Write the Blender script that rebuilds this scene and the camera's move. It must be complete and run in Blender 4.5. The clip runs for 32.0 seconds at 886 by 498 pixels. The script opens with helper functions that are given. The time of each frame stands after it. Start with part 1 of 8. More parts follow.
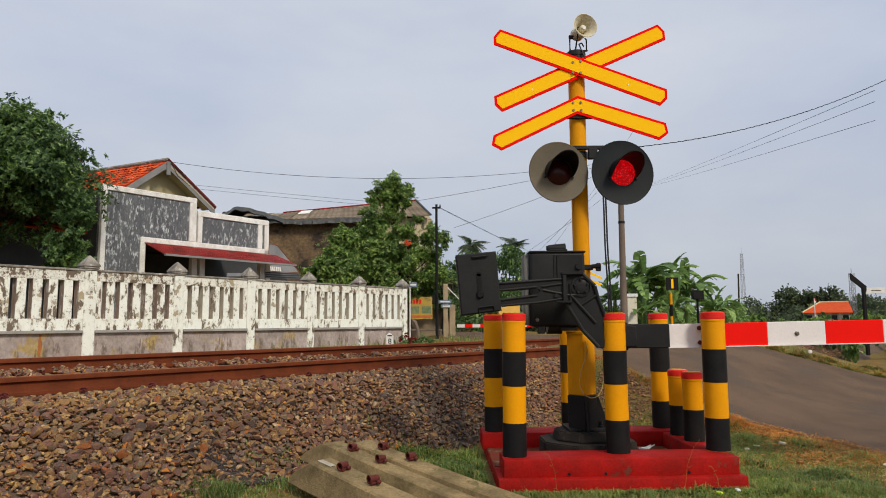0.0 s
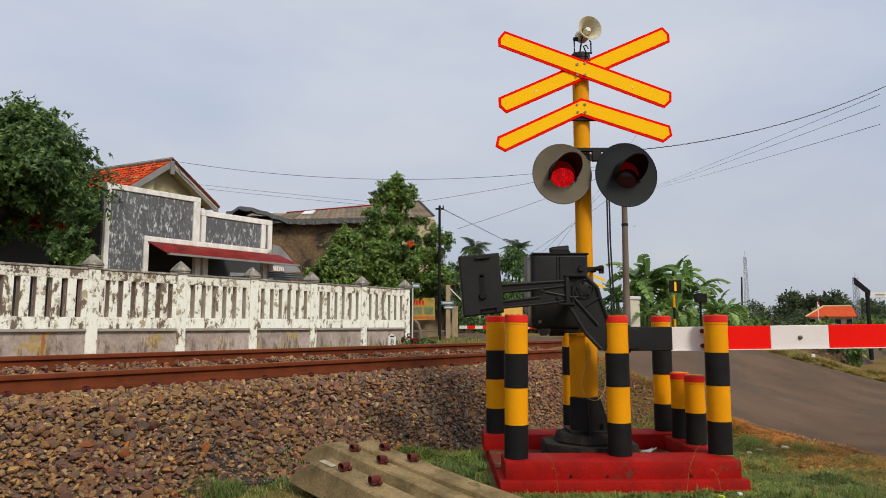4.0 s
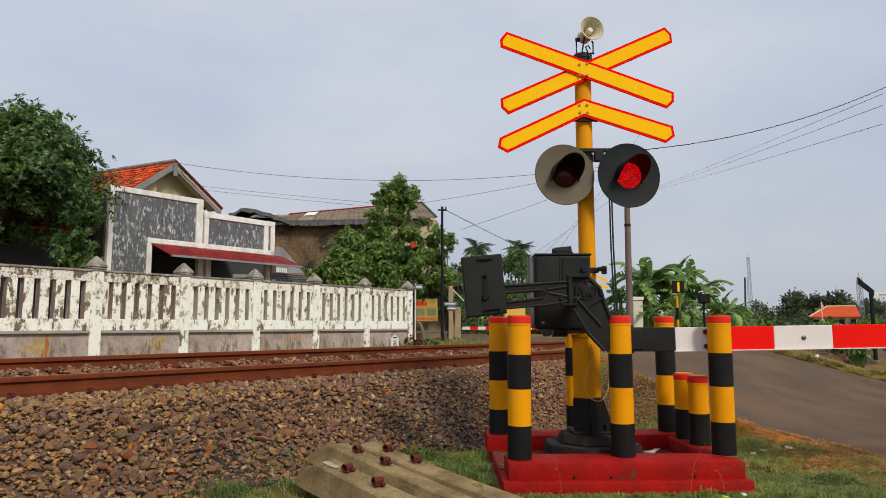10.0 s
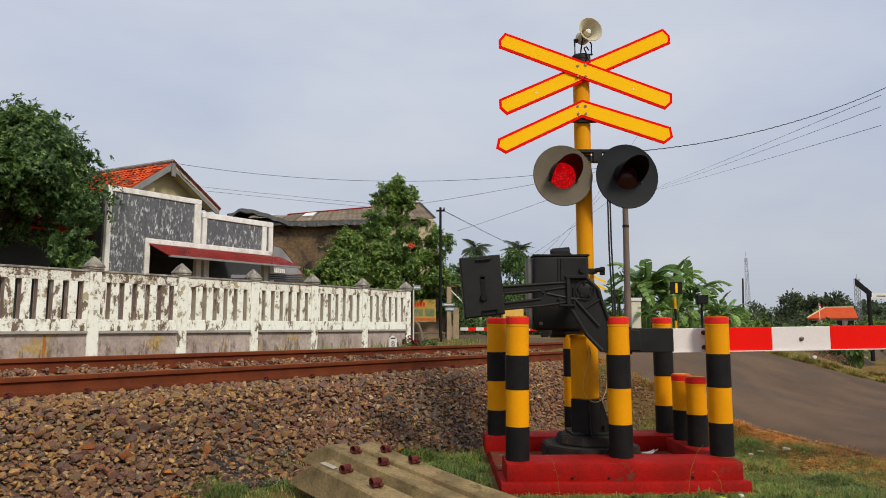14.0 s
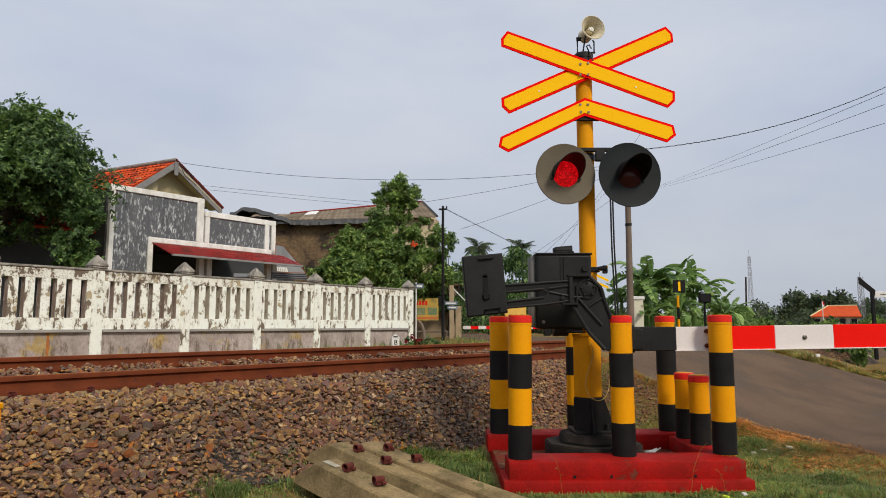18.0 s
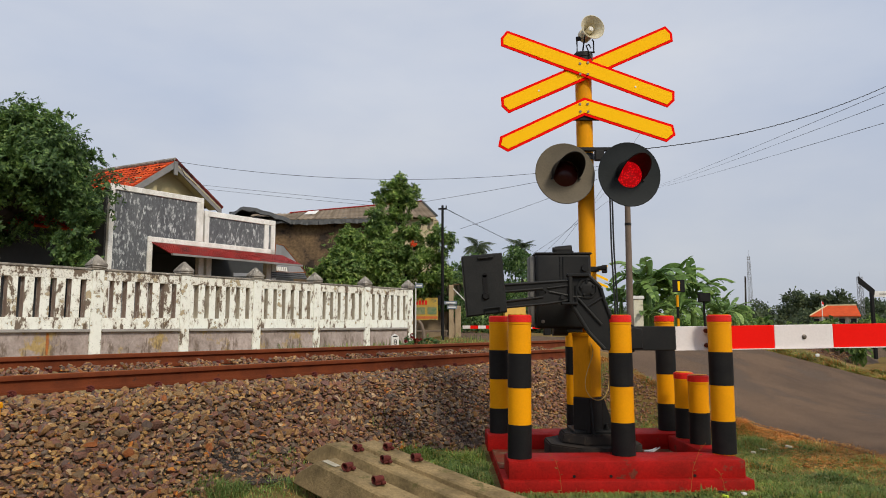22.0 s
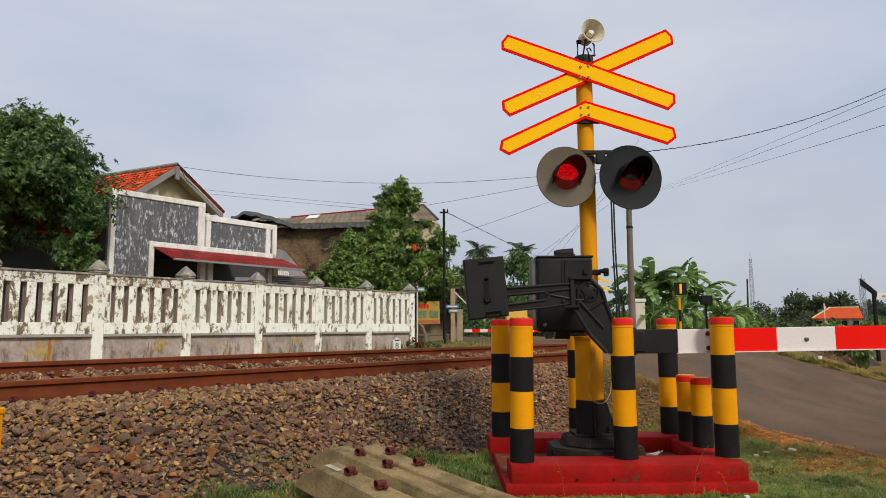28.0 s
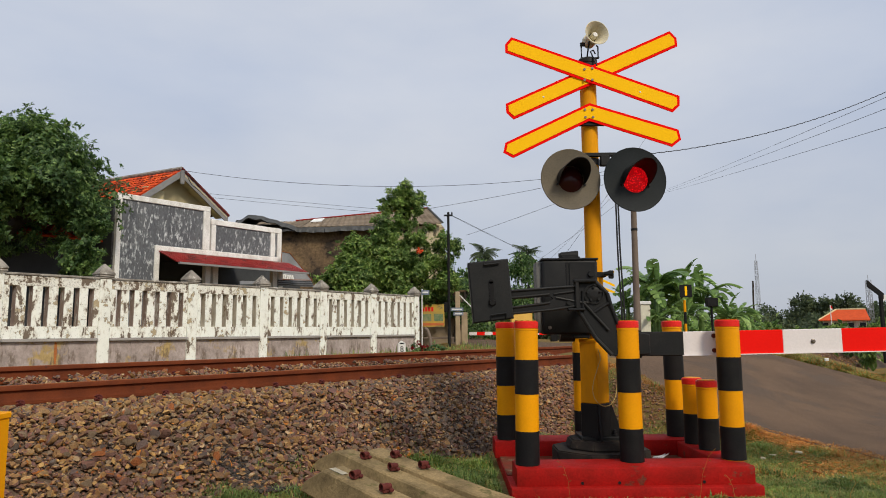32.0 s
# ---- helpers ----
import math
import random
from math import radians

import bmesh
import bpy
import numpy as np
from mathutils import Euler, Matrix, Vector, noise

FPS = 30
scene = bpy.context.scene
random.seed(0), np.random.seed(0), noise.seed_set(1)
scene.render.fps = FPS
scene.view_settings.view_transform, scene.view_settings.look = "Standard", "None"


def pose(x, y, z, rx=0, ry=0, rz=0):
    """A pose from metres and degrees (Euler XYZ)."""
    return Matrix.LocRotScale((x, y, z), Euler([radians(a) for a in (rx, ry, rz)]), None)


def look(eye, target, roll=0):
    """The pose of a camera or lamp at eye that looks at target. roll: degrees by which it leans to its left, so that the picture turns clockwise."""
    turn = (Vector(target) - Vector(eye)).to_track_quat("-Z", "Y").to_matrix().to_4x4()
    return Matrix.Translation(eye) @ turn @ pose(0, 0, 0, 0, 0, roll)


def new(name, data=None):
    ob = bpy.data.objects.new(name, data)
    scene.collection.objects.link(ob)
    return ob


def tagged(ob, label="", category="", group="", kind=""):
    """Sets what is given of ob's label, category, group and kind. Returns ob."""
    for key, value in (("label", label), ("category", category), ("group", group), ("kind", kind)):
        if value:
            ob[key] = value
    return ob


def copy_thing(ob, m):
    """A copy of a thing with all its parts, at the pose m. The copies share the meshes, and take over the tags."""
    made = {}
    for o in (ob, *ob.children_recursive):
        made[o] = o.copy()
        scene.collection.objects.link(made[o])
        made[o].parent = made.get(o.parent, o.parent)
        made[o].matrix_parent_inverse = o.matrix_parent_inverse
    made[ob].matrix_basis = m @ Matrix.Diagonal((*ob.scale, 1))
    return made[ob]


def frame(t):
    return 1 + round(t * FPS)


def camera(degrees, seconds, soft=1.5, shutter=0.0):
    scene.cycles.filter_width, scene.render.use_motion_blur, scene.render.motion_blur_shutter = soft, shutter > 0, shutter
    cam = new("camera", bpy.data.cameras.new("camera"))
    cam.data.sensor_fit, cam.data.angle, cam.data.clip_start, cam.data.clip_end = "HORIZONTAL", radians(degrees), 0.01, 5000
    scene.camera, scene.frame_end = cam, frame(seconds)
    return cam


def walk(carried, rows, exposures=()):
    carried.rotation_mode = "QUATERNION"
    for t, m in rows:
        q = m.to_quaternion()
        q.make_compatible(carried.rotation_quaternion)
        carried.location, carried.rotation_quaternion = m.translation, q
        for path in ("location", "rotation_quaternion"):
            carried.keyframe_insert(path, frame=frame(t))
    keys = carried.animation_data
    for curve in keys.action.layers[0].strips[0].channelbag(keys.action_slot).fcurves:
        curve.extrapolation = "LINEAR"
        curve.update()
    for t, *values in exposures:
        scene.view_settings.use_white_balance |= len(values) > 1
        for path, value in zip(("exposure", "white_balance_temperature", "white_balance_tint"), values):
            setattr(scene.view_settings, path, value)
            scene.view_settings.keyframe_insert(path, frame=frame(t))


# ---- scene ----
cam = camera(66.3, 32.0, soft=0.95)
EYE = 1.45
# seconds, turn to the left, tilt up, lean (degrees): a held camera that only sways
SWAY = (
    (0, -0.543, 6.290, -0.369),
    (0.5, -0.340, 6.255, -0.297),
    (1, -0.172, 6.244, -0.151),
    (1.5, -0.067, 6.261, -0.029),
    (2, -0.033, 6.282, -0.015),
    (2.5, -0.083, 6.311, -0.027),
    (3, -0.181, 6.348, 0.021),
    (3.5, -0.272, 6.370, 0.092),
    (5.5, -0.326, 6.413, -0.059),
    (6, -0.297, 6.403, -0.093),
    (6.5, -0.255, 6.398, -0.092),
    (7, -0.213, 6.399, -0.052),
    (7.5, -0.190, 6.399, 0.001),
    (8, -0.170, 6.399, -0.009),
    (8.5, -0.138, 6.403, -0.089),
    (9, -0.104, 6.414, -0.161),
    (9.5, -0.079, 6.439, -0.142),
    (10, -0.068, 6.472, -0.058),
    (10.5, -0.069, 6.491, 0.030),
    (11, -0.086, 6.497, 0.110),
    (11.5, -0.119, 6.499, 0.101),
    (12, -0.155, 6.503, 0.006),
    (12.5, -0.188, 6.517, -0.024),
    (13, -0.214, 6.530, 0.027),
    (13.5, -0.226, 6.531, 0.041),
    (14, -0.217, 6.535, 0.001),
    (14.5, -0.196, 6.561, -0.020),
    (16.5, -0.077, 6.499, 0.153),
    (17, -0.041, 6.464, 0.084),
    (17.5, -0.011, 6.431, 0.021),
    (18, -0.002, 6.414, -0.020),
    (18.5, -0.004, 6.403, -0.052),
    (19, -0.003, 6.392, -0.036),
    (19.5, -0.003, 6.394, 0.002),
    (20, -0.005, 6.402, -0.026),
    (20.5, -0.023, 6.408, -0.054),
    (21, -0.053, 6.414, -0.027),
    (21.5, -0.059, 6.407, -0.013),
    (22, -0.037, 6.379, -0.018),
    (22.5, -0.018, 6.358, -0.043),
    (23, -0.016, 6.365, -0.119),
    (23.5, -0.017, 6.390, -0.180),
    (24, -0.016, 6.422, -0.169),
    (24.5, -0.009, 6.451, -0.165),
    (25, 0.015, 6.468, -0.195),
    (25.5, 0.051, 6.475, -0.200),
    (27.5, 0.069, 6.620, -0.198),
    (28, 0.088, 6.684, -0.223),
    (28.5, 0.122, 6.735, -0.274),
    (29, 0.160, 6.757, -0.330),
    (29.5, 0.194, 6.772, -0.337),
    (30, 0.227, 6.802, -0.325),
    (30.5, 0.279, 6.842, -0.397),
    (31, 0.353, 6.882, -0.501),
    (31.5, 0.419, 6.916, -0.499),
    (32, 0.469, 6.939, -0.389),
)
walk(cam, [(t, pose(0, 0, EYE, 90 + tilt, 0, turn) @ pose(0, 0, 0, 0, 0, lean)) for t, turn, tilt, lean in SWAY],
     exposures=[(0, 0.0), (32, 0.0)])

# ---- world, sun ----
world = bpy.data.worlds.new("overcast")
world.use_nodes = True
scene.world = world
wn, wl = world.node_tree.nodes, world.node_tree.links
SUN_TO = Vector((0.42, -0.66, 0.68)).normalized()
sky = wn.new("ShaderNodeTexSky")
sky.sky_type, sky.sun_disc = "NISHITA", False
sky.sun_elevation = math.asin(SUN_TO.z)
sky.sun_rotation = math.atan2(SUN_TO.x, SUN_TO.y)
wco = wn.new("ShaderNodeTexCoord")
wmap = wn.new("ShaderNodeMapping")
wmap.inputs["Scale"].default_value = (1.0, 1.0, 2.6)
wnoise = wn.new("ShaderNodeTexNoise")
wnoise.inputs["Scale"].default_value, wnoise.inputs["Detail"].default_value = 2.2, 5.0
wramp = wn.new("ShaderNodeValToRGB")
wramp.color_ramp.elements[0].position, wramp.color_ramp.elements[1].position = 0.32, 0.70
wramp.color_ramp.elements[0].color = (5.3, 5.92, 7.25, 1)
wramp.color_ramp.elements[1].color = (7.05, 7.3, 7.9, 1)
wmix = wn.new("ShaderNodeMix")
wmix.data_type = "RGBA"
wmix.inputs[0].default_value = 0.9
wbg = wn["Background"]
wbg.inputs["Strength"].default_value = 0.1
wl.new(wco.outputs["Generated"], wmap.inputs["Vector"])
wl.new(wmap.outputs["Vector"], wnoise.inputs["Vector"])
wl.new(wnoise.outputs["Fac"], wramp.inputs["Fac"])
wl.new(sky.outputs["Color"], wmix.inputs[6])
wl.new(wramp.outputs["Color"], wmix.inputs[7])
# thicker, duller air towards the horizon
wsep = wn.new("ShaderNodeSeparateXYZ")
wrange = wn.new("ShaderNodeMapRange")
wrange.inputs["From Min"].default_value, wrange.inputs["From Max"].default_value = 0.0, 0.34
wrange.inputs["To Min"].default_value, wrange.inputs["To Max"].default_value = 0.80, 1.0
whaze = wn.new("ShaderNodeMix")
whaze.data_type, whaze.blend_type = "RGBA", "MULTIPLY"
whaze.inputs[0].default_value = 1.0
wgrey = wn.new("ShaderNodeCombineColor")
wl.new(wco.outputs["Generated"], wsep.inputs[0])
wl.new(wsep.outputs["Z"], wrange.inputs["Value"])
for k in range(3):
    wl.new(wrange.outputs["Result"], wgrey.inputs[k])
wl.new(wmix.outputs[2], whaze.inputs[6])
wl.new(wgrey.outputs[0], whaze.inputs[7])
wl.new(whaze.outputs[2], wbg.inputs["Color"])

sun = new("sun", bpy.data.lights.new("sun", "SUN"))
sun.data.energy, sun.data.angle, sun.data.color = 2.65, radians(13), (1.0, 0.895, 0.73)
sun.matrix_world = look((0, 0, 30), Vector((0, 0, 30)) - SUN_TO)


# ---- materials ----
def hexc(h):
    return tuple(((v / 255) / 12.92 if v <= 10 else ((v / 255 + 0.055) / 1.055) ** 2.4) for v in (int(h[i:i + 2], 16) for i in (0, 2, 4)))


def surface(name, base, second=None, scale=6.0, amount=0.6, rough=0.6, metal=0.0, bump=0.2, fine=60.0, spots=None, spot_scale=4.0,
            spot_at=0.62, vary=0.0, streak=1.0, island=False, spec=0.22, fine_amount=0.16, spot_soft=0.05):
    """A painted, mineral or metal surface: base colour, large patches of a second colour, fine grain, spots of wear and relief."""
    m = bpy.data.materials.new(name)
    m.use_nodes = True
    n, l = m.node_tree.nodes, m.node_tree.links
    bsdf = n["Principled BSDF"]
    co = n.new("ShaderNodeTexCoord")
    mp = n.new("ShaderNodeMapping")
    mp.inputs["Scale"].default_value = (1, 1, streak)
    l.new(co.outputs["Object"], mp.inputs["Vector"])
    info = n.new("ShaderNodeObjectInfo")
    shift = n.new("ShaderNodeVectorMath")
    shift.operation = "ADD"
    rnd = n.new("ShaderNodeMath")
    rnd.operation = "MULTIPLY"
    rnd.inputs[1].default_value = 37.0
    l.new(info.outputs["Random"], rnd.inputs[0])
    l.new(mp.outputs["Vector"], shift.inputs[0])
    l.new(rnd.outputs[0], shift.inputs[1])

    def noisy(sc, detail, rg=0.55):
        t = n.new("ShaderNodeTexNoise")
        t.inputs["Scale"].default_value, t.inputs["Detail"].default_value, t.inputs["Roughness"].default_value = sc, detail, rg
        l.new(shift.outputs[0], t.inputs["Vector"])
        return t.outputs["Fac"]

    def ramp(src, a, b):
        r = n.new("ShaderNodeMapRange")
        r.inputs["From Min"].default_value, r.inputs["From Max"].default_value = a, b
        l.new(src, r.inputs["Value"])
        return r.outputs["Result"]

    def mix(fac, a, b, mode="MIX"):
        x = n.new("ShaderNodeMix")
        x.data_type, x.blend_type = "RGBA", mode
        for s, v in ((0, fac), (6, a), (7, b)):
            if isinstance(v, (int, float)):
                x.inputs[s].default_value = v
            elif isinstance(v, tuple):
                x.inputs[s].default_value = (*v[:3], 1)
            else:
                l.new(v, x.inputs[s])
        return x.outputs[2]

    second = second or tuple(c * 0.7 for c in base)
    patch = noisy(scale, 6.0)
    grain = noisy(fine, 4.0, 0.7)
    fac = n.new("ShaderNodeMath")
    fac.operation = "MULTIPLY"
    fac.inputs[1].default_value = amount
    l.new(ramp(patch, 0.38, 0.68), fac.inputs[0])
    col = mix(fac.outputs[0], base, second)
    if spots:
        s = ramp(noisy(spot_scale, 8.0, 0.68), spot_at, spot_at + spot_soft)
        col = mix(s, col, spots)
    dark = mix(ramp(grain, 0.3, 0.7), tuple([1 - fine_amount] * 3), tuple([1 + fine_amount * 0.6] * 3))
    col = mix(1.0, col, dark, "MULTIPLY")
    if vary:
        src = info.outputs["Random"]
        if island:
            geo = n.new("ShaderNodeNewGeometry")
            ad = n.new("ShaderNodeMath")
            ad.operation = "ADD"
            l.new(info.outputs["Random"], ad.inputs[0])
            l.new(geo.outputs["Random Per Island"], ad.inputs[1])
            fr = n.new("ShaderNodeMath")
            fr.operation = "FRACT"
            l.new(ad.outputs[0], fr.inputs[0])
            src = fr.outputs[0]
        r = n.new("ShaderNodeMapRange")
        r.inputs["To Min"].default_value, r.inputs["To Max"].default_value = 1 - vary, 1 + vary
        l.new(src, r.inputs["Value"])
        cm = n.new("ShaderNodeCombineColor")
        for i in range(3):
            l.new(r.outputs["Result"], cm.inputs[i])
        col = mix(1.0, col, cm.outputs[0], "MULTIPLY")
    l.new(col, bsdf.inputs["Base Color"])
    rr = n.new("ShaderNodeMapRange")
    rr.inputs["To Min"].default_value, rr.inputs["To Max"].default_value = max(0.05, rough - 0.12), min(1.0, rough + 0.12)
    l.new(patch, rr.inputs["Value"])
    l.new(rr.outputs["Result"], bsdf.inputs["Roughness"])
    bsdf.inputs["Metallic"].default_value = metal
    bsdf.inputs["Specular IOR Level"].default_value = spec
    if bump:
        b = n.new("ShaderNodeBump")
        b.inputs["Strength"].default_value, b.inputs["Distance"].default_value = bump, 0.01
        l.new(grain, b.inputs["Height"])
        l.new(b.outputs["Normal"], bsdf.inputs["Normal"])
    return m


def many_coloured(name, colours, rough=0.8, grain=45.0, bump=0.4):
    """Stones, leaves or tiles: each piece takes one of several colours at random, with a grain of its own."""
    m = bpy.data.materials.new(name)
    m.use_nodes = True
    n, l = m.node_tree.nodes, m.node_tree.links
    bsdf = n["Principled BSDF"]
    info, geo = n.new("ShaderNodeObjectInfo"), n.new("ShaderNodeNewGeometry")
    ad, fr = n.new("ShaderNodeMath"), n.new("ShaderNodeMath")
    ad.operation, fr.operation = "ADD", "FRACT"
    l.new(info.outputs["Random"], ad.inputs[0])
    l.new(geo.outputs["Random Per Island"], ad.inputs[1])
    l.new(ad.outputs[0], fr.inputs[0])
    cr = n.new("ShaderNodeValToRGB")
    cr.color_ramp.interpolation = "CONSTANT"
    while len(cr.color_ramp.elements) < len(colours):
        cr.color_ramp.elements.new(0.5)
    total, acc = sum(w for _, w in colours), 0.0
    for e, (c, w) in zip(cr.color_ramp.elements, colours):
        e.position, e.color = acc / total, (*c, 1)
        acc += w
    l.new(fr.outputs[0], cr.inputs["Fac"])
    co, t = n.new("ShaderNodeTexCoord"), n.new("ShaderNodeTexNoise")
    t.inputs["Scale"].default_value, t.inputs["Detail"].default_value = grain, 5.0
    l.new(co.outputs["Object"], t.inputs["Vector"])
    mr = n.new("ShaderNodeMapRange")
    mr.inputs["From Min"].default_value, mr.inputs["From Max"].default_value = 0.3, 0.7
    mr.inputs["To Min"].default_value, mr.inputs["To Max"].default_value = 0.65, 1.3
    l.new(t.outputs["Fac"], mr.inputs["Value"])
    x = n.new("ShaderNodeMix")
    x.data_type, x.blend_type = "RGBA", "MULTIPLY"
    x.inputs[0].default_value = 1.0
    cm = n.new("ShaderNodeCombineColor")
    for i in range(3):
        l.new(mr.outputs["Result"], cm.inputs[i])
    l.new(cr.outputs["Color"], x.inputs[6])
    l.new(cm.outputs[0], x.inputs[7])
    l.new(x.outputs[2], bsdf.inputs["Base Color"])
    bsdf.inputs["Roughness"].default_value = rough
    bsdf.inputs["Specular IOR Level"].default_value = 0.3
    if bump:
        b = n.new("ShaderNodeBump")
        b.inputs["Strength"].default_value, b.inputs["Distance"].default_value = bump, 0.006
        l.new(t.outputs["Fac"], b.inputs["Height"])
        l.new(b.outputs["Normal"], bsdf.inputs["Normal"])
    return m


def leafy(name, colours, rough=0.5):
    """Leaves: several greens, some light passing through."""
    m = many_coloured(name, colours, rough, 8.0, 0.0)
    n, l = m.node_tree.nodes, m.node_tree.links
    bsdf, out = n["Principled BSDF"], n["Material Output"]
    tr, ms = n.new("ShaderNodeBsdfTranslucent"), n.new("ShaderNodeMixShader")
    ms.inputs[0].default_value = 0.40
    # whole boughs of younger and older leaves
    co, big, mr = n.new("ShaderNodeTexCoord"), n.new("ShaderNodeTexNoise"), n.new("ShaderNodeMapRange")
    big.inputs["Scale"].default_value, big.inputs["Detail"].default_value = 0.9, 3.0
    l.new(co.outputs["Object"], big.inputs["Vector"])
    mr.inputs["From Min"].default_value, mr.inputs["From Max"].default_value = 0.35, 0.65
    l.new(big.outputs["Fac"], mr.inputs["Value"])
    age, tone = n.new("ShaderNodeMix"), n.new("ShaderNodeMix")
    age.data_type = tone.data_type = "RGBA"
    tone.blend_type = "MULTIPLY"
    tone.inputs[0].default_value = 1.0
    l.new(mr.outputs["Result"], age.inputs[0])
    age.inputs[6].default_value, age.inputs[7].default_value = (0.72, 0.74, 0.78, 1), (1.45, 1.34, 1.15, 1)
    l.new(bsdf.inputs["Base Color"].links[0].from_socket, tone.inputs[6])
    l.new(age.outputs[2], tone.inputs[7])
    l.new(tone.outputs[2], bsdf.inputs["Base Color"])
    l.new(bsdf.inputs["Base Color"].links[0].from_socket, tr.inputs["Color"])
    l.new(bsdf.outputs[0], ms.inputs[1])
    l.new(tr.outputs[0], ms.inputs[2])
    l.new(ms.outputs[0], out.inputs["Surface"])
    return m


YELLOW = surface("yellow_gloss_paint", (0.81, 0.335, 0.003), (0.67, 0.262, 0.003), 3.0, 0.6, 0.45, spec=0.12, bump=0.03, fine_amount=0.06, spots=(0.25, 0.13, 0.03), spot_scale=9, spot_at=0.72)
YELLOW_MAST = surface("weathered_yellow_paint", (0.77, 0.325, 0.004), (0.42, 0.17, 0.008), 2.4, 0.75, 0.5, spec=0.08, bump=0.04, fine_amount=0.07, spots=(0.20, 0.10, 0.03), spot_scale=7, spot_at=0.68, streak=0.35)
BLACK = surface("black_paint", (0.0105, 0.0105, 0.0115), (0.019, 0.018, 0.017), 5, 0.7, 0.5, bump=0.05, spec=0.12)
WEIGHT = surface("dusty_black_casting", (0.020, 0.021, 0.0215), (0.029, 0.029, 0.028), 4, 0.7, 0.55, bump=0.15, spec=0.12)
IRON = surface("black_painted_iron", (0.015, 0.0158, 0.0165), (0.026, 0.025, 0.024), 4, 0.7, 0.45, bump=0.12, spots=(0.045, 0.04, 0.035), spot_scale=14, spot_at=0.72, spec=0.15)
CAP_RED = surface("red_cap_paint", (0.76, 0.022, 0.015), (0.66, 0.022, 0.016), 6, 0.6, 0.45, bump=0.05)
SLAB_RED = surface("red_painted_concrete", (0.38, 0.010, 0.008), (0.23, 0.010, 0.007), 4.5, 0.9, 0.62, bump=0.35, spots=(0.16, 0.04, 0.025), spot_scale=7, spot_at=0.60, spec=0.08, fine_amount=0.25)
SIGN_YELLOW = surface("yellow_sign_face", (1.0, 0.56, 0.010), (0.99, 0.53, 0.006), 2, 0.5, 0.7, spec=0.03, bump=0.0, fine_amount=0.04)
SIGN_RED = surface("red_sign_edge", (0.90, 0.006, 0.004), (0.80, 0.006, 0.002), 4, 0.4, 0.7, spec=0.03, bump=0.0, fine_amount=0.05)
BOOM_RED = surface("red_reflective_sheet", (0.86, 0.012, 0.008), (0.80, 0.010, 0.005), 3, 0.4, 0.6, spec=0.04, bump=0.0, fine_amount=0.05)
BOOM_WHITE = surface("white_boom_paint", (0.78, 0.73, 0.72), (0.70, 0.65, 0.64), 3, 0.5, 0.4, bump=0.03, fine_amount=0.06)
STEEL = surface("dull_steel", (0.22, 0.19, 0.16), (0.12, 0.10, 0.08), 20, 0.7, 0.45, 0.7, bump=0.1)
DISC_PALE = surface("sun_bleached_grey_disc", (0.14, 0.118, 0.083), (0.10, 0.084, 0.06), 3, 0.7, 0.55, bump=0.1, spots=(0.12, 0.10, 0.08), spot_scale=20, spot_at=0.72)
DISC_DARK = surface("charcoal_disc_paint", (0.016, 0.020, 0.022), (0.025, 0.029, 0.031), 3, 0.6, 0.55, bump=0.05, spec=0.12)
HORN = surface("cream_plastic_horn", (0.62, 0.57, 0.42), (0.50, 0.45, 0.32), 6, 0.5, 0.4, bump=0.02)
RUST = surface("rusty_rail_steel", (0.152, 0.033, 0.008), (0.090, 0.021, 0.007), 5, 0.8, 0.75, 0.1, bump=0.3, spots=(0.07, 0.024, 0.015), spot_scale=12, spot_at=0.64)
# worn head colour, brightened so it also carries the light along the top
RUST_TOP = surface("brown_rail_head", (0.30, 0.092, 0.027), (0.21, 0.06, 0.019), 8, 0.8, 0.6, 0.2, bump=0.15)
CLIP_RUST = surface("red_rusted_clip", (0.13, 0.028, 0.022), (0.08, 0.02, 0.018), 16, 0.8, 0.8, 0.1, bump=0.5)
SLEEPER = surface("aged_ochre_concrete", (0.31, 0.225, 0.112), (0.165, 0.122, 0.063), 4.0, 1.0, 0.88, bump=0.7, spots=(0.155, 0.13, 0.055), spot_scale=7, spot_at=0.575, spec=0.1, fine=35, fine_amount=0.3)
STONES = many_coloured("mixed_ballast_stone", [(hexc("7e5d40"), 13), (hexc("8a6944"), 12), (hexc("735549"), 16), (hexc("957048"), 8), (hexc("7b5546"), 15), (hexc("77644f"), 13), (hexc("a58252"), 5),
                       (hexc("90562f"), 4), (hexc("64524a"), 11), (hexc("be7830"), 1.3), (hexc("ad9270"), 5), (hexc("6d4f48"), 9), (hexc("55473f"), 6)], 0.85, 75, 0.9)
OCHRE_STONES = many_coloured("ochre_ballast_stone", [(hexc("8f6c40"), 6), (hexc("9f7a48"), 5), (hexc("866a48"), 6), (hexc("ae8a55"), 4), (hexc("7d6242"), 6), (hexc("8c7a5c"), 4), (hexc("a8682c"), 1.5)], 0.85, 75, 0.9)
# dark stones, mainly used to paint soft shade on the ballast by the barrier
DARK_STONES = many_coloured("shade_dark_stone", [(hexc("64584e"), 6), (hexc("736454"), 5), (hexc("534840"), 5), (hexc("836e54"), 4), (hexc("6b584d"), 4)], 0.8, 75, 0.9)
BED = surface("dusty_ballast_bed", (0.135, 0.093, 0.064), (0.09, 0.062, 0.045), 9, 0.8, 0.95, bump=1.0, fine=35)
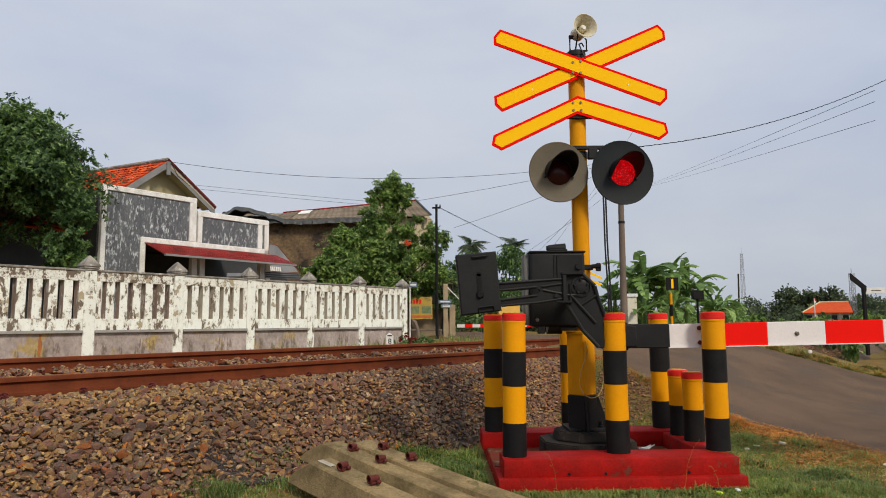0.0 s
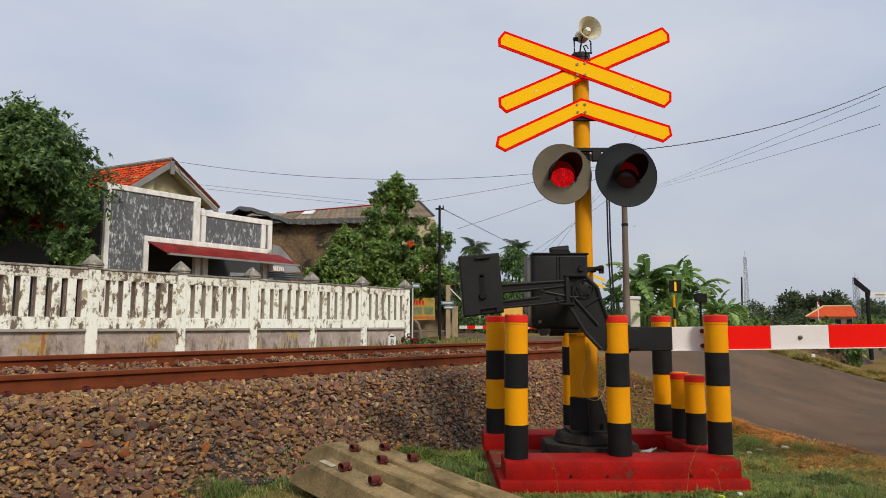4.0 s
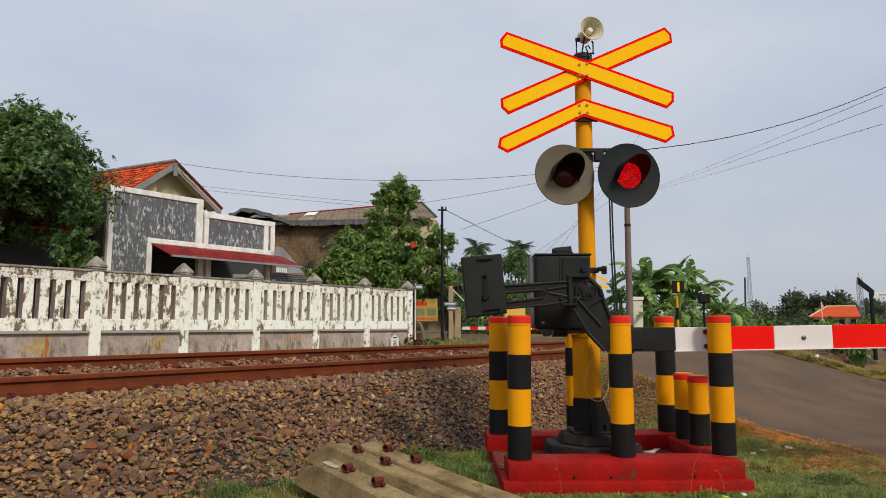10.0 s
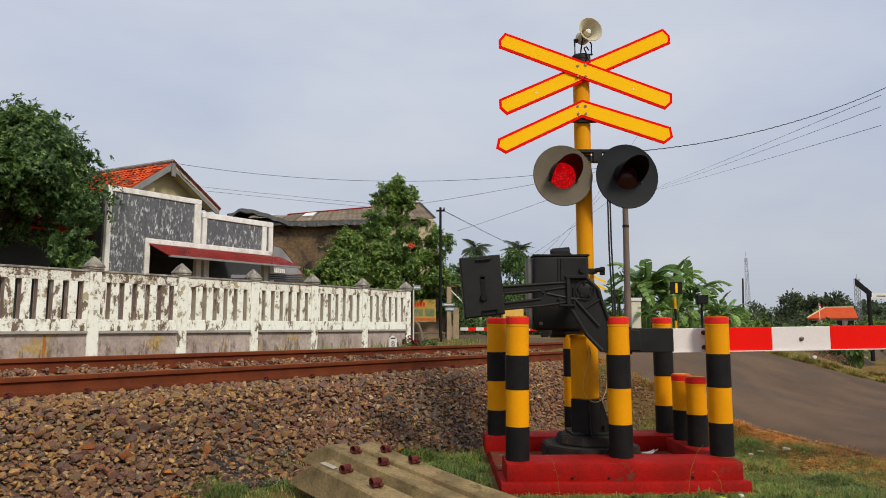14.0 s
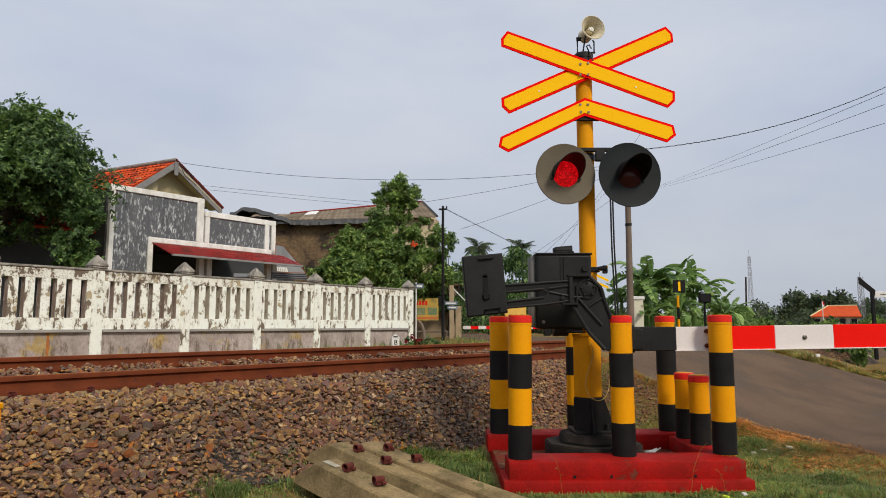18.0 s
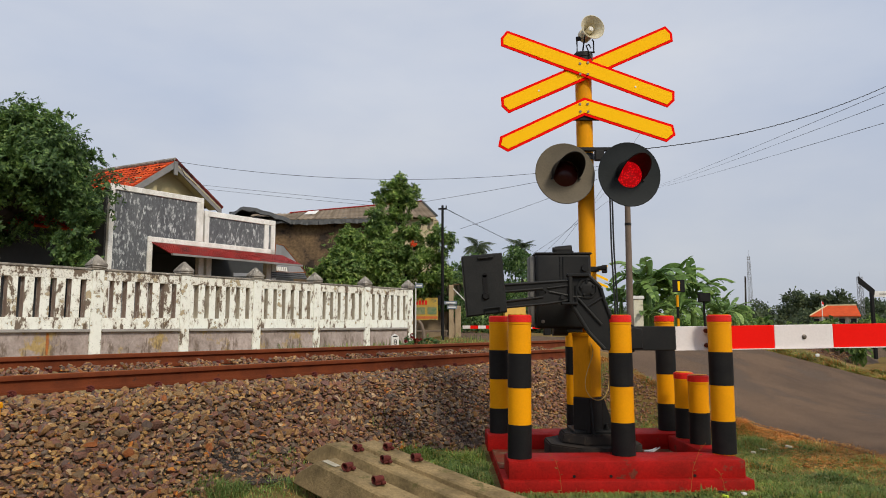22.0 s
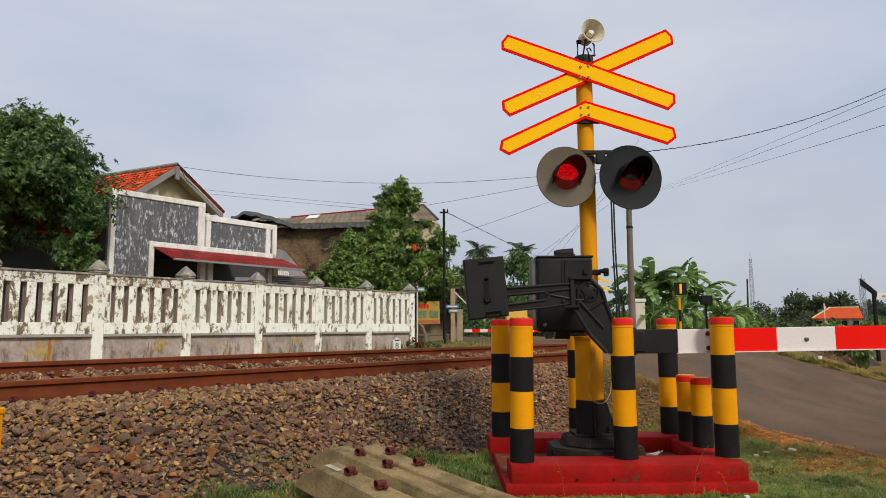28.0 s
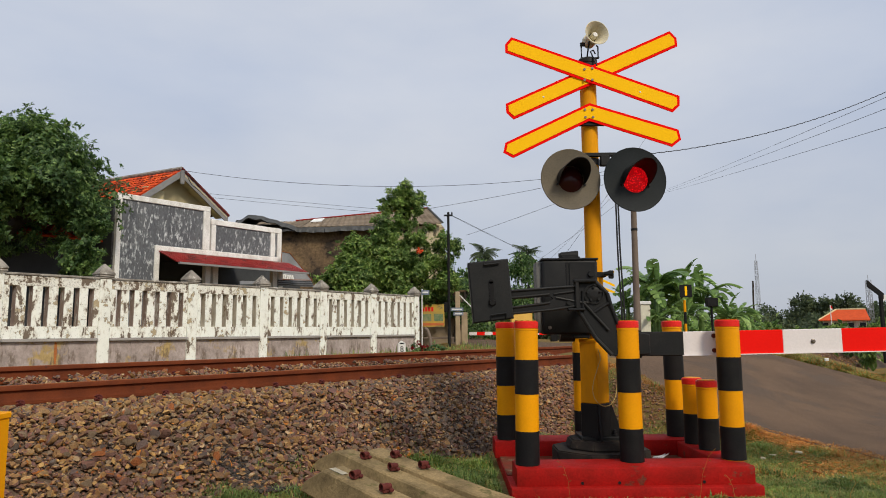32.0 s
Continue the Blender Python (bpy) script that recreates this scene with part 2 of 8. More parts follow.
SOIL = surface("grassy_earth", (0.15, 0.125, 0.045), (0.24, 0.145, 0.055), 1.6, 0.9, 0.95, bump=0.9, fine=40, spots=(0.32, 0.165, 0.05), spot_scale=2.2, spot_at=0.55, spec=0.05, fine_amount=0.35)
ASPHALT = surface("worn_brown_asphalt", (0.168, 0.112, 0.075), (0.098, 0.071, 0.054), 0.9, 0.8, 0.92, bump=0.9, fine=110, spots=(0.128, 0.094, 0.071), spot_scale=0.45, spot_at=0.53, spec=0.06, fine_amount=0.45)


def limewash(name, white=(0.90, 0.91, 0.85), peel_at=0.62, grime_at=0.58, streak=0.35, soot=0.60):
    """Old limewash: bare beige render where it has peeled, with a dark rim, brown grime in streaks and fine black mould."""
    m = bpy.data.materials.new(name)
    m.use_nodes = True
    n, l = m.node_tree.nodes, m.node_tree.links
    bsdf = n["Principled BSDF"]
    co, info = n.new("ShaderNodeTexCoord"), n.new("ShaderNodeObjectInfo")
    mul, shift, flow = n.new("ShaderNodeMath"), n.new("ShaderNodeVectorMath"), n.new("ShaderNodeMapping")
    mul.operation, mul.inputs[1].default_value = "MULTIPLY", 53.0
    shift.operation = "ADD"
    flow.inputs["Scale"].default_value = (1, 1, streak)
    l.new(info.outputs["Random"], mul.inputs[0])
    l.new(co.outputs["Object"], shift.inputs[0])
    l.new(mul.outputs[0], shift.inputs[1])
    l.new(shift.outputs[0], flow.inputs["Vector"])

    def noisy(sc, detail, rg, src):
        t = n.new("ShaderNodeTexNoise")
        t.inputs["Scale"].default_value, t.inputs["Detail"].default_value, t.inputs["Roughness"].default_value = sc, detail, rg
        l.new(src, t.inputs["Vector"])
        return t.outputs["Fac"]

    def mask(src, a, b, top):
        r = n.new("ShaderNodeMapRange")
        r.inputs["From Min"].default_value, r.inputs["From Max"].default_value, r.inputs["To Max"].default_value = a, b, top
        l.new(src, r.inputs["Value"])
        return r.outputs["Result"]

    def over(fac, a, b):
        x = n.new("ShaderNodeMix")
        x.data_type = "RGBA"
        l.new(fac, x.inputs[0])
        l.new(a, x.inputs[6])
        x.inputs[7].default_value = (*b, 1)
        return x.outputs[2]

    coat = noisy(4.2, 9.0, 0.66, shift.outputs[0])
    cr = n.new("ShaderNodeValToRGB")
    while len(cr.color_ramp.elements) < 6:
        cr.color_ramp.elements.new(0.5)
    stops = ((0.0, white), (peel_at - 0.12, white), (peel_at - 0.02, tuple(c * 0.90 for c in white)), (peel_at - 0.006, (0.16, 0.125, 0.085)), (peel_at + 0.006, (0.44, 0.37, 0.24)), (peel_at + 0.12, (0.36, 0.28, 0.17)))
    for e, (q, c) in zip(cr.color_ramp.elements, stops):
        e.position, e.color = q, (*c, 1)
    l.new(coat, cr.inputs["Fac"])
    run = noisy(6.5, 9.0, 0.66, flow.outputs["Vector"])
    col = over(mask(run, grime_at - 0.07, grime_at, 0.45), cr.outputs["Color"], (0.52, 0.47, 0.37))
    col = over(mask(run, grime_at, grime_at + 0.03, 0.92), col, (0.125, 0.085, 0.058))
    mould = noisy(30.0, 6.0, 0.75, shift.outputs[0])
    col = over(mask(mould, soot, soot + 0.06, 0.75), col, (0.10, 0.085, 0.07))
    l.new(col, bsdf.inputs["Base Color"])
    bsdf.inputs["Roughness"].default_value, bsdf.inputs["Specular IOR Level"].default_value = 0.9, 0.12
    b = n.new("ShaderNodeBump")
    b.inputs["Strength"].default_value, b.inputs["Distance"].default_value = 0.5, 0.012
    l.new(coat, b.inputs["Height"])
    l.new(b.outputs["Normal"], bsdf.inputs["Normal"])
    return m


STAINED_WHITE = limewash("peeling_white_limewash", (0.83, 0.86, 0.80), peel_at=0.635, grime_at=0.575, soot=0.605)
CAP_STONE = surface("mossy_grey_coping", (0.33, 0.305, 0.265), (0.12, 0.105, 0.09), 6, 0.9, 0.9, bump=0.6, spots=(0.50, 0.48, 0.43), spot_scale=9, spot_at=0.57)
def streaked(m, colour, scale, stretch, at, most=0.85):
    """Runs of dirt over a surface: stretched noise laid over its colour."""
    n, l = m.node_tree.nodes, m.node_tree.links
    bsdf = n["Principled BSDF"]
    under = bsdf.inputs["Base Color"].links[0].from_socket
    co, mp, tx_, rg, x = n.new("ShaderNodeTexCoord"), n.new("ShaderNodeMapping"), n.new("ShaderNodeTexNoise"), n.new("ShaderNodeMapRange"), n.new("ShaderNodeMix")
    mp.inputs["Scale"].default_value = (1, 1, stretch)
    tx_.inputs["Scale"].default_value, tx_.inputs["Detail"].default_value, tx_.inputs["Roughness"].default_value = scale, 8.0, 0.66
    rg.inputs["From Min"].default_value, rg.inputs["From Max"].default_value, rg.inputs["To Max"].default_value = at, at + 0.09, most
    x.data_type = "RGBA"
    x.inputs[7].default_value = (*colour, 1)
    l.new(co.outputs["Object"], mp.inputs["Vector"])
    l.new(mp.outputs["Vector"], tx_.inputs["Vector"])
    l.new(tx_.outputs["Fac"], rg.inputs["Value"])
    l.new(rg.outputs["Result"], x.inputs[0])
    l.new(under, x.inputs[6])
    l.new(x.outputs[2], bsdf.inputs["Base Color"])
    return m


PLINTH = streaked(surface("stained_mauve_render", (0.46, 0.39, 0.365), (0.29, 0.24, 0.215), 2.4, 1.0, 0.9, bump=0.6, spots=(0.43, 0.315, 0.14), spot_scale=1.5, spot_at=0.575, streak=0.8, fine=14, fine_amount=0.28), (0.13, 0.095, 0.07), 7.0, 0.30, 0.545, 0.8)
PILLAR_WHITE = limewash("worn_pillar_limewash", (0.82, 0.84, 0.78), 0.615, 0.585, 0.4, 0.615)
RAIL_WHITE = limewash("dirt_streaked_limewash", (0.78, 0.78, 0.71), 0.615, 0.55, 0.6, 0.58)
DARK_PANEL = surface("flaking_grey_panel", (0.105, 0.112, 0.125), (0.15, 0.158, 0.17), 2.2, 0.9, 0.7, bump=0.2, spots=(0.58, 0.61, 0.62), spot_scale=13.0, spot_at=0.53, spot_soft=0.12, streak=0.36, fine=28, fine_amount=0.35)
WHITE_TRIM = surface("dirty_white_trim", (0.86, 0.86, 0.83), (0.62, 0.60, 0.55), 3.5, 0.8, 0.85, bump=0.2, spots=(0.30, 0.27, 0.23), spot_scale=5, spot_at=0.665, streak=0.5, fine_amount=0.25)
# charcoal kept dark enough to hold the shade inside the shop
DARK_WALL = surface("dim_charcoal_wall", (0.060, 0.064, 0.068), (0.038, 0.041, 0.045), 1.0, 0.7, 0.85, bump=0.2)
AWNING = surface("red_tin_awning", (0.32, 0.014, 0.010), (0.17, 0.012, 0.010), 2.2, 0.9, 0.5, bump=0.1, spots=(0.07, 0.018, 0.016), spot_scale=2.4, spot_at=0.58)
TILES = many_coloured("orange_clay_tile", [(hexc("c84714"), 5), (hexc("b83e12"), 5), (hexc("d6561d"), 4), (hexc("983614"), 3), (hexc("7a321a"), 2)], 0.8, 20, 0.3)
TILES_DARK = many_coloured("dull_red_clay_tile", [(hexc("5c2420"), 5), (hexc("6b2c26"), 4), (hexc("46201d"), 3)], 0.85, 20, 0.3)
CREAM_WALL = surface("cream_house_wall", (0.62, 0.53, 0.30), (0.52, 0.45, 0.27), 1.2, 0.6, 0.85, bump=0.15)
GREY_BOARD = surface("grey_barge_board", (0.22, 0.22, 0.22), (0.30, 0.29, 0.28), 4, 0.7, 0.8, bump=0.2)
BROWN_WALL = surface("sooty_brown_render", (0.20, 0.135, 0.075), (0.085, 0.06, 0.042), 0.9, 1.0, 0.92, bump=0.4, spots=(0.048, 0.038, 0.03), spot_scale=0.9, spot_at=0.57, streak=1.2, fine=7, fine_amount=0.45)
STAINED_CREAM = surface("stained_cream_render", (0.58, 0.50, 0.33), (0.30, 0.24, 0.15), 1.1, 0.9, 0.9, bump=0.3, spots=(0.12, 0.10, 0.07), spot_scale=2.0, spot_at=0.6, streak=0.5)
TIN = surface("rusted_tin_sheet", (0.27, 0.215, 0.155), (0.15, 0.11, 0.075), 0.9, 0.9, 0.85, 0.0, bump=0.2, spots=(0.36, 0.31, 0.25), spot_scale=1.4, spot_at=0.62, vary=0.30, spec=0.08)
TARP = surface("dark_tarpaulin", (0.085, 0.088, 0.088), (0.04, 0.041, 0.042), 4, 0.85, 0.6, bump=0.8, fine=12)
BARK = surface("grey_brown_bark", (0.050, 0.042, 0.033), (0.028, 0.023, 0.019), 5, 0.8, 0.92, bump=0.8, fine=30, streak=0.3)
LEAF_DARK = leafy("dark_broad_leaf", [((0.085, 0.165, 0.058), 6), ((0.12, 0.215, 0.070), 5), ((0.17, 0.28, 0.09), 3.5), ((0.060, 0.118, 0.045), 5), ((0.26, 0.38, 0.14), 1.5)])
LEAF_FRESH = leafy("fresh_green_leaf", [((0.13, 0.235, 0.055), 5), ((0.20, 0.32, 0.085), 5), ((0.075, 0.15, 0.042), 4), ((0.33, 0.44, 0.14), 3)])
LEAF_FAR = leafy("hazy_far_leaf", [((0.085, 0.122, 0.066), 5), ((0.115, 0.155, 0.078), 4), ((0.062, 0.092, 0.054), 4)])
LEAF_BANANA = leafy("banana_leaf", [((0.22, 0.36, 0.115), 4), ((0.17, 0.29, 0.09), 4), ((0.12, 0.22, 0.075), 3), ((0.32, 0.48, 0.16), 2)], 0.42)
BLOSSOM = surface("orange_red_blossom", (0.75, 0.10, 0.025), (0.55, 0.05, 0.02), 30, 0.6, 0.6, bump=0)
GRASS = leafy("verge_grass_blade", [((0.20, 0.29, 0.075), 6), ((0.155, 0.24, 0.062), 6), ((0.29, 0.37, 0.11), 3), ((0.40, 0.30, 0.11), 2)], 0.6)
CLOVER = leafy("dark_clover_leaf", [((0.09, 0.155, 0.045), 5), ((0.125, 0.195, 0.055), 4), ((0.18, 0.255, 0.07), 2)], 0.6)
# yellower grass, its greens also lifted above GRASS against blade self-shading
LIT_YELLOW_GRASS = leafy("yellowing_grass", [((0.34, 0.38, 0.11), 5), ((0.26, 0.31, 0.09), 5), ((0.46, 0.42, 0.17), 3), ((0.18, 0.24, 0.07), 2)], 0.7)
DRY_GRASS = leafy("dry_straw", [((0.50, 0.23, 0.055), 4), ((0.56, 0.33, 0.11), 3), ((0.40, 0.16, 0.04), 3)], 0.8)
WIRE = surface("black_cable", (0.02, 0.021, 0.022), (0.03, 0.03, 0.03), 10, 0.5, 0.6, bump=0)
POLE_GREY = surface("weathered_brown_pole", (0.20, 0.155, 0.122), (0.115, 0.088, 0.070), 2, 0.8, 0.85, bump=0.3)
WHITE_PAINT = surface("white_paint", (0.74, 0.74, 0.72), (0.62, 0.62, 0.6), 5, 0.6, 0.6, bump=0.05)
HAZE_STEEL = surface("distant_grey_steel", (0.28, 0.29, 0.31), (0.22, 0.23, 0.25), 2, 0.6, 0.7, bump=0)
GLASS_DARK = surface("dark_window_glass", (0.015, 0.018, 0.02), (0.02, 0.022, 0.024), 2, 0.4, 0.12, bump=0)


# ---- building helpers ----
def thing(name, loc, label, category, group="", kind="", turn=0.0):
    ob = new(name)
    ob.empty_display_size = 0.1
    ob.matrix_basis = pose(*loc, 0, 0, turn)
    return tagged(ob, label, category, group, kind)


def finish(me, mat, angle=35):
    me.materials.append(mat)
    if angle:
        me.polygons.foreach_set("use_smooth", [True] * len(me.polygons))
        me.set_sharp_from_angle(angle=radians(angle))
    return me


def part(name, bm, material, parent, label="", m=None, angle=35):
    """One mesh object under a thing or a part; the mesh is in the parent's space, or in its own at the pose m."""
    bmesh.ops.recalc_face_normals(bm, faces=bm.faces)
    me = bpy.data.meshes.new(name)
    bm.to_mesh(me)
    bm.free()
    finish(me, material, angle)
    ob = new(name, me)
    ob.parent = parent
    if m is not None:
        ob.matrix_basis = m
    return tagged(ob, label)


def top(name, bm, material, label, category, m=None, group="", kind="", angle=35):
    ob = part(name, bm, material, None, "", m, angle)
    return tagged(ob, label, category, group, kind)


def again(name, mesh, parent, m):
    ob = new(name, mesh)
    ob.parent = parent
    ob.matrix_basis = m
    return ob


def bulk(name, verts, faces, material, parent=None, angle=0):
    """A mesh from arrays; faces is an (n, 3) or (n, 4) array."""
    me = bpy.data.meshes.new(name)
    verts, faces = np.asarray(verts, dtype=np.float32), np.asarray(faces, dtype=np.int32)
    k = faces.shape[1]
    me.vertices.add(len(verts))
    me.vertices.foreach_set("co", verts.ravel())
    me.loops.add(faces.size)
    me.loops.foreach_set("vertex_index", faces.ravel())
    me.polygons.add(len(faces))
    me.polygons.foreach_set("loop_start", np.arange(0, faces.size, k, dtype=np.int32))
    me.update(calc_edges=True)
    me.validate()
    finish(me, material, angle)
    ob = new(name, me)
    ob.parent = parent
    return ob


def box(bm, c, s, m=None, bev=0.0, seg=1):
    mm = Matrix.LocRotScale(c, None, s)
    r = bmesh.ops.create_cube(bm, size=1.0, matrix=(m @ mm) if m is not None else mm)
    if bev:
        es = list({e for v in r["verts"] for e in v.link_edges})
        bmesh.ops.bevel(bm, geom=es, offset=bev, segments=seg, affect="EDGES", profile=0.5)
    return bm


def rod(bm, a, b, r0, r1=None, seg=14, caps=True):
    a, b = Vector(a), Vector(b)
    d = b - a
    q = d.to_track_quat("Z", "Y").to_matrix().to_4x4()
    bmesh.ops.create_cone(bm, cap_ends=caps, segments=seg, radius1=r0, radius2=r0 if r1 is None else r1, depth=d.length,
                          matrix=Matrix.Translation((a + b) / 2) @ q)
    return bm


def tube(bm, pts, r, seg=6):
    """A bent rod through points."""
    pts = [Vector(p) for p in pts]
    rings = []
    for i, p in enumerate(pts):
        d = (pts[min(i + 1, len(pts) - 1)] - pts[max(i - 1, 0)]).normalized()
        q = d.to_track_quat("Z", "Y")
        rr = r[i] if isinstance(r, (list, tuple)) else r
        rings.append([bm.verts.new(p + q @ Vector((rr * math.cos(2 * math.pi * k / seg), rr * math.sin(2 * math.pi * k / seg), 0))) for k in range(seg)])
    for a, b in zip(rings, rings[1:]):
        for k in range(seg):
            bm.faces.new((a[k], a[(k + 1) % seg], b[(k + 1) % seg], b[k]))
    bm.faces.new(rings[0][::-1])
    bm.faces.new(rings[-1])
    return bm


def plate(bm, pts, y0, y1, bev=0.0):
    """A flat outline in x and z, thick from y0 to y1."""
    a = [bm.verts.new((x, y0, z)) for x, z in pts]
    b = [bm.verts.new((x, y1, z)) for x, z in pts]
    fs = [bm.faces.new(a), bm.faces.new(b[::-1])]
    for i in range(len(pts)):
        j = (i + 1) % len(pts)
        fs.append(bm.faces.new((a[i], b[i], b[j], a[j])))
    if bev:
        es = list(set(fs[0].edges) | set(fs[1].edges))
        bmesh.ops.bevel(bm, geom=es, offset=bev, segments=1, affect="EDGES")
    return bm


def spin(bm, prof, seg=24, m=None):
    """A turned shape: (radius, height) pairs round z."""
    rings = []
    for r, h in prof:
        vs = [Vector((r * math.cos(2 * math.pi * k / seg), r * math.sin(2 * math.pi * k / seg), h)) for k in range(seg)]
        rings.append([bm.verts.new(m @ v if m is not None else v) for v in vs])
    for a, b in zip(rings, rings[1:]):
        for k in range(seg):
            bm.faces.new((a[k], a[(k + 1) % seg], b[(k + 1) % seg], b[k]))
    bm.faces.new(rings[0][::-1])
    bm.faces.new(rings[-1])
    return bm


def new_bm():
    return bmesh.new()

# ---- the plan: track, road, ground ----
RAIL_O = Vector((0.0, 9.53))
RAIL_U = Vector((0.675, 0.738)).normalized()
RAIL_N = Vector((RAIL_U.y, -RAIL_U.x))          # towards the viewer
RAIL_TOP, GAUGE, CANT = 1.03, 1.067, 0.11


def track_xy(s, p):
    return RAIL_O.x + s * RAIL_U.x + p * RAIL_N.x, RAIL_O.y + s * RAIL_U.y + p * RAIL_N.y


def track_sp(x, y):
    dx, dy = x - RAIL_O.x, y - RAIL_O.y
    return dx * RAIL_U.x + dy * RAIL_U.y, dx * RAIL_N.x + dy * RAIL_N.y


def ease(a, b, v):
    t = np.clip((v - a) / (b - a), 0, 1)
    return t * t * (3 - 2 * t)


ROAD_Y = np.array([-30, 3, 6, 7, 7.8, 8.3, 8.6, 9.5, 10.5, 12, 14, 16, 20, 28, 38, 60, 120.0])
ROAD_L = np.array([6.2, 5.6, 4.9, 4.5, 4.35, 3.95, 3.5, 2.95, 2.6, 2.55, 2.4, 2.2, 1.3, -0.1, -1.2, -2.0, -4.0])
SIDE_Y = np.array([-30, 11.5, 13.2, 14.2, 14.8, 15.2, 15.6, 17, 21, 28, 38, 60, 120.0])
SIDE_R = np.array([30.0, 24.0, 15.0, 11.5, 9.2, 7.6, 6.9, 6.4, 5.2, 3.2, 2.0, 1.0, -1.0])


def road_left(y):
    return np.interp(y, ROAD_Y, ROAD_L) + 0.05 * np.sin(np.asarray(y) * 2.3) + 0.04 * np.sin(np.asarray(y) * 5.1)


def road_right(y):
    return np.interp(y, SIDE_Y, SIDE_R)


def road_side(x, y):
    """How far outside the road's edges; negative on the road."""
    return np.maximum(road_left(y) - x, x - road_right(y))


def road_z(x, y):
    _, p = track_sp(x, y)
    near = 1.02 - 0.92 * ease(0.3, 4.6, p) - 0.06 * ease(4.6, 9, p)
    far = 1.02 - 0.02 * ease(0, 6, -p)
    return np.where(p > 0, near, np.where(p < -GAUGE, far, 1.04))


def ground_z(x, y):
    x, y = np.asarray(x, float), np.asarray(y, float)
    s, p = track_sp(x, y)
    near = 0.10 - 0.06 * ease(1.5, 6, p) + 0.012 * np.sin(x * 3.1 + y) + 0.012 * np.sin(y * 4.3 - x * 1.7)
    z = near + (0.80 - near) * ease(1.3, -0.6, p)
    # a low bank beyond the road
    z = z + 0.30 * ease(0.6, 3.0, x - road_right(y)) * ease(1.5, 5.0, p)
    side = road_side(x, y)
    rz = road_z(x, y) - 0.014
    blend = np.where(x > road_left(y) + 0.5, 1 - ease(2.5, 7.0, side), 1 - ease(0.0, 1.1, side))
    out = z * (1 - blend) + rz * blend
    # flat under the barrier's foundation
    f = (1 - ease(0.0, 0.5, np.maximum(np.maximum(0.35 - x, x - 2.95), np.maximum(5.5 - y, y - 7.9))))
    return out * (1 - f) + 0.07 * f


def graded(fine0, fine1, step, far):
    a = list(np.arange(fine0, fine1 + 1e-6, step))
    d, v = step, fine1
    while v < far:
        d *= 1.25
        v += d
        a.append(v)
    d, v, b = step, fine0, []
    while v > -far:
        d *= 1.25
        v -= d
        b.append(v)
    return np.array(b[::-1] + a)


def sheet(name, xs, ys, zf, material, angle=80):
    gx, gy = np.meshgrid(xs, ys)
    v = np.stack([gx.ravel(), gy.ravel(), zf(gx, gy).ravel()], 1)
    nx = len(xs)
    i = (np.arange(len(ys) - 1)[:, None] * nx + np.arange(nx - 1)[None]).ravel()
    f = np.stack([i, i + 1, i + nx + 1, i + nx], 1)
    return bulk(name, v, f, material, None, angle)


tagged(sheet("ground", graded(-4, 9, 0.12, 3000), graded(1, 18, 0.12, 3000), ground_z, SOIL),
       "uneven earth with short green and dry grass", "ground", kind="structure")

# the road, one strip that climbs over the crossing
ry = np.concatenate([np.arange(-25, 2, 1.0), np.arange(2, 24, 0.15), np.arange(24, 70, 1.5)])
rk = np.linspace(0, 1, 31) ** 1.3
gx = road_left(ry)[:, None] * (1 - rk[None]) + road_right(ry)[:, None] * rk[None]
gy = np.repeat(ry[:, None], len(rk), 1)
gz = road_z(gx, gy) + 0.012 - 0.032 * np.maximum(1 - 14 * rk[None], 0) ** 2
ri = (np.arange(len(ry) - 1)[:, None] * len(rk) + np.arange(len(rk) - 1)[None]).ravel()
tagged(bulk("road", np.stack([gx.ravel(), gy.ravel(), gz.ravel()], 1), np.stack([ri, ri + 1, ri + len(rk) + 1, ri + len(rk)], 1), ASPHALT, None, 80),
       "worn brown-grey asphalt road rising to the crossing", "road", kind="structure")


# ---- ballast bed, sleepers and rails ----
BED_P = [(-2.9, 0.72), (-2.1, 0.86), (-1.55, 0.985), (-1.3, 1.01), (-1.067, 1.01), (-0.9, 0.995), (-0.2, 0.905), (0.0, 0.85), (0.22, 0.84), (0.5, 0.775), (0.85, 0.50), (1.2, 0.20), (1.5, 0.05)]
BP, BZ = np.array([a for a, _ in BED_P]), np.array([b for _, b in BED_P])


def bed_z(s, p):
    return np.interp(p, BP, BZ) + 0.025 * np.sin(s * 1.9 + p * 4) * ease(0.2, 0.7, p)


S0, S1 = -45.0, 60.0
CROSS0, CROSS1 = 3.75, 9.6                       # the stretch paved over
for nm, a, b in (("ballast_bed", S0, CROSS0), ("ballast_bed", CROSS1, S1)):
    ss = np.arange(a, b + 0.01, 0.3)
    gs, gp = np.meshgrid(ss, np.linspace(-2.9, 1.5, 30))
    bx, by = track_xy(gs, gp)
    k = len(ss)
    i = (np.arange(29)[:, None] * k + np.arange(k - 1)[None]).ravel()
    tagged(bulk(nm, np.stack([bx.ravel(), by.ravel(), bed_z(gs, gp).ravel() - 0.03], 1), np.stack([i, i + 1, i + k + 1, i + k], 1), BED, None, 60),
           "sloping bed of dusty crushed track stone", "ballast", kind="structure")

RAIL_SHAPE = [(-0.062, 0.0), (0.062, 0.0), (0.062, 0.012), (0.02, 0.026), (0.0085, 0.045), (0.0085, 0.105), (0.034, 0.118), (0.034, 0.146), (0.028, 0.155),
              (-0.028, 0.155), (-0.034, 0.146), (-0.034, 0.118), (-0.0085, 0.105), (-0.0085, 0.045), (-0.02, 0.026), (-0.062, 0.012)]


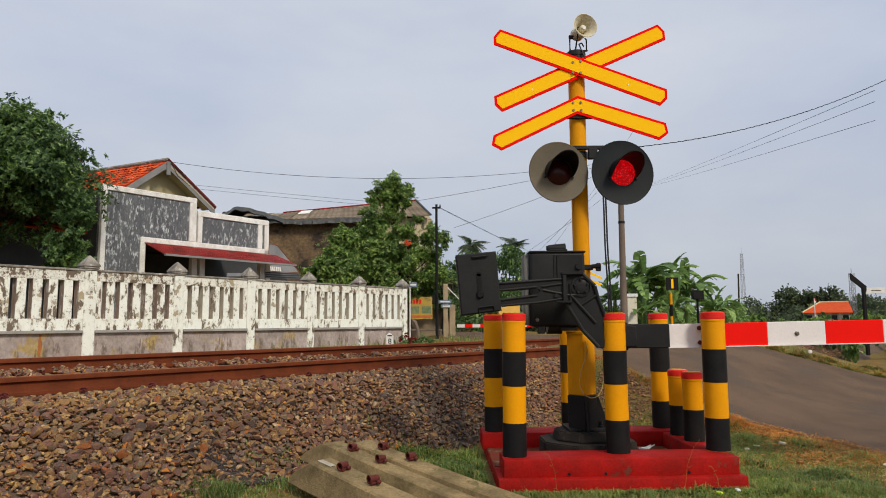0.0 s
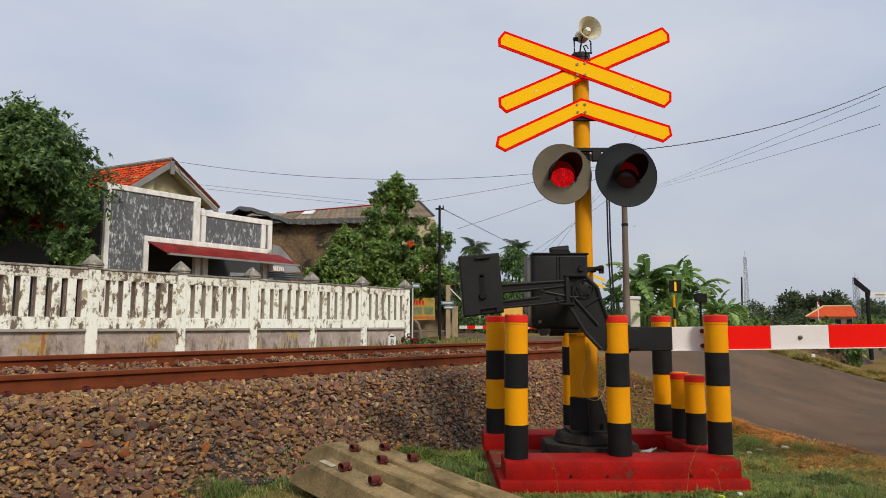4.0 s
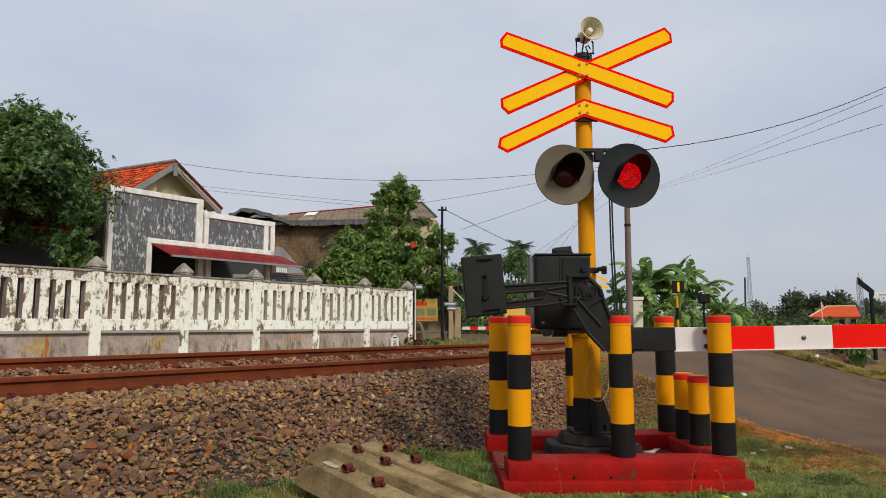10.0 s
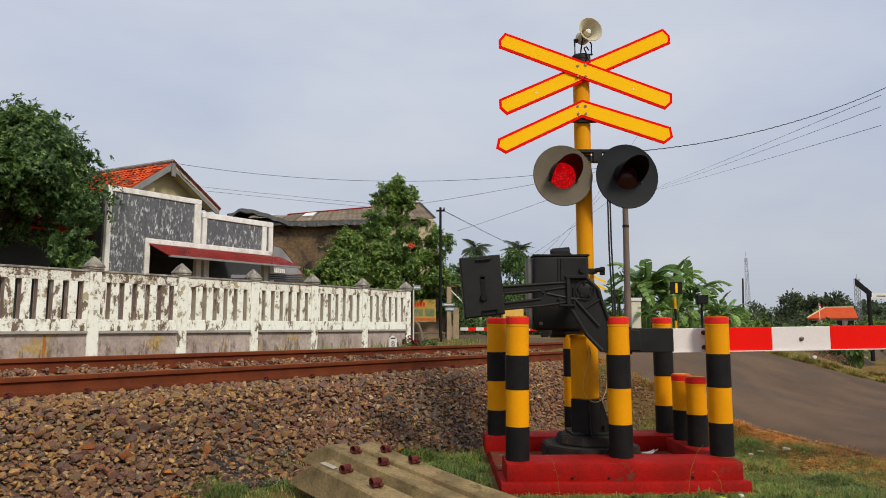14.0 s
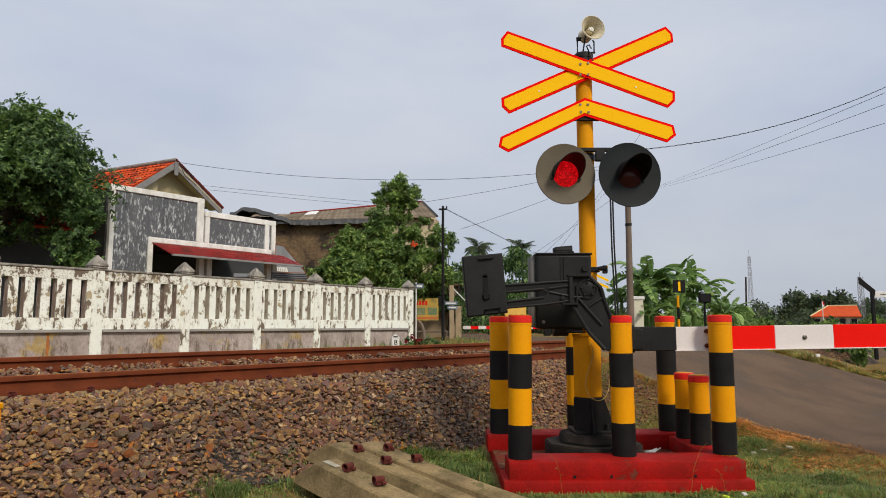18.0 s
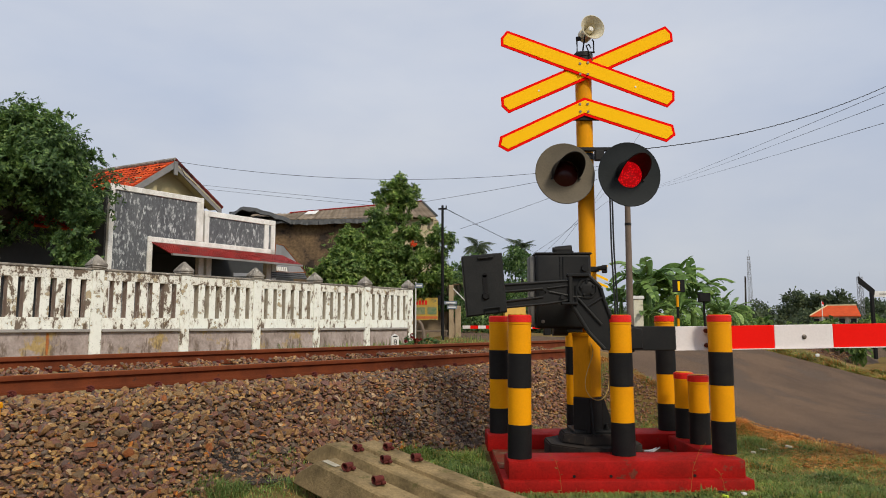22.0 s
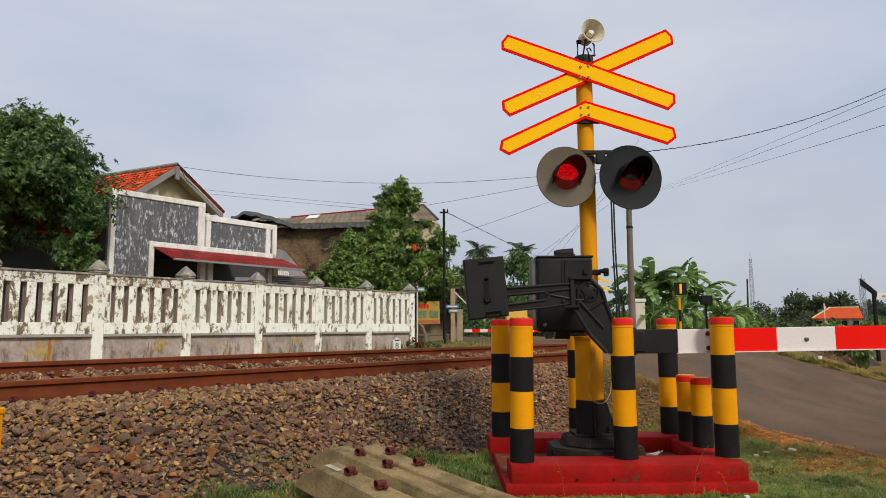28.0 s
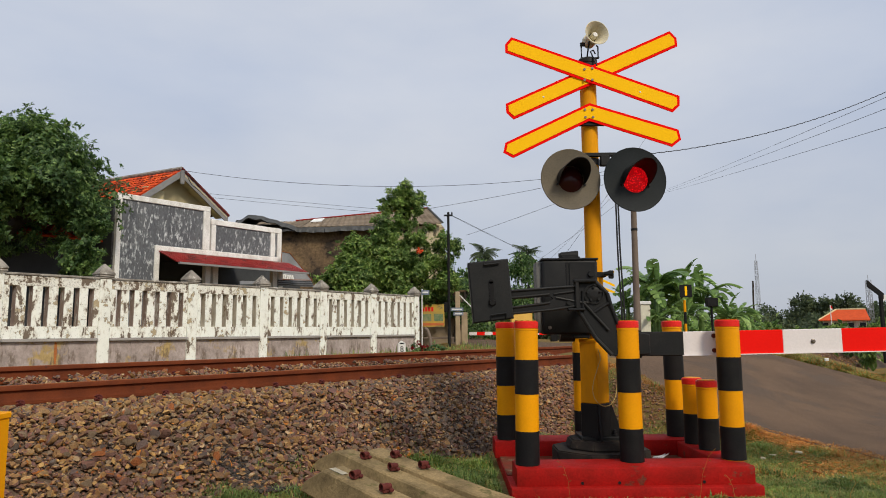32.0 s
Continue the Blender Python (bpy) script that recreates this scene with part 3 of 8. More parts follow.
def rail_mesh():
    bm = new_bm()
    cuts = [S0, -10, -4, 0, 4, 10, 20, S1]
    rings = [[bm.verts.new((c, w, h)) for w, h in RAIL_SHAPE] for c in cuts]
    n = len(RAIL_SHAPE)
    for a, b in zip(rings, rings[1:]):
        for k in range(n):
            bm.faces.new((a[k], a[(k + 1) % n], b[(k + 1) % n], b[k]))
    bm.faces.new(rings[0])
    bm.faces.new(rings[-1][::-1])
    return bm


RAIL_TURN = math.degrees(math.atan2(RAIL_U.y, RAIL_U.x))
for p, z, lab in ((-0.034, RAIL_TOP, "rust-brown steel rail on the lower side of the canted track"), (-GAUGE - 0.034, RAIL_TOP + CANT, "rust-brown steel rail on the raised side of the track")):
    rx_, ry_ = track_xy(0, p)
    rail = thing("rail", (rx_, ry_, z - 0.155), lab, "rail", "rails of the track", turn=RAIL_TURN)
    part("rail_body", rail_mesh(), RUST, rail)
    head = new_bm()
    box(head, ((S0 + S1) / 2, 0, 0.157), (S1 - S0, 0.05, 0.004))
    part("running_surface", head, RUST_TOP, rail, "paler worn running surface with the top light in its colour", angle=0)


def sleeper_body(bm, length=2.0, w0=0.26, w1=0.20, h=0.21, dip=0.03, slant=0.12, drop=0.10):
    """A concrete sleeper: sloped sides, ends cut at a slant, a little lower in the middle."""
    xs = [-length / 2, -length / 2 + slant, -0.32, 0.32, length / 2 - slant, length / 2]
    tops = [h - drop, h, h - dip, h - dip, h, h - drop]
    rings = []
    for x, t in zip(xs, tops):
        rings.append([bm.verts.new(q) for q in ((x, -w0 / 2, 0), (x, w0 / 2, 0), (x, w1 / 2, t), (x, -w1 / 2, t))])
    for a, b in zip(rings, rings[1:]):
        for k in range(4):
            bm.faces.new((a[k], a[(k + 1) % 4], b[(k + 1) % 4], b[k]))
    bm.faces.new(rings[0])
    bm.faces.new(rings[-1][::-1])
    bmesh.ops.bevel(bm, geom=list(bm.edges), offset=0.012, segments=1, affect="EDGES")
    return bm


def clip_mesh(bm):
    """A cast shoulder with a coiled spring clip."""
    box(bm, (0, 0, 0.02), (0.10, 0.07, 0.05), bev=0.012)
    pts = [(0.045 * math.cos(a) * (1 if i % 2 else 1), -0.03 + 0.012 * i, 0.055 + 0.03 * math.sin(a)) for i, a in enumerate(np.linspace(0.2, 2.0 * math.pi, 9))]
    tube(bm, pts, 0.013, 6)
    rod(bm, (0, -0.05, 0.05), (0, 0.06, 0.06), 0.02, 0.016, 8)
    return bm


def stub_mesh(bm):
    """A hollow rusted clip housing lying on its side, open towards -y, on a small foot."""
    spin(bm, [(0.010, -0.045), (0.024, -0.045), (0.030, -0.02), (0.031, 0.02), (0.037, 0.045), (0.037, 0.05), (0.028, 0.05), (0.023, 0.01), (0.004, 0.0)], 16, Matrix.Translation((0, 0, 0.042)) @ Matrix.Rotation(radians(90), 4, "X"))
    box(bm, (0, 0.01, 0.010), (0.055, 0.10, 0.025), bev=0.006)
    box(bm, (0.03, 0.03, 0.02), (0.05, 0.04, 0.03), bev=0.008)
    return bm


first = None
for i in range(-12, 8):
    s = i * 0.6 + 0.13
    if s > CROSS0 - 0.2:
        continue
    x, y = track_xy(s, -GAUGE / 2)
    z = RAIL_TOP + CANT / 2 - 0.155 - 0.21
    m = pose(x, y, z) @ Matrix.Rotation(radians(RAIL_TURN + 90), 4, "Z") @ Matrix.Rotation(-math.asin(CANT / GAUGE), 4, "Y")
    if first is None:
        first = thing("track_sleeper", (0, 0, 0), "ochre-stained concrete sleeper half buried in track stone", "sleeper", "sleepers under the rails")
        part("sleeper_body", sleeper_body(new_bm(), 1.62, h=0.218, dip=0.0), SLEEPER, first)
        cm = None
        for sx in (-0.63, -0.43, 0.45, 0.65):
            mm = pose(sx, 0, 0.215, 0, 0, 90) @ Matrix.Scale(0.6, 4)
            if cm is None:
                cm = part("rail_clip", clip_mesh(new_bm()), CLIP_RUST, first, "rusted spring clip", mm).data
            else:
                again("rail_clip", cm, first, mm)
        first.matrix_basis = m
    else:
        copy_thing(first, m)

# ---- the barrier's foundation ----
SLAB_TOP = 0.315
slab = thing("barrier_foundation", (1.6, 6.7, 0.03), "red-painted concrete foundation with a raised kerb, scuffed", "foundation")


def slab_part(name, x0, x1, y0, y1, z0, z1, bev=0.015, shear=0.03):
    bm = box(new_bm(), ((x0 + x1) / 2 - 1.6, (y0 + y1) / 2 - 6.7, (z0 + z1) / 2 - 0.03), (x1 - x0, y1 - y0, z1 - z0), bev=bev, seg=2)
    for v in bm.verts:
        v.co.y += shear * v.co.x
        v.co.z += 0.004 * math.sin(v.co.x * 9 + v.co.y * 7)
    part(name, bm, SLAB_RED, slab)


slab_part("base_slab", 0.50, 2.605, 5.80, 7.60, 0.0, 0.165)
slab_part("front_kerb", 0.55, 2.560, 5.86, 6.26, 0.155, SLAB_TOP)
slab_part("back_kerb", 0.46, 2.58, 7.20, 7.58, 0.155, SLAB_TOP + 0.01)
slab_part("side_kerb", 2.34, 2.575, 6.262, 7.198, 0.155, SLAB_TOP)
for hx in (1.10, 1.41, 2.12):
    part("tie_hole", rod(new_bm(), (hx - 1.6, 5.856 - 6.7 + 0.03 * (hx - 1.6), 0.160), (hx - 1.6, 5.864 - 6.7 + 0.03 * (hx - 1.6), 0.160), 0.013, seg=10), BLACK, slab, "small black tie hole")
DIRTY_RED = surface("dirty_red_floor", (0.19, 0.030, 0.018), (0.10, 0.055, 0.032), 5, 1.0, 0.85, bump=0.5, spots=(0.17, 0.125, 0.08), spot_scale=6, spot_at=0.53, spec=0.06)
fl_ = box(new_bm(), (1.42 - 1.6, 6.73 - 6.7, 0.1705 - 0.03), (1.82, 0.93, 0.007))
part("floor_screed", fl_, DIRTY_RED, slab, "dusty darker red floor between the kerbs")
litter = new_bm()
for k in range(5):
    rod(litter, (k * 0.014, -0.012 * k, 0.012), (0.15 + 0.012 * k, 0.05 + 0.02 * (k % 3), 0.016 + 0.003 * k), 0.007, 0.004, 6)
top("paper_scrap", litter, WHITE_PAINT, "crumpled white scrap lying on the red concrete", "litter", pose(2.02, 6.98, 0.175, 0, 0, 14) @ Matrix.Scale(1.15, 4))


# ---- bollards ----
def bollard(height, bands, radius):
    b = thing("bollard", (0, 0, 0), "steel pipe bollard banded yellow and black with a red cap", "bollard", "bollards round the barrier")
    bm = spin(new_bm(), [(radius, 0), (radius, height - 0.004), (radius - 0.004, height)], 28)
    part("pipe", bm, YELLOW, b)
    for z0, z1 in bands:
        r = radius + 0.0025
        part("black_band", spin(new_bm(), [(radius - 0.002, z0), (r, z0 + 0.001), (r, z1 - 0.001), (radius - 0.002, z1)], 28), BLACK, b, "black painted band")
    part("cap", spin(new_bm(), [(radius, height - 0.058), (radius + 0.004, height - 0.056), (radius + 0.004, height - 0.004), (radius - 0.003, height + 0.004), (0.01, height + 0.006)], 28), CAP_RED, b, "red painted cap")
    part("lid", spin(new_bm(), [(radius - 0.012, height + 0.0065), (radius - 0.012, height + 0.010), (0.01, height + 0.011)], 28), YELLOW, b, "dull yellow lid")
    part("collar", spin(new_bm(), [(radius, height - 0.078), (radius + 0.003, height - 0.076), (radius + 0.003, height - 0.062), (radius, height - 0.060)], 28), YELLOW, b, "thin yellow collar")
    return b


tall = bollard(1.22, ((0.003, 0.287), (0.598, 0.893)), 0.1015)
TALL_AT = [(0.665, 6.01, 1.2), (1.596, 6.135, -0.6), (2.506, 6.19, 0.6), (0.602, 7.33, -0.4), (2.43, 7.47, 0.5), (1.425, 7.36, 0.3)]
tall.matrix_basis = pose(TALL_AT[0][0], TALL_AT[0][1], SLAB_TOP - 0.005, 0, TALL_AT[0][2] * 0.5, 0)
worn = bollard(1.22, ((0.003, 0.262), (0.562, 0.866)), 0.1015)
worn.matrix_basis = pose(TALL_AT[3][0], TALL_AT[3][1], SLAB_TOP + 0.003, 0, TALL_AT[3][2] * 0.5, 80)
for k, (x, y, lean) in enumerate(TALL_AT[1:]):
    if k != 2:
        copy_thing(tall, pose(x, y, SLAB_TOP - 0.005 + 0.004 * k, 0, lean * 0.5, 40 * k))
short = bollard(0.65, ((0.003, 0.30),), 0.095)
short["label"] = "short steel pipe bollard, yellow over black with a red cap"
short.matrix_basis = pose(2.472, 7.06, SLAB_TOP - 0.005)
copy_thing(short, pose(2.485, 6.70, SLAB_TOP - 0.005, 0, 0, 70))


# ---- the signal mast ----
MX, MY = 1.435, 6.68
mast = thing("signal_mast", (MX, MY, 0.16), "yellow steel level crossing mast with a black base", "signal mast")
Z0 = 0.16


DUSTY_BLACK = surface("dusty_black_concrete", (0.020, 0.018, 0.017), (0.048, 0.038, 0.030), 5, 0.9, 0.8, bump=0.4, spots=(0.075, 0.055, 0.04), spot_scale=12, spot_at=0.62, spec=0.1)


def octa(r0, r1, z0, z1, sx=1.0, sy=1.0):
    bm = new_bm()
    bmesh.ops.create_cone(bm, cap_ends=True, segments=8, radius1=r0, radius2=r1, depth=z1 - z0,
                          matrix=Matrix.Diagonal((sx, sy, 1, 1)) @ Matrix.Translation((0, 0, (z0 + z1) / 2)) @ Matrix.Rotation(radians(22.5), 4, "Z"))
    bmesh.ops.bevel(bm, geom=list(bm.edges), offset=0.012, segments=2, affect="EDGES")
    return bm


part("plinth", octa(0.47, 0.47, 0.0, 0.185), DUSTY_BLACK, mast, "black octagonal concrete plinth", angle=15)
part("upper_plinth", octa(0.34, 0.31, 0.187, 0.275), DUSTY_BLACK, mast, "black chamfered plinth top", angle=15)
part("foot_plate", box(new_bm(), (0, 0, 0.288), (0.40, 0.38, 0.03), bev=0.006), IRON, mast)
for k in range(4):
    a = math.pi / 4 + k * math.pi / 2
    part("anchor_bolt", rod(rod(new_bm(), (0.17 * math.cos(a), 0.16 * math.sin(a), 0.30), (0.17 * math.cos(a), 0.16 * math.sin(a), 0.36), 0.012, seg=8),
                            (0.17 * math.cos(a), 0.16 * math.sin(a), 0.30), (0.17 * math.cos(a), 0.16 * math.sin(a), 0.32), 0.024, seg=6), IRON, mast)
COLUMN_M = pose(-0.050, -0.085, 0, 0, 0, 43)
part("column_foot", box(new_bm(), (0, 0, 0.445), (0.200, 0.200, 0.325), bev=0.008), BLACK, mast, "black painted lower column", COLUMN_M)
part("column", box(new_bm(), (0, 0, 0.90), (0.193, 0.193, 0.585), bev=0.008), YELLOW_MAST, mast, "yellow box column set edge-on", COLUMN_M)
part("column_collar", box(new_bm(), (0, 0, 1.195), (0.202, 0.202, 0.03), bev=0.006), YELLOW_MAST, mast, "", COLUMN_M)
for turn_, gx0 in ((0, 0.088), (-90, 0.220)):
    bm = new_bm()
    plate(bm, [(gx0, 0.285), (gx0 + 0.105, 0.285), (gx0 + 0.105, 0.32), (gx0 + 0.012, 0.60), (gx0, 0.60)], -0.008, 0.008)
    part("gusset", bm, BLACK, mast, "black stiffening fin", Matrix.Rotation(radians(turn_), 4, "Z") @ pose(0, -0.085 if turn_ == 0 else -0.050, 0))
part("pole", spin(new_bm(), [(0.082, 1.15), (0.082, 3.90)], 28), YELLOW_MAST, mast, "streaked yellow steel pole")
part("pole_cap", spin(new_bm(), [(0.088, 3.90), (0.094, 3.905), (0.094, 3.99), (0.100, 3.992), (0.100, 4.03), (0.085, 4.045), (0.02, 4.05)], 24), IRON, mast, "black pole cap")
part("clamp_ring", spin(new_bm(), [(0.083, 2.93), (0.09, 2.93), (0.09, 2.99), (0.083, 2.99)], 24), IRON, mast)
# the loose cable at the foot
CORD = surface("straw_coloured_cord", (0.52, 0.37, 0.13), (0.36, 0.23, 0.06), 9, 0.7, 0.6, bump=0)
knots = [Vector(q) for q in ((-0.041, -0.235, 1.12), (-0.022, -0.240, 1.03), (-0.055, -0.245, 0.93), (-0.096, -0.240, 0.80), (-0.098, -0.240, 0.70), (-0.060, -0.245, 0.625), (0.005, -0.245, 0.592), (0.075, -0.225, 0.615), (0.125, -0.19, 0.70), (0.145, -0.15, 0.81))]
loop_pts = []
for k in range(len(knots) - 1):
    before, a_, b_next, after = knots[max(k - 1, 0)], knots[k], knots[k + 1], knots[min(k + 2, len(knots) - 1)]
    for q in (0.0, 0.25, 0.5, 0.75):
        loop_pts.append(0.5 * (2 * a_ + (b_next - before) * q + (2 * before - 5 * a_ + 4 * b_next - after) * q * q + (3 * a_ - before - 3 * b_next + after) * q ** 3))
part("loose_cable", tube(new_bm(), loop_pts, 0.0042, 6), CORD, mast, "thin straw-coloured hanging cable")



def inset(pts, d):
    """An outline moved inwards by d."""
    n, out = len(pts), []
    area = sum(pts[i][0] * pts[(i + 1) % n][1] - pts[(i + 1) % n][0] * pts[i][1] for i in range(n))
    sgn = 1 if area > 0 else -1
    for i in range(n):
        p0, p1, p2 = Vector(pts[i - 1]), Vector(pts[i]), Vector(pts[(i + 1) % n])
        a, b = (p1 - p0).normalized(), (p2 - p1).normalized()
        na, nb = Vector((-a.y, a.x)) * sgn, Vector((-b.y, b.x)) * sgn
        h = (na + nb).normalized()
        out.append(tuple(p1 + h * (d / max(0.3, h.dot(na)))))
    return out


def board(name, pts, y, edge=0.026):
    """A sign board: red sheet with a yellow face set on it."""
    b = part(name, plate(new_bm(), pts, y, y + 0.012), SIGN_RED, mast, "yellow board with a red edge", angle=20)
    part("yellow_face", plate(new_bm(), inset(pts, edge), y - 0.0035, y + 0.004), SIGN_YELLOW, b, angle=20)
    return b


def rel(pts):
    return [(x - MX, z - Z0) for x, z in pts]


CY = -0.13
back_arm = board("cross_arm", rel([(2.253, 4.452), (2.319, 4.378), (2.324, 4.292), (0.661, 3.547), (0.589, 3.617), (0.584, 3.708)]), CY + 0.016)
front_arm = board("cross_arm", rel([(0.650, 4.398), (0.586, 4.319), (0.588, 4.237), (2.241, 3.600), (2.312, 3.668), (2.315, 3.767)]), CY)
chevron = board("chevron_board", rel([(1.415, 3.702), (0.571, 3.303), (0.550, 3.204), (0.647, 3.149), (1.410, 3.519), (2.219, 3.248), (2.309, 3.317), (2.289, 3.421)]), CY)
for x, z, host in ((1.377, 4.05, front_arm), (1.455, 4.06, front_arm), (1.375, 3.94, front_arm), (1.452, 3.94, front_arm),
                   (1.368, 3.632, chevron), (1.443, 3.632, chevron), (1.371, 3.555, chevron), (1.447, 3.555, chevron)):
    part("bolt", rod(new_bm(), (x - MX, CY - 0.012, z - Z0), (x - MX, CY + 0.0, z - Z0), 0.013, seg=6), STEEL, host)
for x, z in ((0.962, 3.775), (1.925, 3.81)):
    part("rivet", rod(new_bm(), (x - MX, CY - 0.006 + (0.016 if x < 1 else 0), z - Z0), (x - MX, CY + 0.004 + (0.016 if x < 1 else 0), z - Z0), 0.009, seg=8), WHITE_PAINT, mast)
part("sign_bracket", box(new_bm(), (0, -0.10, 3.98 - Z0), (0.20, 0.03, 0.05), bev=0.004), IRON, mast)
part("sign_bracket", box(new_bm(), (0, -0.10, 3.50 - Z0), (0.26, 0.03, 0.05), bev=0.004), IRON, mast)
# cross bar of the lamps
bar = new_bm()
box(bar, (0.10, -0.10, 3.180 - Z0), (0.62, 0.045, 0.036), bev=0.004)
box(bar, (0.12, -0.10, 3.115 - Z0), (0.09, 0.06, 0.10), bev=0.006)
part("lamp_bar", bar, IRON, mast, "black lamp cross bar")

LENS_OFF = surface("unlit_red_lens", (0.045, 0.008, 0.009), (0.03, 0.006, 0.007), 30, 0.5, 0.2, bump=0.1)
GLOW = bpy.data.materials.new("lit_red_diodes")
GLOW.use_nodes = True
gn, gl = GLOW.node_tree.nodes, GLOW.node_tree.links
gb = gn["Principled BSDF"]
gb.inputs["Base Color"].default_value = (0.12, 0.004, 0.005, 1)
gv, gc, gr = gn.new("ShaderNodeTexVoronoi"), gn.new("ShaderNodeTexCoord"), gn.new("ShaderNodeMapRange")
gv.inputs["Scale"].default_value = 52.0
gr.inputs["From Min"].default_value, gr.inputs["From Max"].default_value = 0.0, 0.5
gr.inputs["To Min"].default_value, gr.inputs["To Max"].default_value = 1.15, 0.30
gl.new(gc.outputs["Object"], gv.inputs["Vector"])
gl.new(gv.outputs["Distance"], gr.inputs["Value"])
gl.new(gr.outputs["Result"], gb.inputs["Emission Strength"])
gb.inputs["Emission Color"].default_value = (1.0, 0.005, 0.010, 1)
gb.inputs["Specular IOR Level"].default_value = 0.2


LENS_DIM = bpy.data.materials.new("fading_red_diodes")
LENS_DIM.use_nodes = True
db = LENS_DIM.node_tree.nodes["Principled BSDF"]
db.inputs["Base Color"].default_value = (0.06, 0.004, 0.005, 1)
db.inputs["Roughness"].default_value = 0.25
db.inputs["Emission Color"].default_value, db.inputs["Emission Strength"].default_value = (1.0, 0.012, 0.02, 1), 0.045

BALL, BALL_R = -0.136, 0.186


def lamp(x, z, turn, tilt, paint, label, size=1.0):
    """A round backing disc with a hooded red lens. Its own +z looks out."""
    m = pose(x - MX, -0.22, z - Z0) @ Matrix.Rotation(radians(turn), 4, "Z") @ Matrix.Rotation(radians(90 + tilt), 4, "X")
    r = 0.300 * size
    bm = new_bm()
    prof = [(0.124, -0.01), (0.130, 0.0), (r - 0.03, 0.004), (r - 0.006, 0.010), (r, 0.004), (r - 0.004, -0.008), (r - 0.03, -0.004), (0.134, -0.012)]
    seg, rings = 48, []
    for rr, h in prof:
        rings.append([bm.verts.new((rr * math.cos(2 * math.pi * k / seg), rr * math.sin(2 * math.pi * k / seg), h)) for k in range(seg)])
    for a, b in zip(rings, rings[1:] + rings[:1]):
        for k in range(seg):
            bm.faces.new((a[k], a[(k + 1) % seg], b[(k + 1) % seg], b[k]))
    disc = part("warning_lamp", bm, paint, mast, label, m)
    # housing behind
    hb = new_bm()
    ring = [(0.132, -0.013), (0.200, -0.06), (0.208, -0.19), (0.10, -0.34), (0.06, -0.34), (0.06, -0.33), (0.09, -0.33), (0.198, -0.185), (0.192, -0.066), (0.128, -0.018)]
    rings = [[hb.verts.new((rr * math.cos(2 * math.pi * k / 32), rr * math.sin(2 * math.pi * k / 32), h)) for k in range(32)] for rr, h in ring]
    for a, b in zip(rings, rings[1:] + rings[:1]):
        for k in range(32):
            hb.faces.new((a[k], a[(k + 1) % 32], b[(k + 1) % 32], b[k]))
    part("lamp_housing", hb, IRON, disc)
    part("back_cover", spin(new_bm(), [(0.10, -0.355), (0.10, -0.341), (0.02, -0.341)], 24), IRON, disc)
    # hood: a long peak, cut away below
    hd = new_bm()
    seg, ro, ri, rows = 40, 0.137, 0.130, []
    for k in range(seg + 1):
        a = -math.pi * 0.62 + 2 * math.pi * 0.62 * k / seg        # from the top
        ln = 0.32 * max(0.06, math.cos(a * 0.78)) ** 0.8
        sx, sy = math.sin(a), math.cos(a)
        rows.append([hd.verts.new((ro * sx, ro * sy, 0.002)), hd.verts.new((ro * 1.03 * sx, ro * 1.03 * sy, ln)),
                     hd.verts.new((ri * 1.03 * sx, ri * 1.03 * sy, ln)), hd.verts.new((ri * sx, ri * sy, 0.002))])
    for a, b in zip(rows, rows[1:]):
        for k in range(4):
            hd.faces.new((a[k], b[k], b[(k + 1) % 4], a[(k + 1) % 4]))
    hd.faces.new(rows[0])
    hd.faces.new(rows[-1][::-1])
    part("hood", hd, BLACK, disc, "black half-tube hood")
    for sx in (-0.138, 0.138):
        part("hood_screw", rod(new_bm(), (sx, -0.055, 0.004), (sx, -0.055, 0.022), 0.011, seg=8), IRON, disc)
    # a ball behind the opening, lit on one side, fading round its middle, dark on the other; it turns over at every flash
    def zone(e0, e1):
        return spin(new_bm(), [(BALL_R * math.cos(radians(e)), BALL_R * math.sin(radians(e))) for e in np.linspace(e0, e1, 9)], 36)
    lit = part("lit_lens", zone(46, 88), GLOW, disc, "lit red lens of small diodes", pose(0, 0, BALL))
    dim = part("fading_lens", zone(-46, 46), LENS_DIM, disc, "dim red rim of the lens", pose(0, 0, BALL))
    dark = part("dark_lens", zone(-88, -46), LENS_OFF, disc, "unlit dark red lens", pose(0, 0, BALL))
    return disc, (lit, dim, dark)


disc_a, ball_a = lamp(1.190, 2.908, 8, 0, DISC_PALE, "sun-bleached grey lamp disc with a red lens")
disc_b, ball_b = lamp(1.813, 2.900, 8, 0, DISC_DARK, "charcoal lamp disc with a red lens", 1.06)

# ---- horn loudspeaker on the mast head ----
horn = thing("horn_loudspeaker", (1.46, MY - 0.02, 4.21), "cream horn loudspeaker on a bent black bracket", "loudspeaker")
hm = Matrix.Rotation(radians(14), 4, "Z") @ Matrix.Rotation(radians(90 - 4), 4, "X")
hm = Matrix.Translation((0.05, -0.03, 0.235)) @ hm
bm = new_bm()
prof = [(0.05, -0.13), (0.056, -0.10), (0.066, -0.05), (0.092, 0.01), (0.125, 0.05), (0.129, 0.055), (0.123, 0.058), (0.086, 0.02), (0.054, -0.04), (0.034, -0.10), (0.02, -0.10)]
part("bell", spin(bm, prof, 32, hm), HORN, horn, "cream flared bell")
part("throat", spin(new_bm(), [(0.034, -0.09), (0.034, 0.0), (0.028, 0.012), (0.01, 0.014)], 20, hm), HORN, horn, "cream throat cone")
part("throat_tip", spin(new_bm(), [(0.022, 0.014), (0.022, 0.02), (0.006, 0.021)], 16, hm), WHITE_PAINT, horn, "white throat tip")
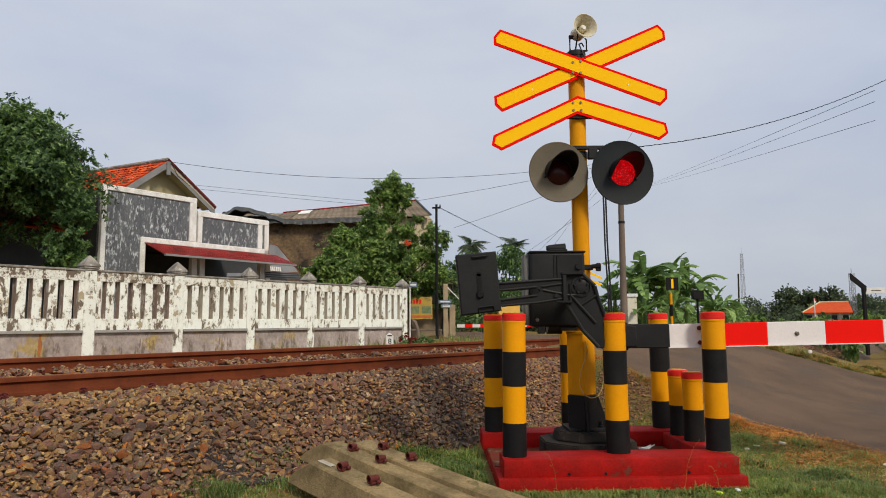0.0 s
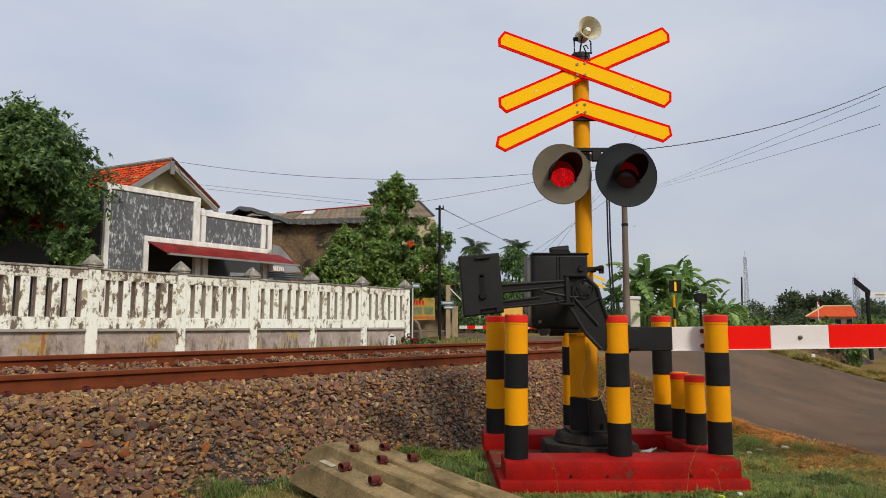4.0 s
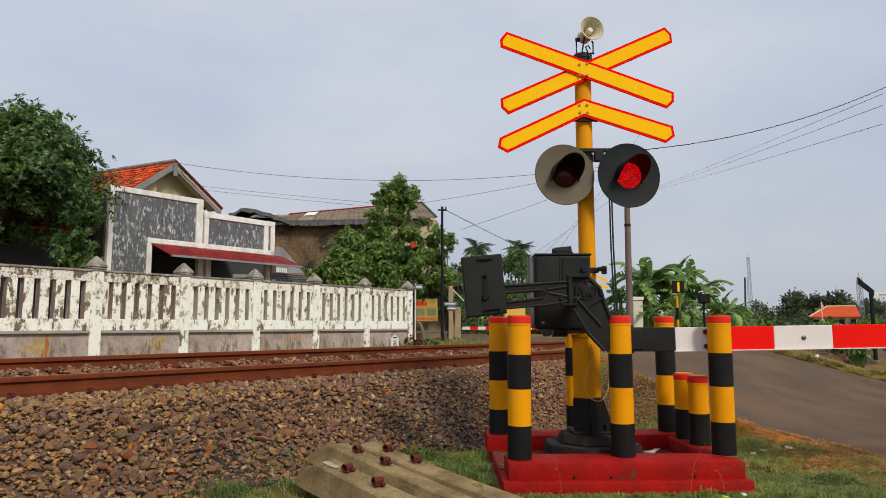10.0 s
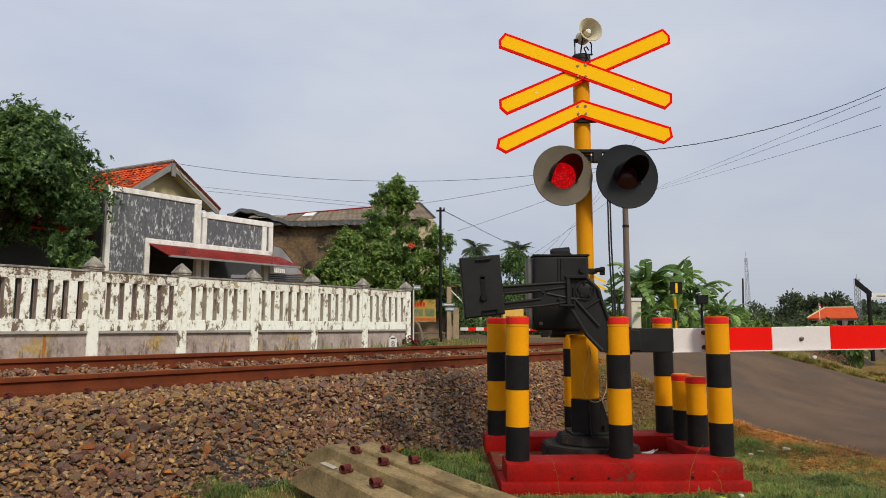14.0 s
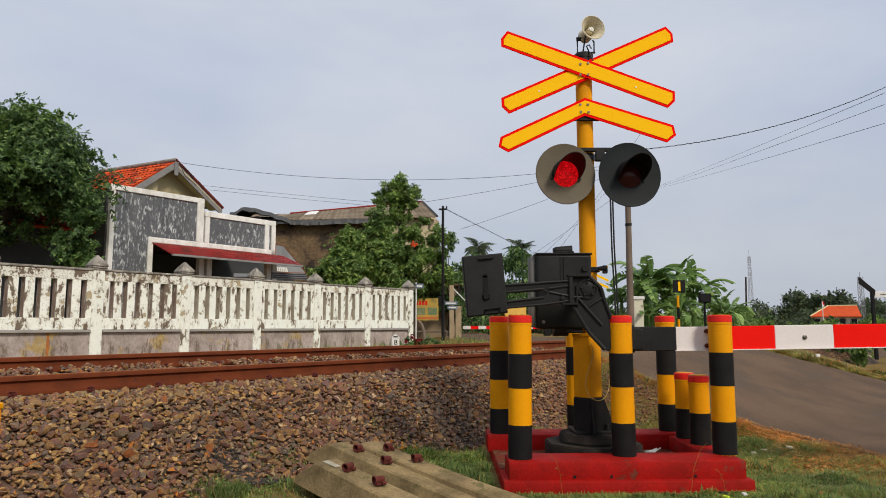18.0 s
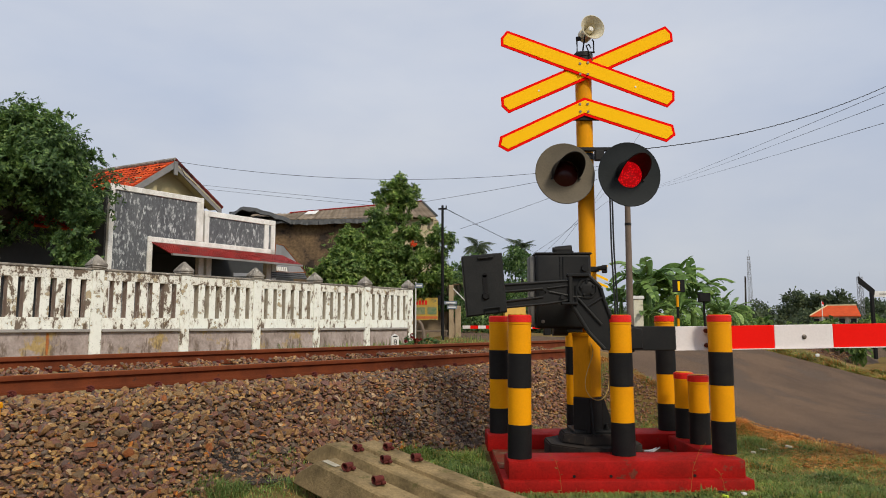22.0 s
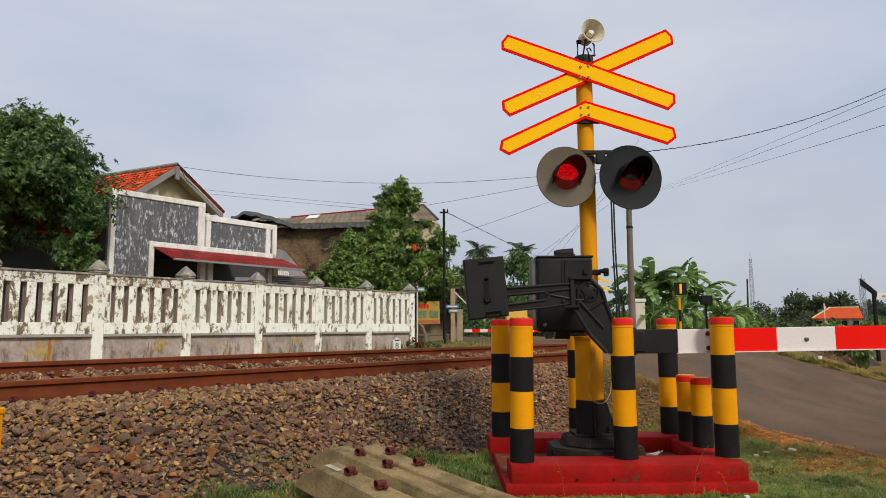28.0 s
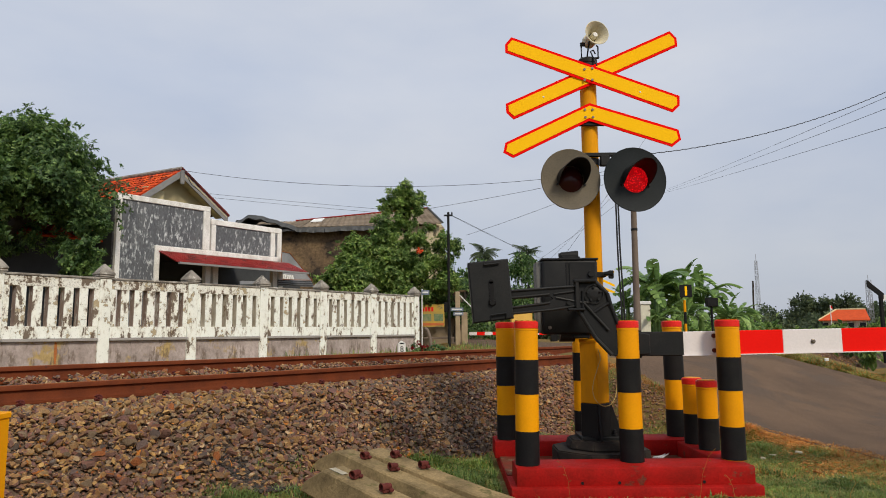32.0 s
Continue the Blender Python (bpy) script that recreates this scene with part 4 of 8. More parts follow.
part("driver", spin(new_bm(), [(0.06, -0.165), (0.07, -0.155), (0.072, -0.10), (0.058, -0.09)], 20, hm), HORN, horn)
br = new_bm()
tube(br, [(-0.085, 0.0, 0.0), (-0.085, 0.0, 0.12), (-0.082, 0.0, 0.15)], 0.008)
tube(br, [(0.085, 0.0, 0.0), (0.085, 0.0, 0.12), (0.07, 0.0, 0.14)], 0.008)
box(br, (0, 0, 0.005), (0.19, 0.03, 0.008))
box(br, (-0.07, 0, 0.15), (0.05, 0.02, 0.04), bev=0.004)
rod(br, (-0.03, 0, 0.005), (0.0, -0.01, 0.20), 0.008)
part("bracket", br, IRON, horn, "black bent bracket")
part("horn_cable", tube(new_bm(), [(0.06, 0.02, 0.06), (0.03, -0.03, 0.075), (-0.005, -0.06, 0.05), (0.02, -0.085, -0.04), (0.05, -0.095, -0.12)], 0.007), IRON, horn)

# ---- the barrier machine ----
machine = thing("barrier_machine", (1.15, 6.52, 1.38), "black cast-iron barrier drive housing on the mast", "barrier machine")


def at_machine(bm):
    bmesh.ops.translate(bm, verts=bm.verts, vec=(-1.15, -6.52, -1.38))
    return bm


part("housing", at_machine(box(new_bm(), (1.155, 6.56, 1.77), (0.53, 0.22, 0.71), bev=0.03, seg=3)), IRON, machine, "black iron housing")
part("side_cover", at_machine(box(new_bm(), (0.865, 6.60, 1.77), (0.055, 0.20, 0.68), bev=0.012, seg=2)), surface("grey_side_paint", (0.15, 0.148, 0.14), (0.10, 0.098, 0.092), 4, 0.7, 0.5, bump=0.15), machine, "greyer side cover")
part("door_seam", at_machine(box(new_bm(), (1.125, 6.449, 1.92), (0.018, 0.012, 0.36), bev=0.003)), IRON, machine)
part("front_door", at_machine(box(new_bm(), (1.27, 6.446, 1.93), (0.25, 0.014, 0.34), bev=0.006)), IRON, machine)
part("lock_boss", at_machine(rod(new_bm(), (1.35, 6.445, 1.985), (1.35, 6.415, 1.985), 0.032, 0.028, 14)), IRON, machine)
part("lid", at_machine(box(new_bm(), (1.155, 6.56, 2.128), (0.545, 0.235, 0.022), bev=0.008)), IRON, machine)
hk = new_bm()
rod(hk, (1.08, 6.5, 2.165), (1.24, 6.5, 2.165), 0.035, 0.05, 12)
box(hk, (1.09, 6.5, 2.155), (0.05, 0.06, 0.06), bev=0.01)
box(hk, (1.17, 6.5, 2.145), (0.17, 0.10, 0.02), bev=0.006)
rod(hk, (1.06, 6.5, 2.17), (1.10, 6.5, 2.17), 0.022, seg=10)
part("lid_hinge", at_machine(hk), IRON, machine)
mt = new_bm()
rod(mt, (1.06, 6.56, 1.42), (1.20, 6.56, 1.41), 0.075, 0.065, 20)
box(mt, (1.25, 6.56, 1.40), (0.16, 0.16, 0.05), bev=0.01)
part("motor", at_machine(mt), IRON, machine, "black round motor under the housing")
part("shaft", at_machine(rod(new_bm(), (1.30, 6.62, 1.775), (1.30, 6.115, 1.775), 0.05, seg=20)), IRON, machine)
for x, z in ((0.95, 1.48), (1.33, 1.50)):
    part("housing_bolt", at_machine(rod(new_bm(), (x, 6.44, z), (x, 6.455, z), 0.018, seg=6)), STEEL, machine)
strap = new_bm()
box(strap, (1.43, 6.64, 1.99), (0.20, 0.10, 0.05), bev=0.005)
rod(strap, (1.50, 6.55, 1.995), (1.58, 6.53, 1.995), 0.018, 0.03, 10)
box(strap, (1.565, 6.535, 1.985), (0.05, 0.03, 0.08), bev=0.008)
part("mast_strap", at_machine(strap), IRON, machine)

# ---- the barrier arm, closed ----
arm = thing("crossing_barrier", (1.30, 6.15, 1.775), "closed red and white level crossing boom with a black counterweight", "barrier boom")


def at_arm(bm):
    bmesh.ops.translate(bm, verts=bm.verts, vec=(-1.30, -6.15, -1.775))
    return bm


w = new_bm()
plate(w, [(0.169, 2.055), (0.526, 2.088), (0.570, 1.560), (0.214, 1.518)], 5.98, 6.22, 0.012)
weight = part("counterweight", at_arm(w), WEIGHT, arm, "black iron counterweight block")
part("slot", at_arm(rod(rod(plate(new_bm(), [(0.352, 1.885), (0.392, 1.885), (0.400, 1.72), (0.360, 1.72)], 5.974, 5.985), (0.372, 5.974, 1.885), (0.372, 5.985, 1.885), 0.02, seg=12), (0.380, 5.955, 1.70), (0.380, 5.985, 1.70), 0.026, 0.040, 6)), BLACK, weight, "black adjusting slot and screw")
for pts in ([(0.315, 2.062, -1), (0.445, 2.075, -1)], [(0.37, 1.560, 1), (0.50, 1.575, 1)]):
    (x0, z0, _), (x1, z1, _) = pts
    up = 0.025
    h = tube(new_bm(), [(x0, 5.985, z0 - 0.02), (x0, 5.965, z0 - 0.03 * (1 if z0 > 1.8 else -1)), (x1, 5.965, z1 - 0.03 * (1 if z0 > 1.8 else -1)), (x1, 5.985, z1 - 0.02)], 0.009)
    part("handle", at_arm(h), IRON, weight)
LEVER = [(0.548, 1.818), (1.135, 1.858), (1.135, 1.655), (0.92, 1.625), (0.56, 1.594), (0.56, 1.668), (0.70, 1.686), (0.85, 1.704), (0.905, 1.709), (0.930, 1.722), (0.938, 1.738), (0.928, 1.754), (0.905, 1.762), (0.85, 1.752), (0.70, 1.742), (0.548, 1.733)]
lever = part("lever", at_arm(plate(new_bm(), LEVER, 6.085, 6.135, 0.006)), IRON, arm, "black iron lever with a long slot")
for (xa, za), (xb, zb) in (((0.56, 1.806), (1.13, 1.844)), ((0.56, 1.744), (0.90, 1.774)), ((0.57, 1.658), (0.90, 1.697)), ((0.57, 1.606), (0.92, 1.636)), ((0.92, 1.636), (1.13, 1.668)), ((0.94, 1.775), (1.12, 1.80)), ((0.955, 1.745), (1.12, 1.712))):
    part("rib", at_arm(rod(new_bm(), (xa, 6.083, za), (xb, 6.083, zb), 0.011, seg=8)), IRON, lever)
part("lever_bolt", at_arm(rod(new_bm(), (1.07, 6.062, 1.695), (1.07, 6.09, 1.695), 0.020, seg=6)), IRON, lever)
pv = new_bm()
plate(pv, [(1.125, 1.878), (1.30, 1.898), (1.36, 1.868), (1.415, 1.79), (1.44, 1.69), (1.515, 1.52), (1.515, 1.30), (1.49, 1.225), (1.436, 1.228), (1.302, 1.379), (1.155, 1.625), (1.11, 1.63)], 6.10, 6.13, 0.004)
hub = part("crank_plate", at_arm(pv), IRON, arm, "black cast crank plate")
for a, b, wd in (((1.14, 1.885), (1.31, 1.890), 0.020), ((1.31, 1.890), (1.42, 1.78), 0.020), ((1.42, 1.78), (1.445, 1.68), 0.018), ((1.445, 1.68), (1.51, 1.50), 0.016), ((1.155, 1.635), (1.302, 1.385), 0.018),
                 ((1.302, 1.385), (1.44, 1.235), 0.018), ((1.16, 1.80), (1.16, 1.63), 0.016), ((1.20, 1.70), (1.42, 1.45), 0.014), ((1.28, 1.60), (1.44, 1.70), 0.012), ((1.20, 1.62), (1.20, 1.80), 0.012), ((1.16, 1.70), (1.27, 1.70), 0.012)):
    part("rib", at_arm(rod(new_bm(), (a[0], 6.095, a[1]), (b[0], 6.095, b[1]), wd, seg=8)), IRON, hub)
part("hub_ring", at_arm(spin(new_bm(), [(0.092, 0.0), (0.092, 0.014), (0.078, 0.016), (0.076, 0.004)], 28, Matrix.Translation((1.30, 6.10, 1.775)) @ Matrix.Rotation(radians(90), 4, "X"))), IRON, hub, "raised ring round the hub")
part("top_flange", at_arm(box(new_bm(), (1.215, 6.085, 1.893), (0.20, 0.07, 0.028), bev=0.006, m=None)), IRON, hub)
part("upright_rib", at_arm(box(new_bm(), (1.145, 6.083, 1.765), (0.034, 0.055, 0.25), bev=0.006)), IRON, hub)
part("foot_ledge", at_arm(box(new_bm(), (1.135, 6.083, 1.638), (0.15, 0.06, 0.022), bev=0.005)), IRON, hub)
part("hub_cap", at_arm(spin(new_bm(), [(0.062, 0.0), (0.062, 0.010), (0.045, 0.016), (0.02, 0.017)], 20, Matrix.Translation((1.30, 6.10, 1.775)) @ Matrix.Rotation(radians(90), 4, "X"))), IRON, hub)
for k in range(5):
    a = k * 1.257 + 0.4
    part("hub_bolt", at_arm(rod(new_bm(), (1.30 + 0.06 * math.cos(a), 6.07, 1.775 + 0.06 * math.sin(a)), (1.30 + 0.06 * math.cos(a), 6.095, 1.775 + 0.06 * math.sin(a)), 0.012, seg=6)), IRON, hub)
lk = new_bm()
plate(lk, [(1.45, 1.46), (1.52, 1.47), (1.80, 1.415), (1.80, 1.235), (1.50, 1.215), (1.44, 1.24)], 6.14, 6.24, 0.01)
part("link_arm", at_arm(lk), IRON, arm)
cl = new_bm()
box(cl, (1.95, 6.36, 1.325), (0.41, 0.10, 0.222), bev=0.008)
box(cl, (1.745, 6.34, 1.325), (0.03, 0.13, 0.25), bev=0.006)
clampb = part("boom_clamp", at_arm(cl), IRON, arm, "black boom clamp")
for z in (1.395, 1.262):
    part("clamp_bolt", at_arm(rod(new_bm(), (2.432, 6.300, z), (2.432, 6.335, z), 0.021, seg=10)), CLIP_RUST, arm)
    part("clamp_washer", at_arm(rod(new_bm(), (2.432, 6.318, z), (2.432, 6.326, z), 0.032, seg=16)), BOOM_WHITE, arm, "pale washer")
# the striped boom: a flat box, rising a little towards its tip
edges = [2.137, 2.545, 3.072, 3.615, 4.158, 4.70, 5.245, 5.79, 6.33, 6.87]
for k, (a, b) in enumerate(zip(edges, edges[1:])):
    bm = new_bm()

    def zc(x):
        return 1.324 + 0.0165 * (x - 2.15)

    def hh(x):
        return 0.218 - 0.003 * (x - 2.15)
    plate(bm, [(a, zc(a) - hh(a) / 2), (b, zc(b) - hh(b) / 2), (b, zc(b) + hh(b) / 2), (a, zc(a) + hh(a) / 2)], 6.325, 6.385, 0.004)
    part("boom_stripe", at_arm(bm), BOOM_RED if k % 2 else BOOM_WHITE, arm, "red stripe" if k % 2 else "white stripe", angle=20)
part("boom_lip", at_arm(plate(new_bm(), [(2.14, 1.213), (6.87, 1.284), (6.87, 1.292), (2.14, 1.221)], 6.31, 6.39)), BOOM_WHITE, arm, "pale bottom lip")
for x in (3.345, 5.5):
    part("boom_bolt", at_arm(spin(new_bm(), [(0.022, 0), (0.022, 0.006), (0.012, 0.010), (0.012, 0.02)], 12, Matrix.Translation((x, 6.326, 1.32 + 0.0165 * (x - 2.15))) @ Matrix.Rotation(radians(90), 4, "X"))), STEEL, arm)


# ---- the boundary wall of pillars and slotted panels ----
FENCE_TURN = math.degrees(math.atan2(1.591, 1.2119))
FENCE_AT = (-7.184, 14.036, 0.78)
FENCE_M = pose(*FENCE_AT, 0, 0, FENCE_TURN)
fence = thing("boundary_wall", FENCE_AT, "peeling white limewashed wall with slotted panels and capped pillars", "boundary wall", turn=FENCE_TURN)


def rough_up(bm, d, seed=0):
    for v in bm.verts:
        v.co += noise.noise_vector(v.co * 6 + Vector((seed, 0, 0))) * d
    return bm


def pillar_mesh():
    bm = new_bm()
    box(bm, (0, 0, 0.90), (0.24, 0.26, 1.80), bev=0.012)
    return bm


def cap_mesh():
    bm = new_bm()
    box(bm, (0, 0, 1.818), (0.29, 0.29, 0.036), bev=0.008)
    box(bm, (0, 0, 1.858), (0.325, 0.325, 0.04), bev=0.012)
    box(bm, (0, 0, 1.902), (0.345, 0.345, 0.042), bev=0.014)
    rings = [[bm.verts.new((sx * r, sy * r, z)) for sx, sy in ((-1, -1), (1, -1), (1, 1), (-1, 1))] for r, z in ((0.165, 1.921), (0.155, 1.94), (0.075, 2.045), (0.016, 2.115))]
    for a, b in zip(rings, rings[1:]):
        for k in range(4):
            bm.faces.new((a[k], a[(k + 1) % 4], b[(k + 1) % 4], b[k]))
    bm.faces.new(rings[-1])
    return rough_up(bm, 0.010)


shared = {}


def piece(name, make, mat, parent, m, label=""):
    """A repeated part: its mesh is made once for each material."""
    key = (name, mat.name)
    if key not in shared:
        ob = part(name, make(), mat, parent, label, m)
        shared[key] = ob.data
        return ob
    return tagged(again(name, shared[key], parent, m), label)


def b_(c, s, bev=0.008):
    return lambda: rough_up(box(new_bm(), c, s, bev=bev), 0.003)


SLOT_PALE = surface("dusty_pale_mortar", (0.62, 0.57, 0.47), (0.42, 0.36, 0.28), 7, 0.9, 0.95, bump=0.5, spots=(0.26, 0.19, 0.13), spot_scale=8, spot_at=0.58, streak=0.4)
LEDGE_GREY = surface("grey_ledge_render", (0.36, 0.34, 0.32), (0.25, 0.235, 0.22), 3, 0.8, 0.9, bump=0.4)
OLD_WHITE = limewash("weathered_limewash", (0.84, 0.86, 0.80), 0.605, 0.555, 0.45, 0.59)
OLD_RAIL = limewash("mouldy_limewash", (0.76, 0.76, 0.70), 0.57, 0.51, 0.7, 0.54)
SLOT_BARE = surface("bare_mauve_mortar", (0.40, 0.31, 0.26), (0.24, 0.17, 0.135), 7, 0.9, 0.95, bump=0.5, spots=(0.60, 0.57, 0.50), spot_scale=8, spot_at=0.545, streak=0.4)
def baluster_mesh():
    """An upright between two slots: limewashed faces, bare mortar inside the slots."""
    return rough_up(box(new_bm(), (0, 0, 1.205), (0.176, 0.20, 0.785), bev=0.008), 0.005)


def bare_sides(ob, bare):
    if len(ob.data.materials) < 2:
        ob.data.materials.append(bare)
        for f_ in ob.data.polygons:
            f_.material_index = 1 if abs(f_.normal.x) > 0.75 else 0


for n in range(-5, 6):
    lime, rail_lime = (OLD_WHITE, OLD_RAIL) if n <= 0 else (STAINED_WHITE, RAIL_WHITE)
    x = 2.0 * n
    pil = piece("pillar", pillar_mesh, PILLAR_WHITE, fence, pose(x, 0, 0, 0, 0, 0))
    piece("pillar_cap", cap_mesh, CAP_STONE, pil, pose(0, 0, 0, 0, 0, 90 * (n % 4)), "mossy grey stepped pyramid cap")
    if n == 5:
        continue
    mid = x + 1.0
    piece("plinth", b_((0, 0, 0.265), (1.757, 0.20, 0.53)), PLINTH, fence, pose(mid, 0.01, 0), "stained mauve-grey plinth")
    if n == -1:
        part("rust_streak", plate(new_bm(), [(-0.02, 0.10), (0.012, 0.08), (0.024, 0.30), (0.015, 0.50), (-0.024, 0.52), (-0.03, 0.3)], -0.104, -0.098), surface("rust_run", (0.46, 0.15, 0.035), (0.30, 0.12, 0.05), 9, 0.8, 0.9, bump=0.1), fence, "orange-brown rust streak", pose(mid + 0.1, 0.01, 0))
    piece("ledge", b_((0, -0.02, 0.555), (1.755, 0.29, 0.055)), LEDGE_GREY, fence, pose(mid, 0, 0), "grey ledge")
    piece("bottom_rail", b_((0, 0, 0.70), (1.755, 0.202, 0.235)), lime, fence, pose(mid, 0, 0))
    piece("top_rail", b_((0, 0, 1.685), (1.755, 0.202, 0.20)), rail_lime, fence, pose(mid, 0, 0))
    piece("coping", b_((0, 0, 1.807), (1.755, 0.245, 0.045)), CAP_STONE, fence, pose(mid, 0, 0), "dark stained coping")
    for k in range(7):
        bare_sides(piece("baluster", baluster_mesh, lime, fence, pose(mid - 0.86 + 0.2867 * k, 0, 0)), SLOT_BARE if n <= 0 else SLOT_PALE)


# ---- the shop front behind the wall ----
shop = thing("shop_front", (*(FENCE_M @ Vector((2.6, 4.78, 0)))[:2], 0.78), "flaking grey shop front with white trim and a red awning", "shop", turn=FENCE_TURN)


def at_shop(bm):
    bmesh.ops.translate(bm, verts=bm.verts, vec=(-2.6, -4.78, -0.78))
    return bm


def bx(x0, x1, y0, y1, z0, z1, bev=0.0):
    return at_shop(box(new_bm(), ((x0 + x1) / 2, (y0 + y1) / 2, (z0 + z1) / 2), (x1 - x0, y1 - y0, z1 - z0), bev=bev))


part("panel_wall", at_shop(plate(new_bm(), [(2.58, 0.78), (3.80, 0.78), (3.80, 3.93), (5.46, 3.93), (5.46, 5.40), (2.58, 5.40)], 4.80, 5.05)), DARK_PANEL, shop, "flaking grey panel")
part("panel_wall", bx(5.66, 8.36, 4.80, 5.05, 3.93, 5.02), DARK_PANEL, shop, "flaking grey panel")
for x0, x1, z0, z1 in ((2.56, 5.56, 5.30, 5.46), (2.56, 2.70, 0.8, 5.30), (5.32, 5.56, 4.06, 5.30), (5.60, 8.42, 4.90, 5.08), (5.62, 5.78, 4.06, 4.90), (7.96, 8.14, 4.06, 4.90), (8.24, 8.42, 3.9, 4.90), (3.74, 8.42, 3.90, 4.06), (3.74, 3.90, 0.8, 3.90)):
    part("white_trim", bx(x0, x1, 4.755, 4.90, z0, z1, 0.012), WHITE_TRIM, shop, "dirty white trim")
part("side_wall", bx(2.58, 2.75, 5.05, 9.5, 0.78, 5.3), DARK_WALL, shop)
# the opening's shade is in this wall's colour; it runs on past the shop
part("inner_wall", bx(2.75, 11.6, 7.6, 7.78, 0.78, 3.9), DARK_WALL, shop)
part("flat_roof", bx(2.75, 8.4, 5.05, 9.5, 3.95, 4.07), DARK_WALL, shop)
for x in (5.50, 5.78, 8.12, 8.36):
    part("post", bx(x - 0.09, x + 0.09, 4.70, 4.88, 0.78, 3.88), WHITE_TRIM, shop, "off-white post")
part("shutter_door", bx(4.2, 5.2, 7.50, 7.58, 0.78, 2.9), GREY_BOARD, shop)
aw = new_bm()
n = 64
for k in range(n):
    x0, x1 = 3.86 + (8.78 - 3.86) * k / n, 3.86 + (8.78 - 3.86) * (k + 0.62) / n
    vs = [aw.verts.new(q) for q in ((x0, 4.76, 3.90), (x1, 4.76, 3.90), (x1, 3.75, 3.52), (x0, 3.75, 3.52), (x0, 4.76, 3.88), (x1, 4.76, 3.88), (x1, 3.75, 3.50), (x0, 3.75, 3.50))]
    for q in ((0, 1, 2, 3), (7, 6, 5, 4), (0, 3, 7, 4), (1, 5, 6, 2), (2, 6, 7, 3), (0, 4, 5, 1)):
        aw.faces.new([vs[i] for i in q])
plate_pts = [(4.76, 3.885), (3.76, 3.505), (3.76, 3.495), (4.76, 3.875)]
vs0, vs1 = [aw.verts.new((3.86, y, z)) for y, z in plate_pts], [aw.verts.new((8.78, y, z)) for y, z in plate_pts]
aw.faces.new(vs0)
aw.faces.new(vs1[::-1])
for k in range(4):
    aw.faces.new((vs0[k], vs0[(k + 1) % 4], vs1[(k + 1) % 4], vs1[k]))
part("awning", at_shop(aw), AWNING, shop, "sloping dark red corrugated awning", angle=20)
part("gutter", bx(3.9, 8.75, 3.66, 3.76, 3.44, 3.50), GREY_BOARD, shop, "grey awning gutter")

# ---- low dark house beside the tree ----
low = thing("low_house", (*(FENCE_M @ Vector((-2.0, 6.0, 0)))[:2], 0.78), "dark low house with an orange tiled roof, behind the tree", "house", turn=FENCE_TURN)
part("wall", box(new_bm(), (0, 2, 1.72), (8.6, 4, 3.44)), DARK_WALL, low)
part("window", box(new_bm(), (-1.5, -0.03, 1.7), (1.4, 0.08, 1.2), bev=0.01), GLASS_DARK, low)


def tile_roof(name, width, run, rise, parent, m, mat, tw=0.20, tl=0.25, label=""):
    """A slope of curved clay tiles, each a small arch of its own: x along the eave, y up the slope."""
    length = math.hypot(run, rise)
    nx, ny = int(width / tw), int(length / tl)
    prof = [(-0.5, 0.0), (-0.25, 0.16), (0.0, 0.22), (0.25, 0.16), (0.5, 0.0)]
    V, F = [], []
    rng = random.Random(5)
    for j in range(ny):
        for i in range(nx):
            b = len(V)
            dz = rng.uniform(-0.008, 0.008)
            for yy, lift in ((-0.04, 0.035), (tl, 0.0)):
                for px, pz in prof:
                    V.append(((i + 0.5 + px) * tw - width / 2, j * tl + yy, pz * tw + lift + dz))
            for k in range(4):
                F.append((b + k, b + k + 1, b + 6 + k, b + 5 + k))
    V = np.array(V)
    c, s = run / length, rise / length
    W = np.stack([V[:, 0], V[:, 1] * c - V[:, 2] * s, V[:, 1] * s + V[:, 2] * c], 1)
    ob = bulk(name, W, F, mat, parent, 0)
    ob.matrix_basis = m
    deck = new_bm()
    box(deck, (0, length / 2, -0.03), (width, length, 0.05), m=Matrix.Rotation(math.atan2(rise, run), 4, "X"))
    part("roof_deck", deck, mat, parent, "", m)
    return tagged(ob, label, kind="stuff")


tile_roof("roof_tiles", 9.2, 2.6, 1.4, low, pose(0, -0.45, 3.36), TILES, label="orange clay roof tiles")

# ---- the gabled house ----
GAB = thing("gabled_house", (-10.06, 25.0, 0.78), "cream house with an orange tiled gable roof", "house", turn=-26.74)
AP = 6.81
part("gable_wall", plate(new_bm(), [(-3.4, 0), (1.9, 0), (1.9, AP - 1.22), (0.0, AP - 0.12), (-3.4, AP - 2.55)], 0.0, 0.25), CREAM_WALL, GAB, "cream gable wall", Matrix.Rotation(radians(90), 4, "Z") @ pose(0, 0.55, 0))
part("side_wall", box(new_bm(), (-4.6, 1.78, 2.8), (8.0, 0.22, 5.6)), CREAM_WALL, GAB)
part("side_wall", box(new_bm(), (-4.6, -3.3, 2.1), (8.0, 0.22, 4.2)), CREAM_WALL, GAB)
part("corner_pier", box(new_bm(), (-0.38, -0.95, 5.1), (0.30, 0.75, 1.7)), CREAM_WALL, GAB, "cream pier under the eave")
tile_roof("roof_tiles", 8.4, 3.6, 2.60, GAB, pose(-4.2, -3.6, AP - 2.60), TILES, label="orange clay roof tiles")
tile_roof("roof_tiles", 8.4, 2.35, 1.36, GAB, pose(-4.2, 2.35, AP - 1.36, 0, 0, 180), TILES_DARK, label="dull red clay roof tiles")
rd = new_bm()
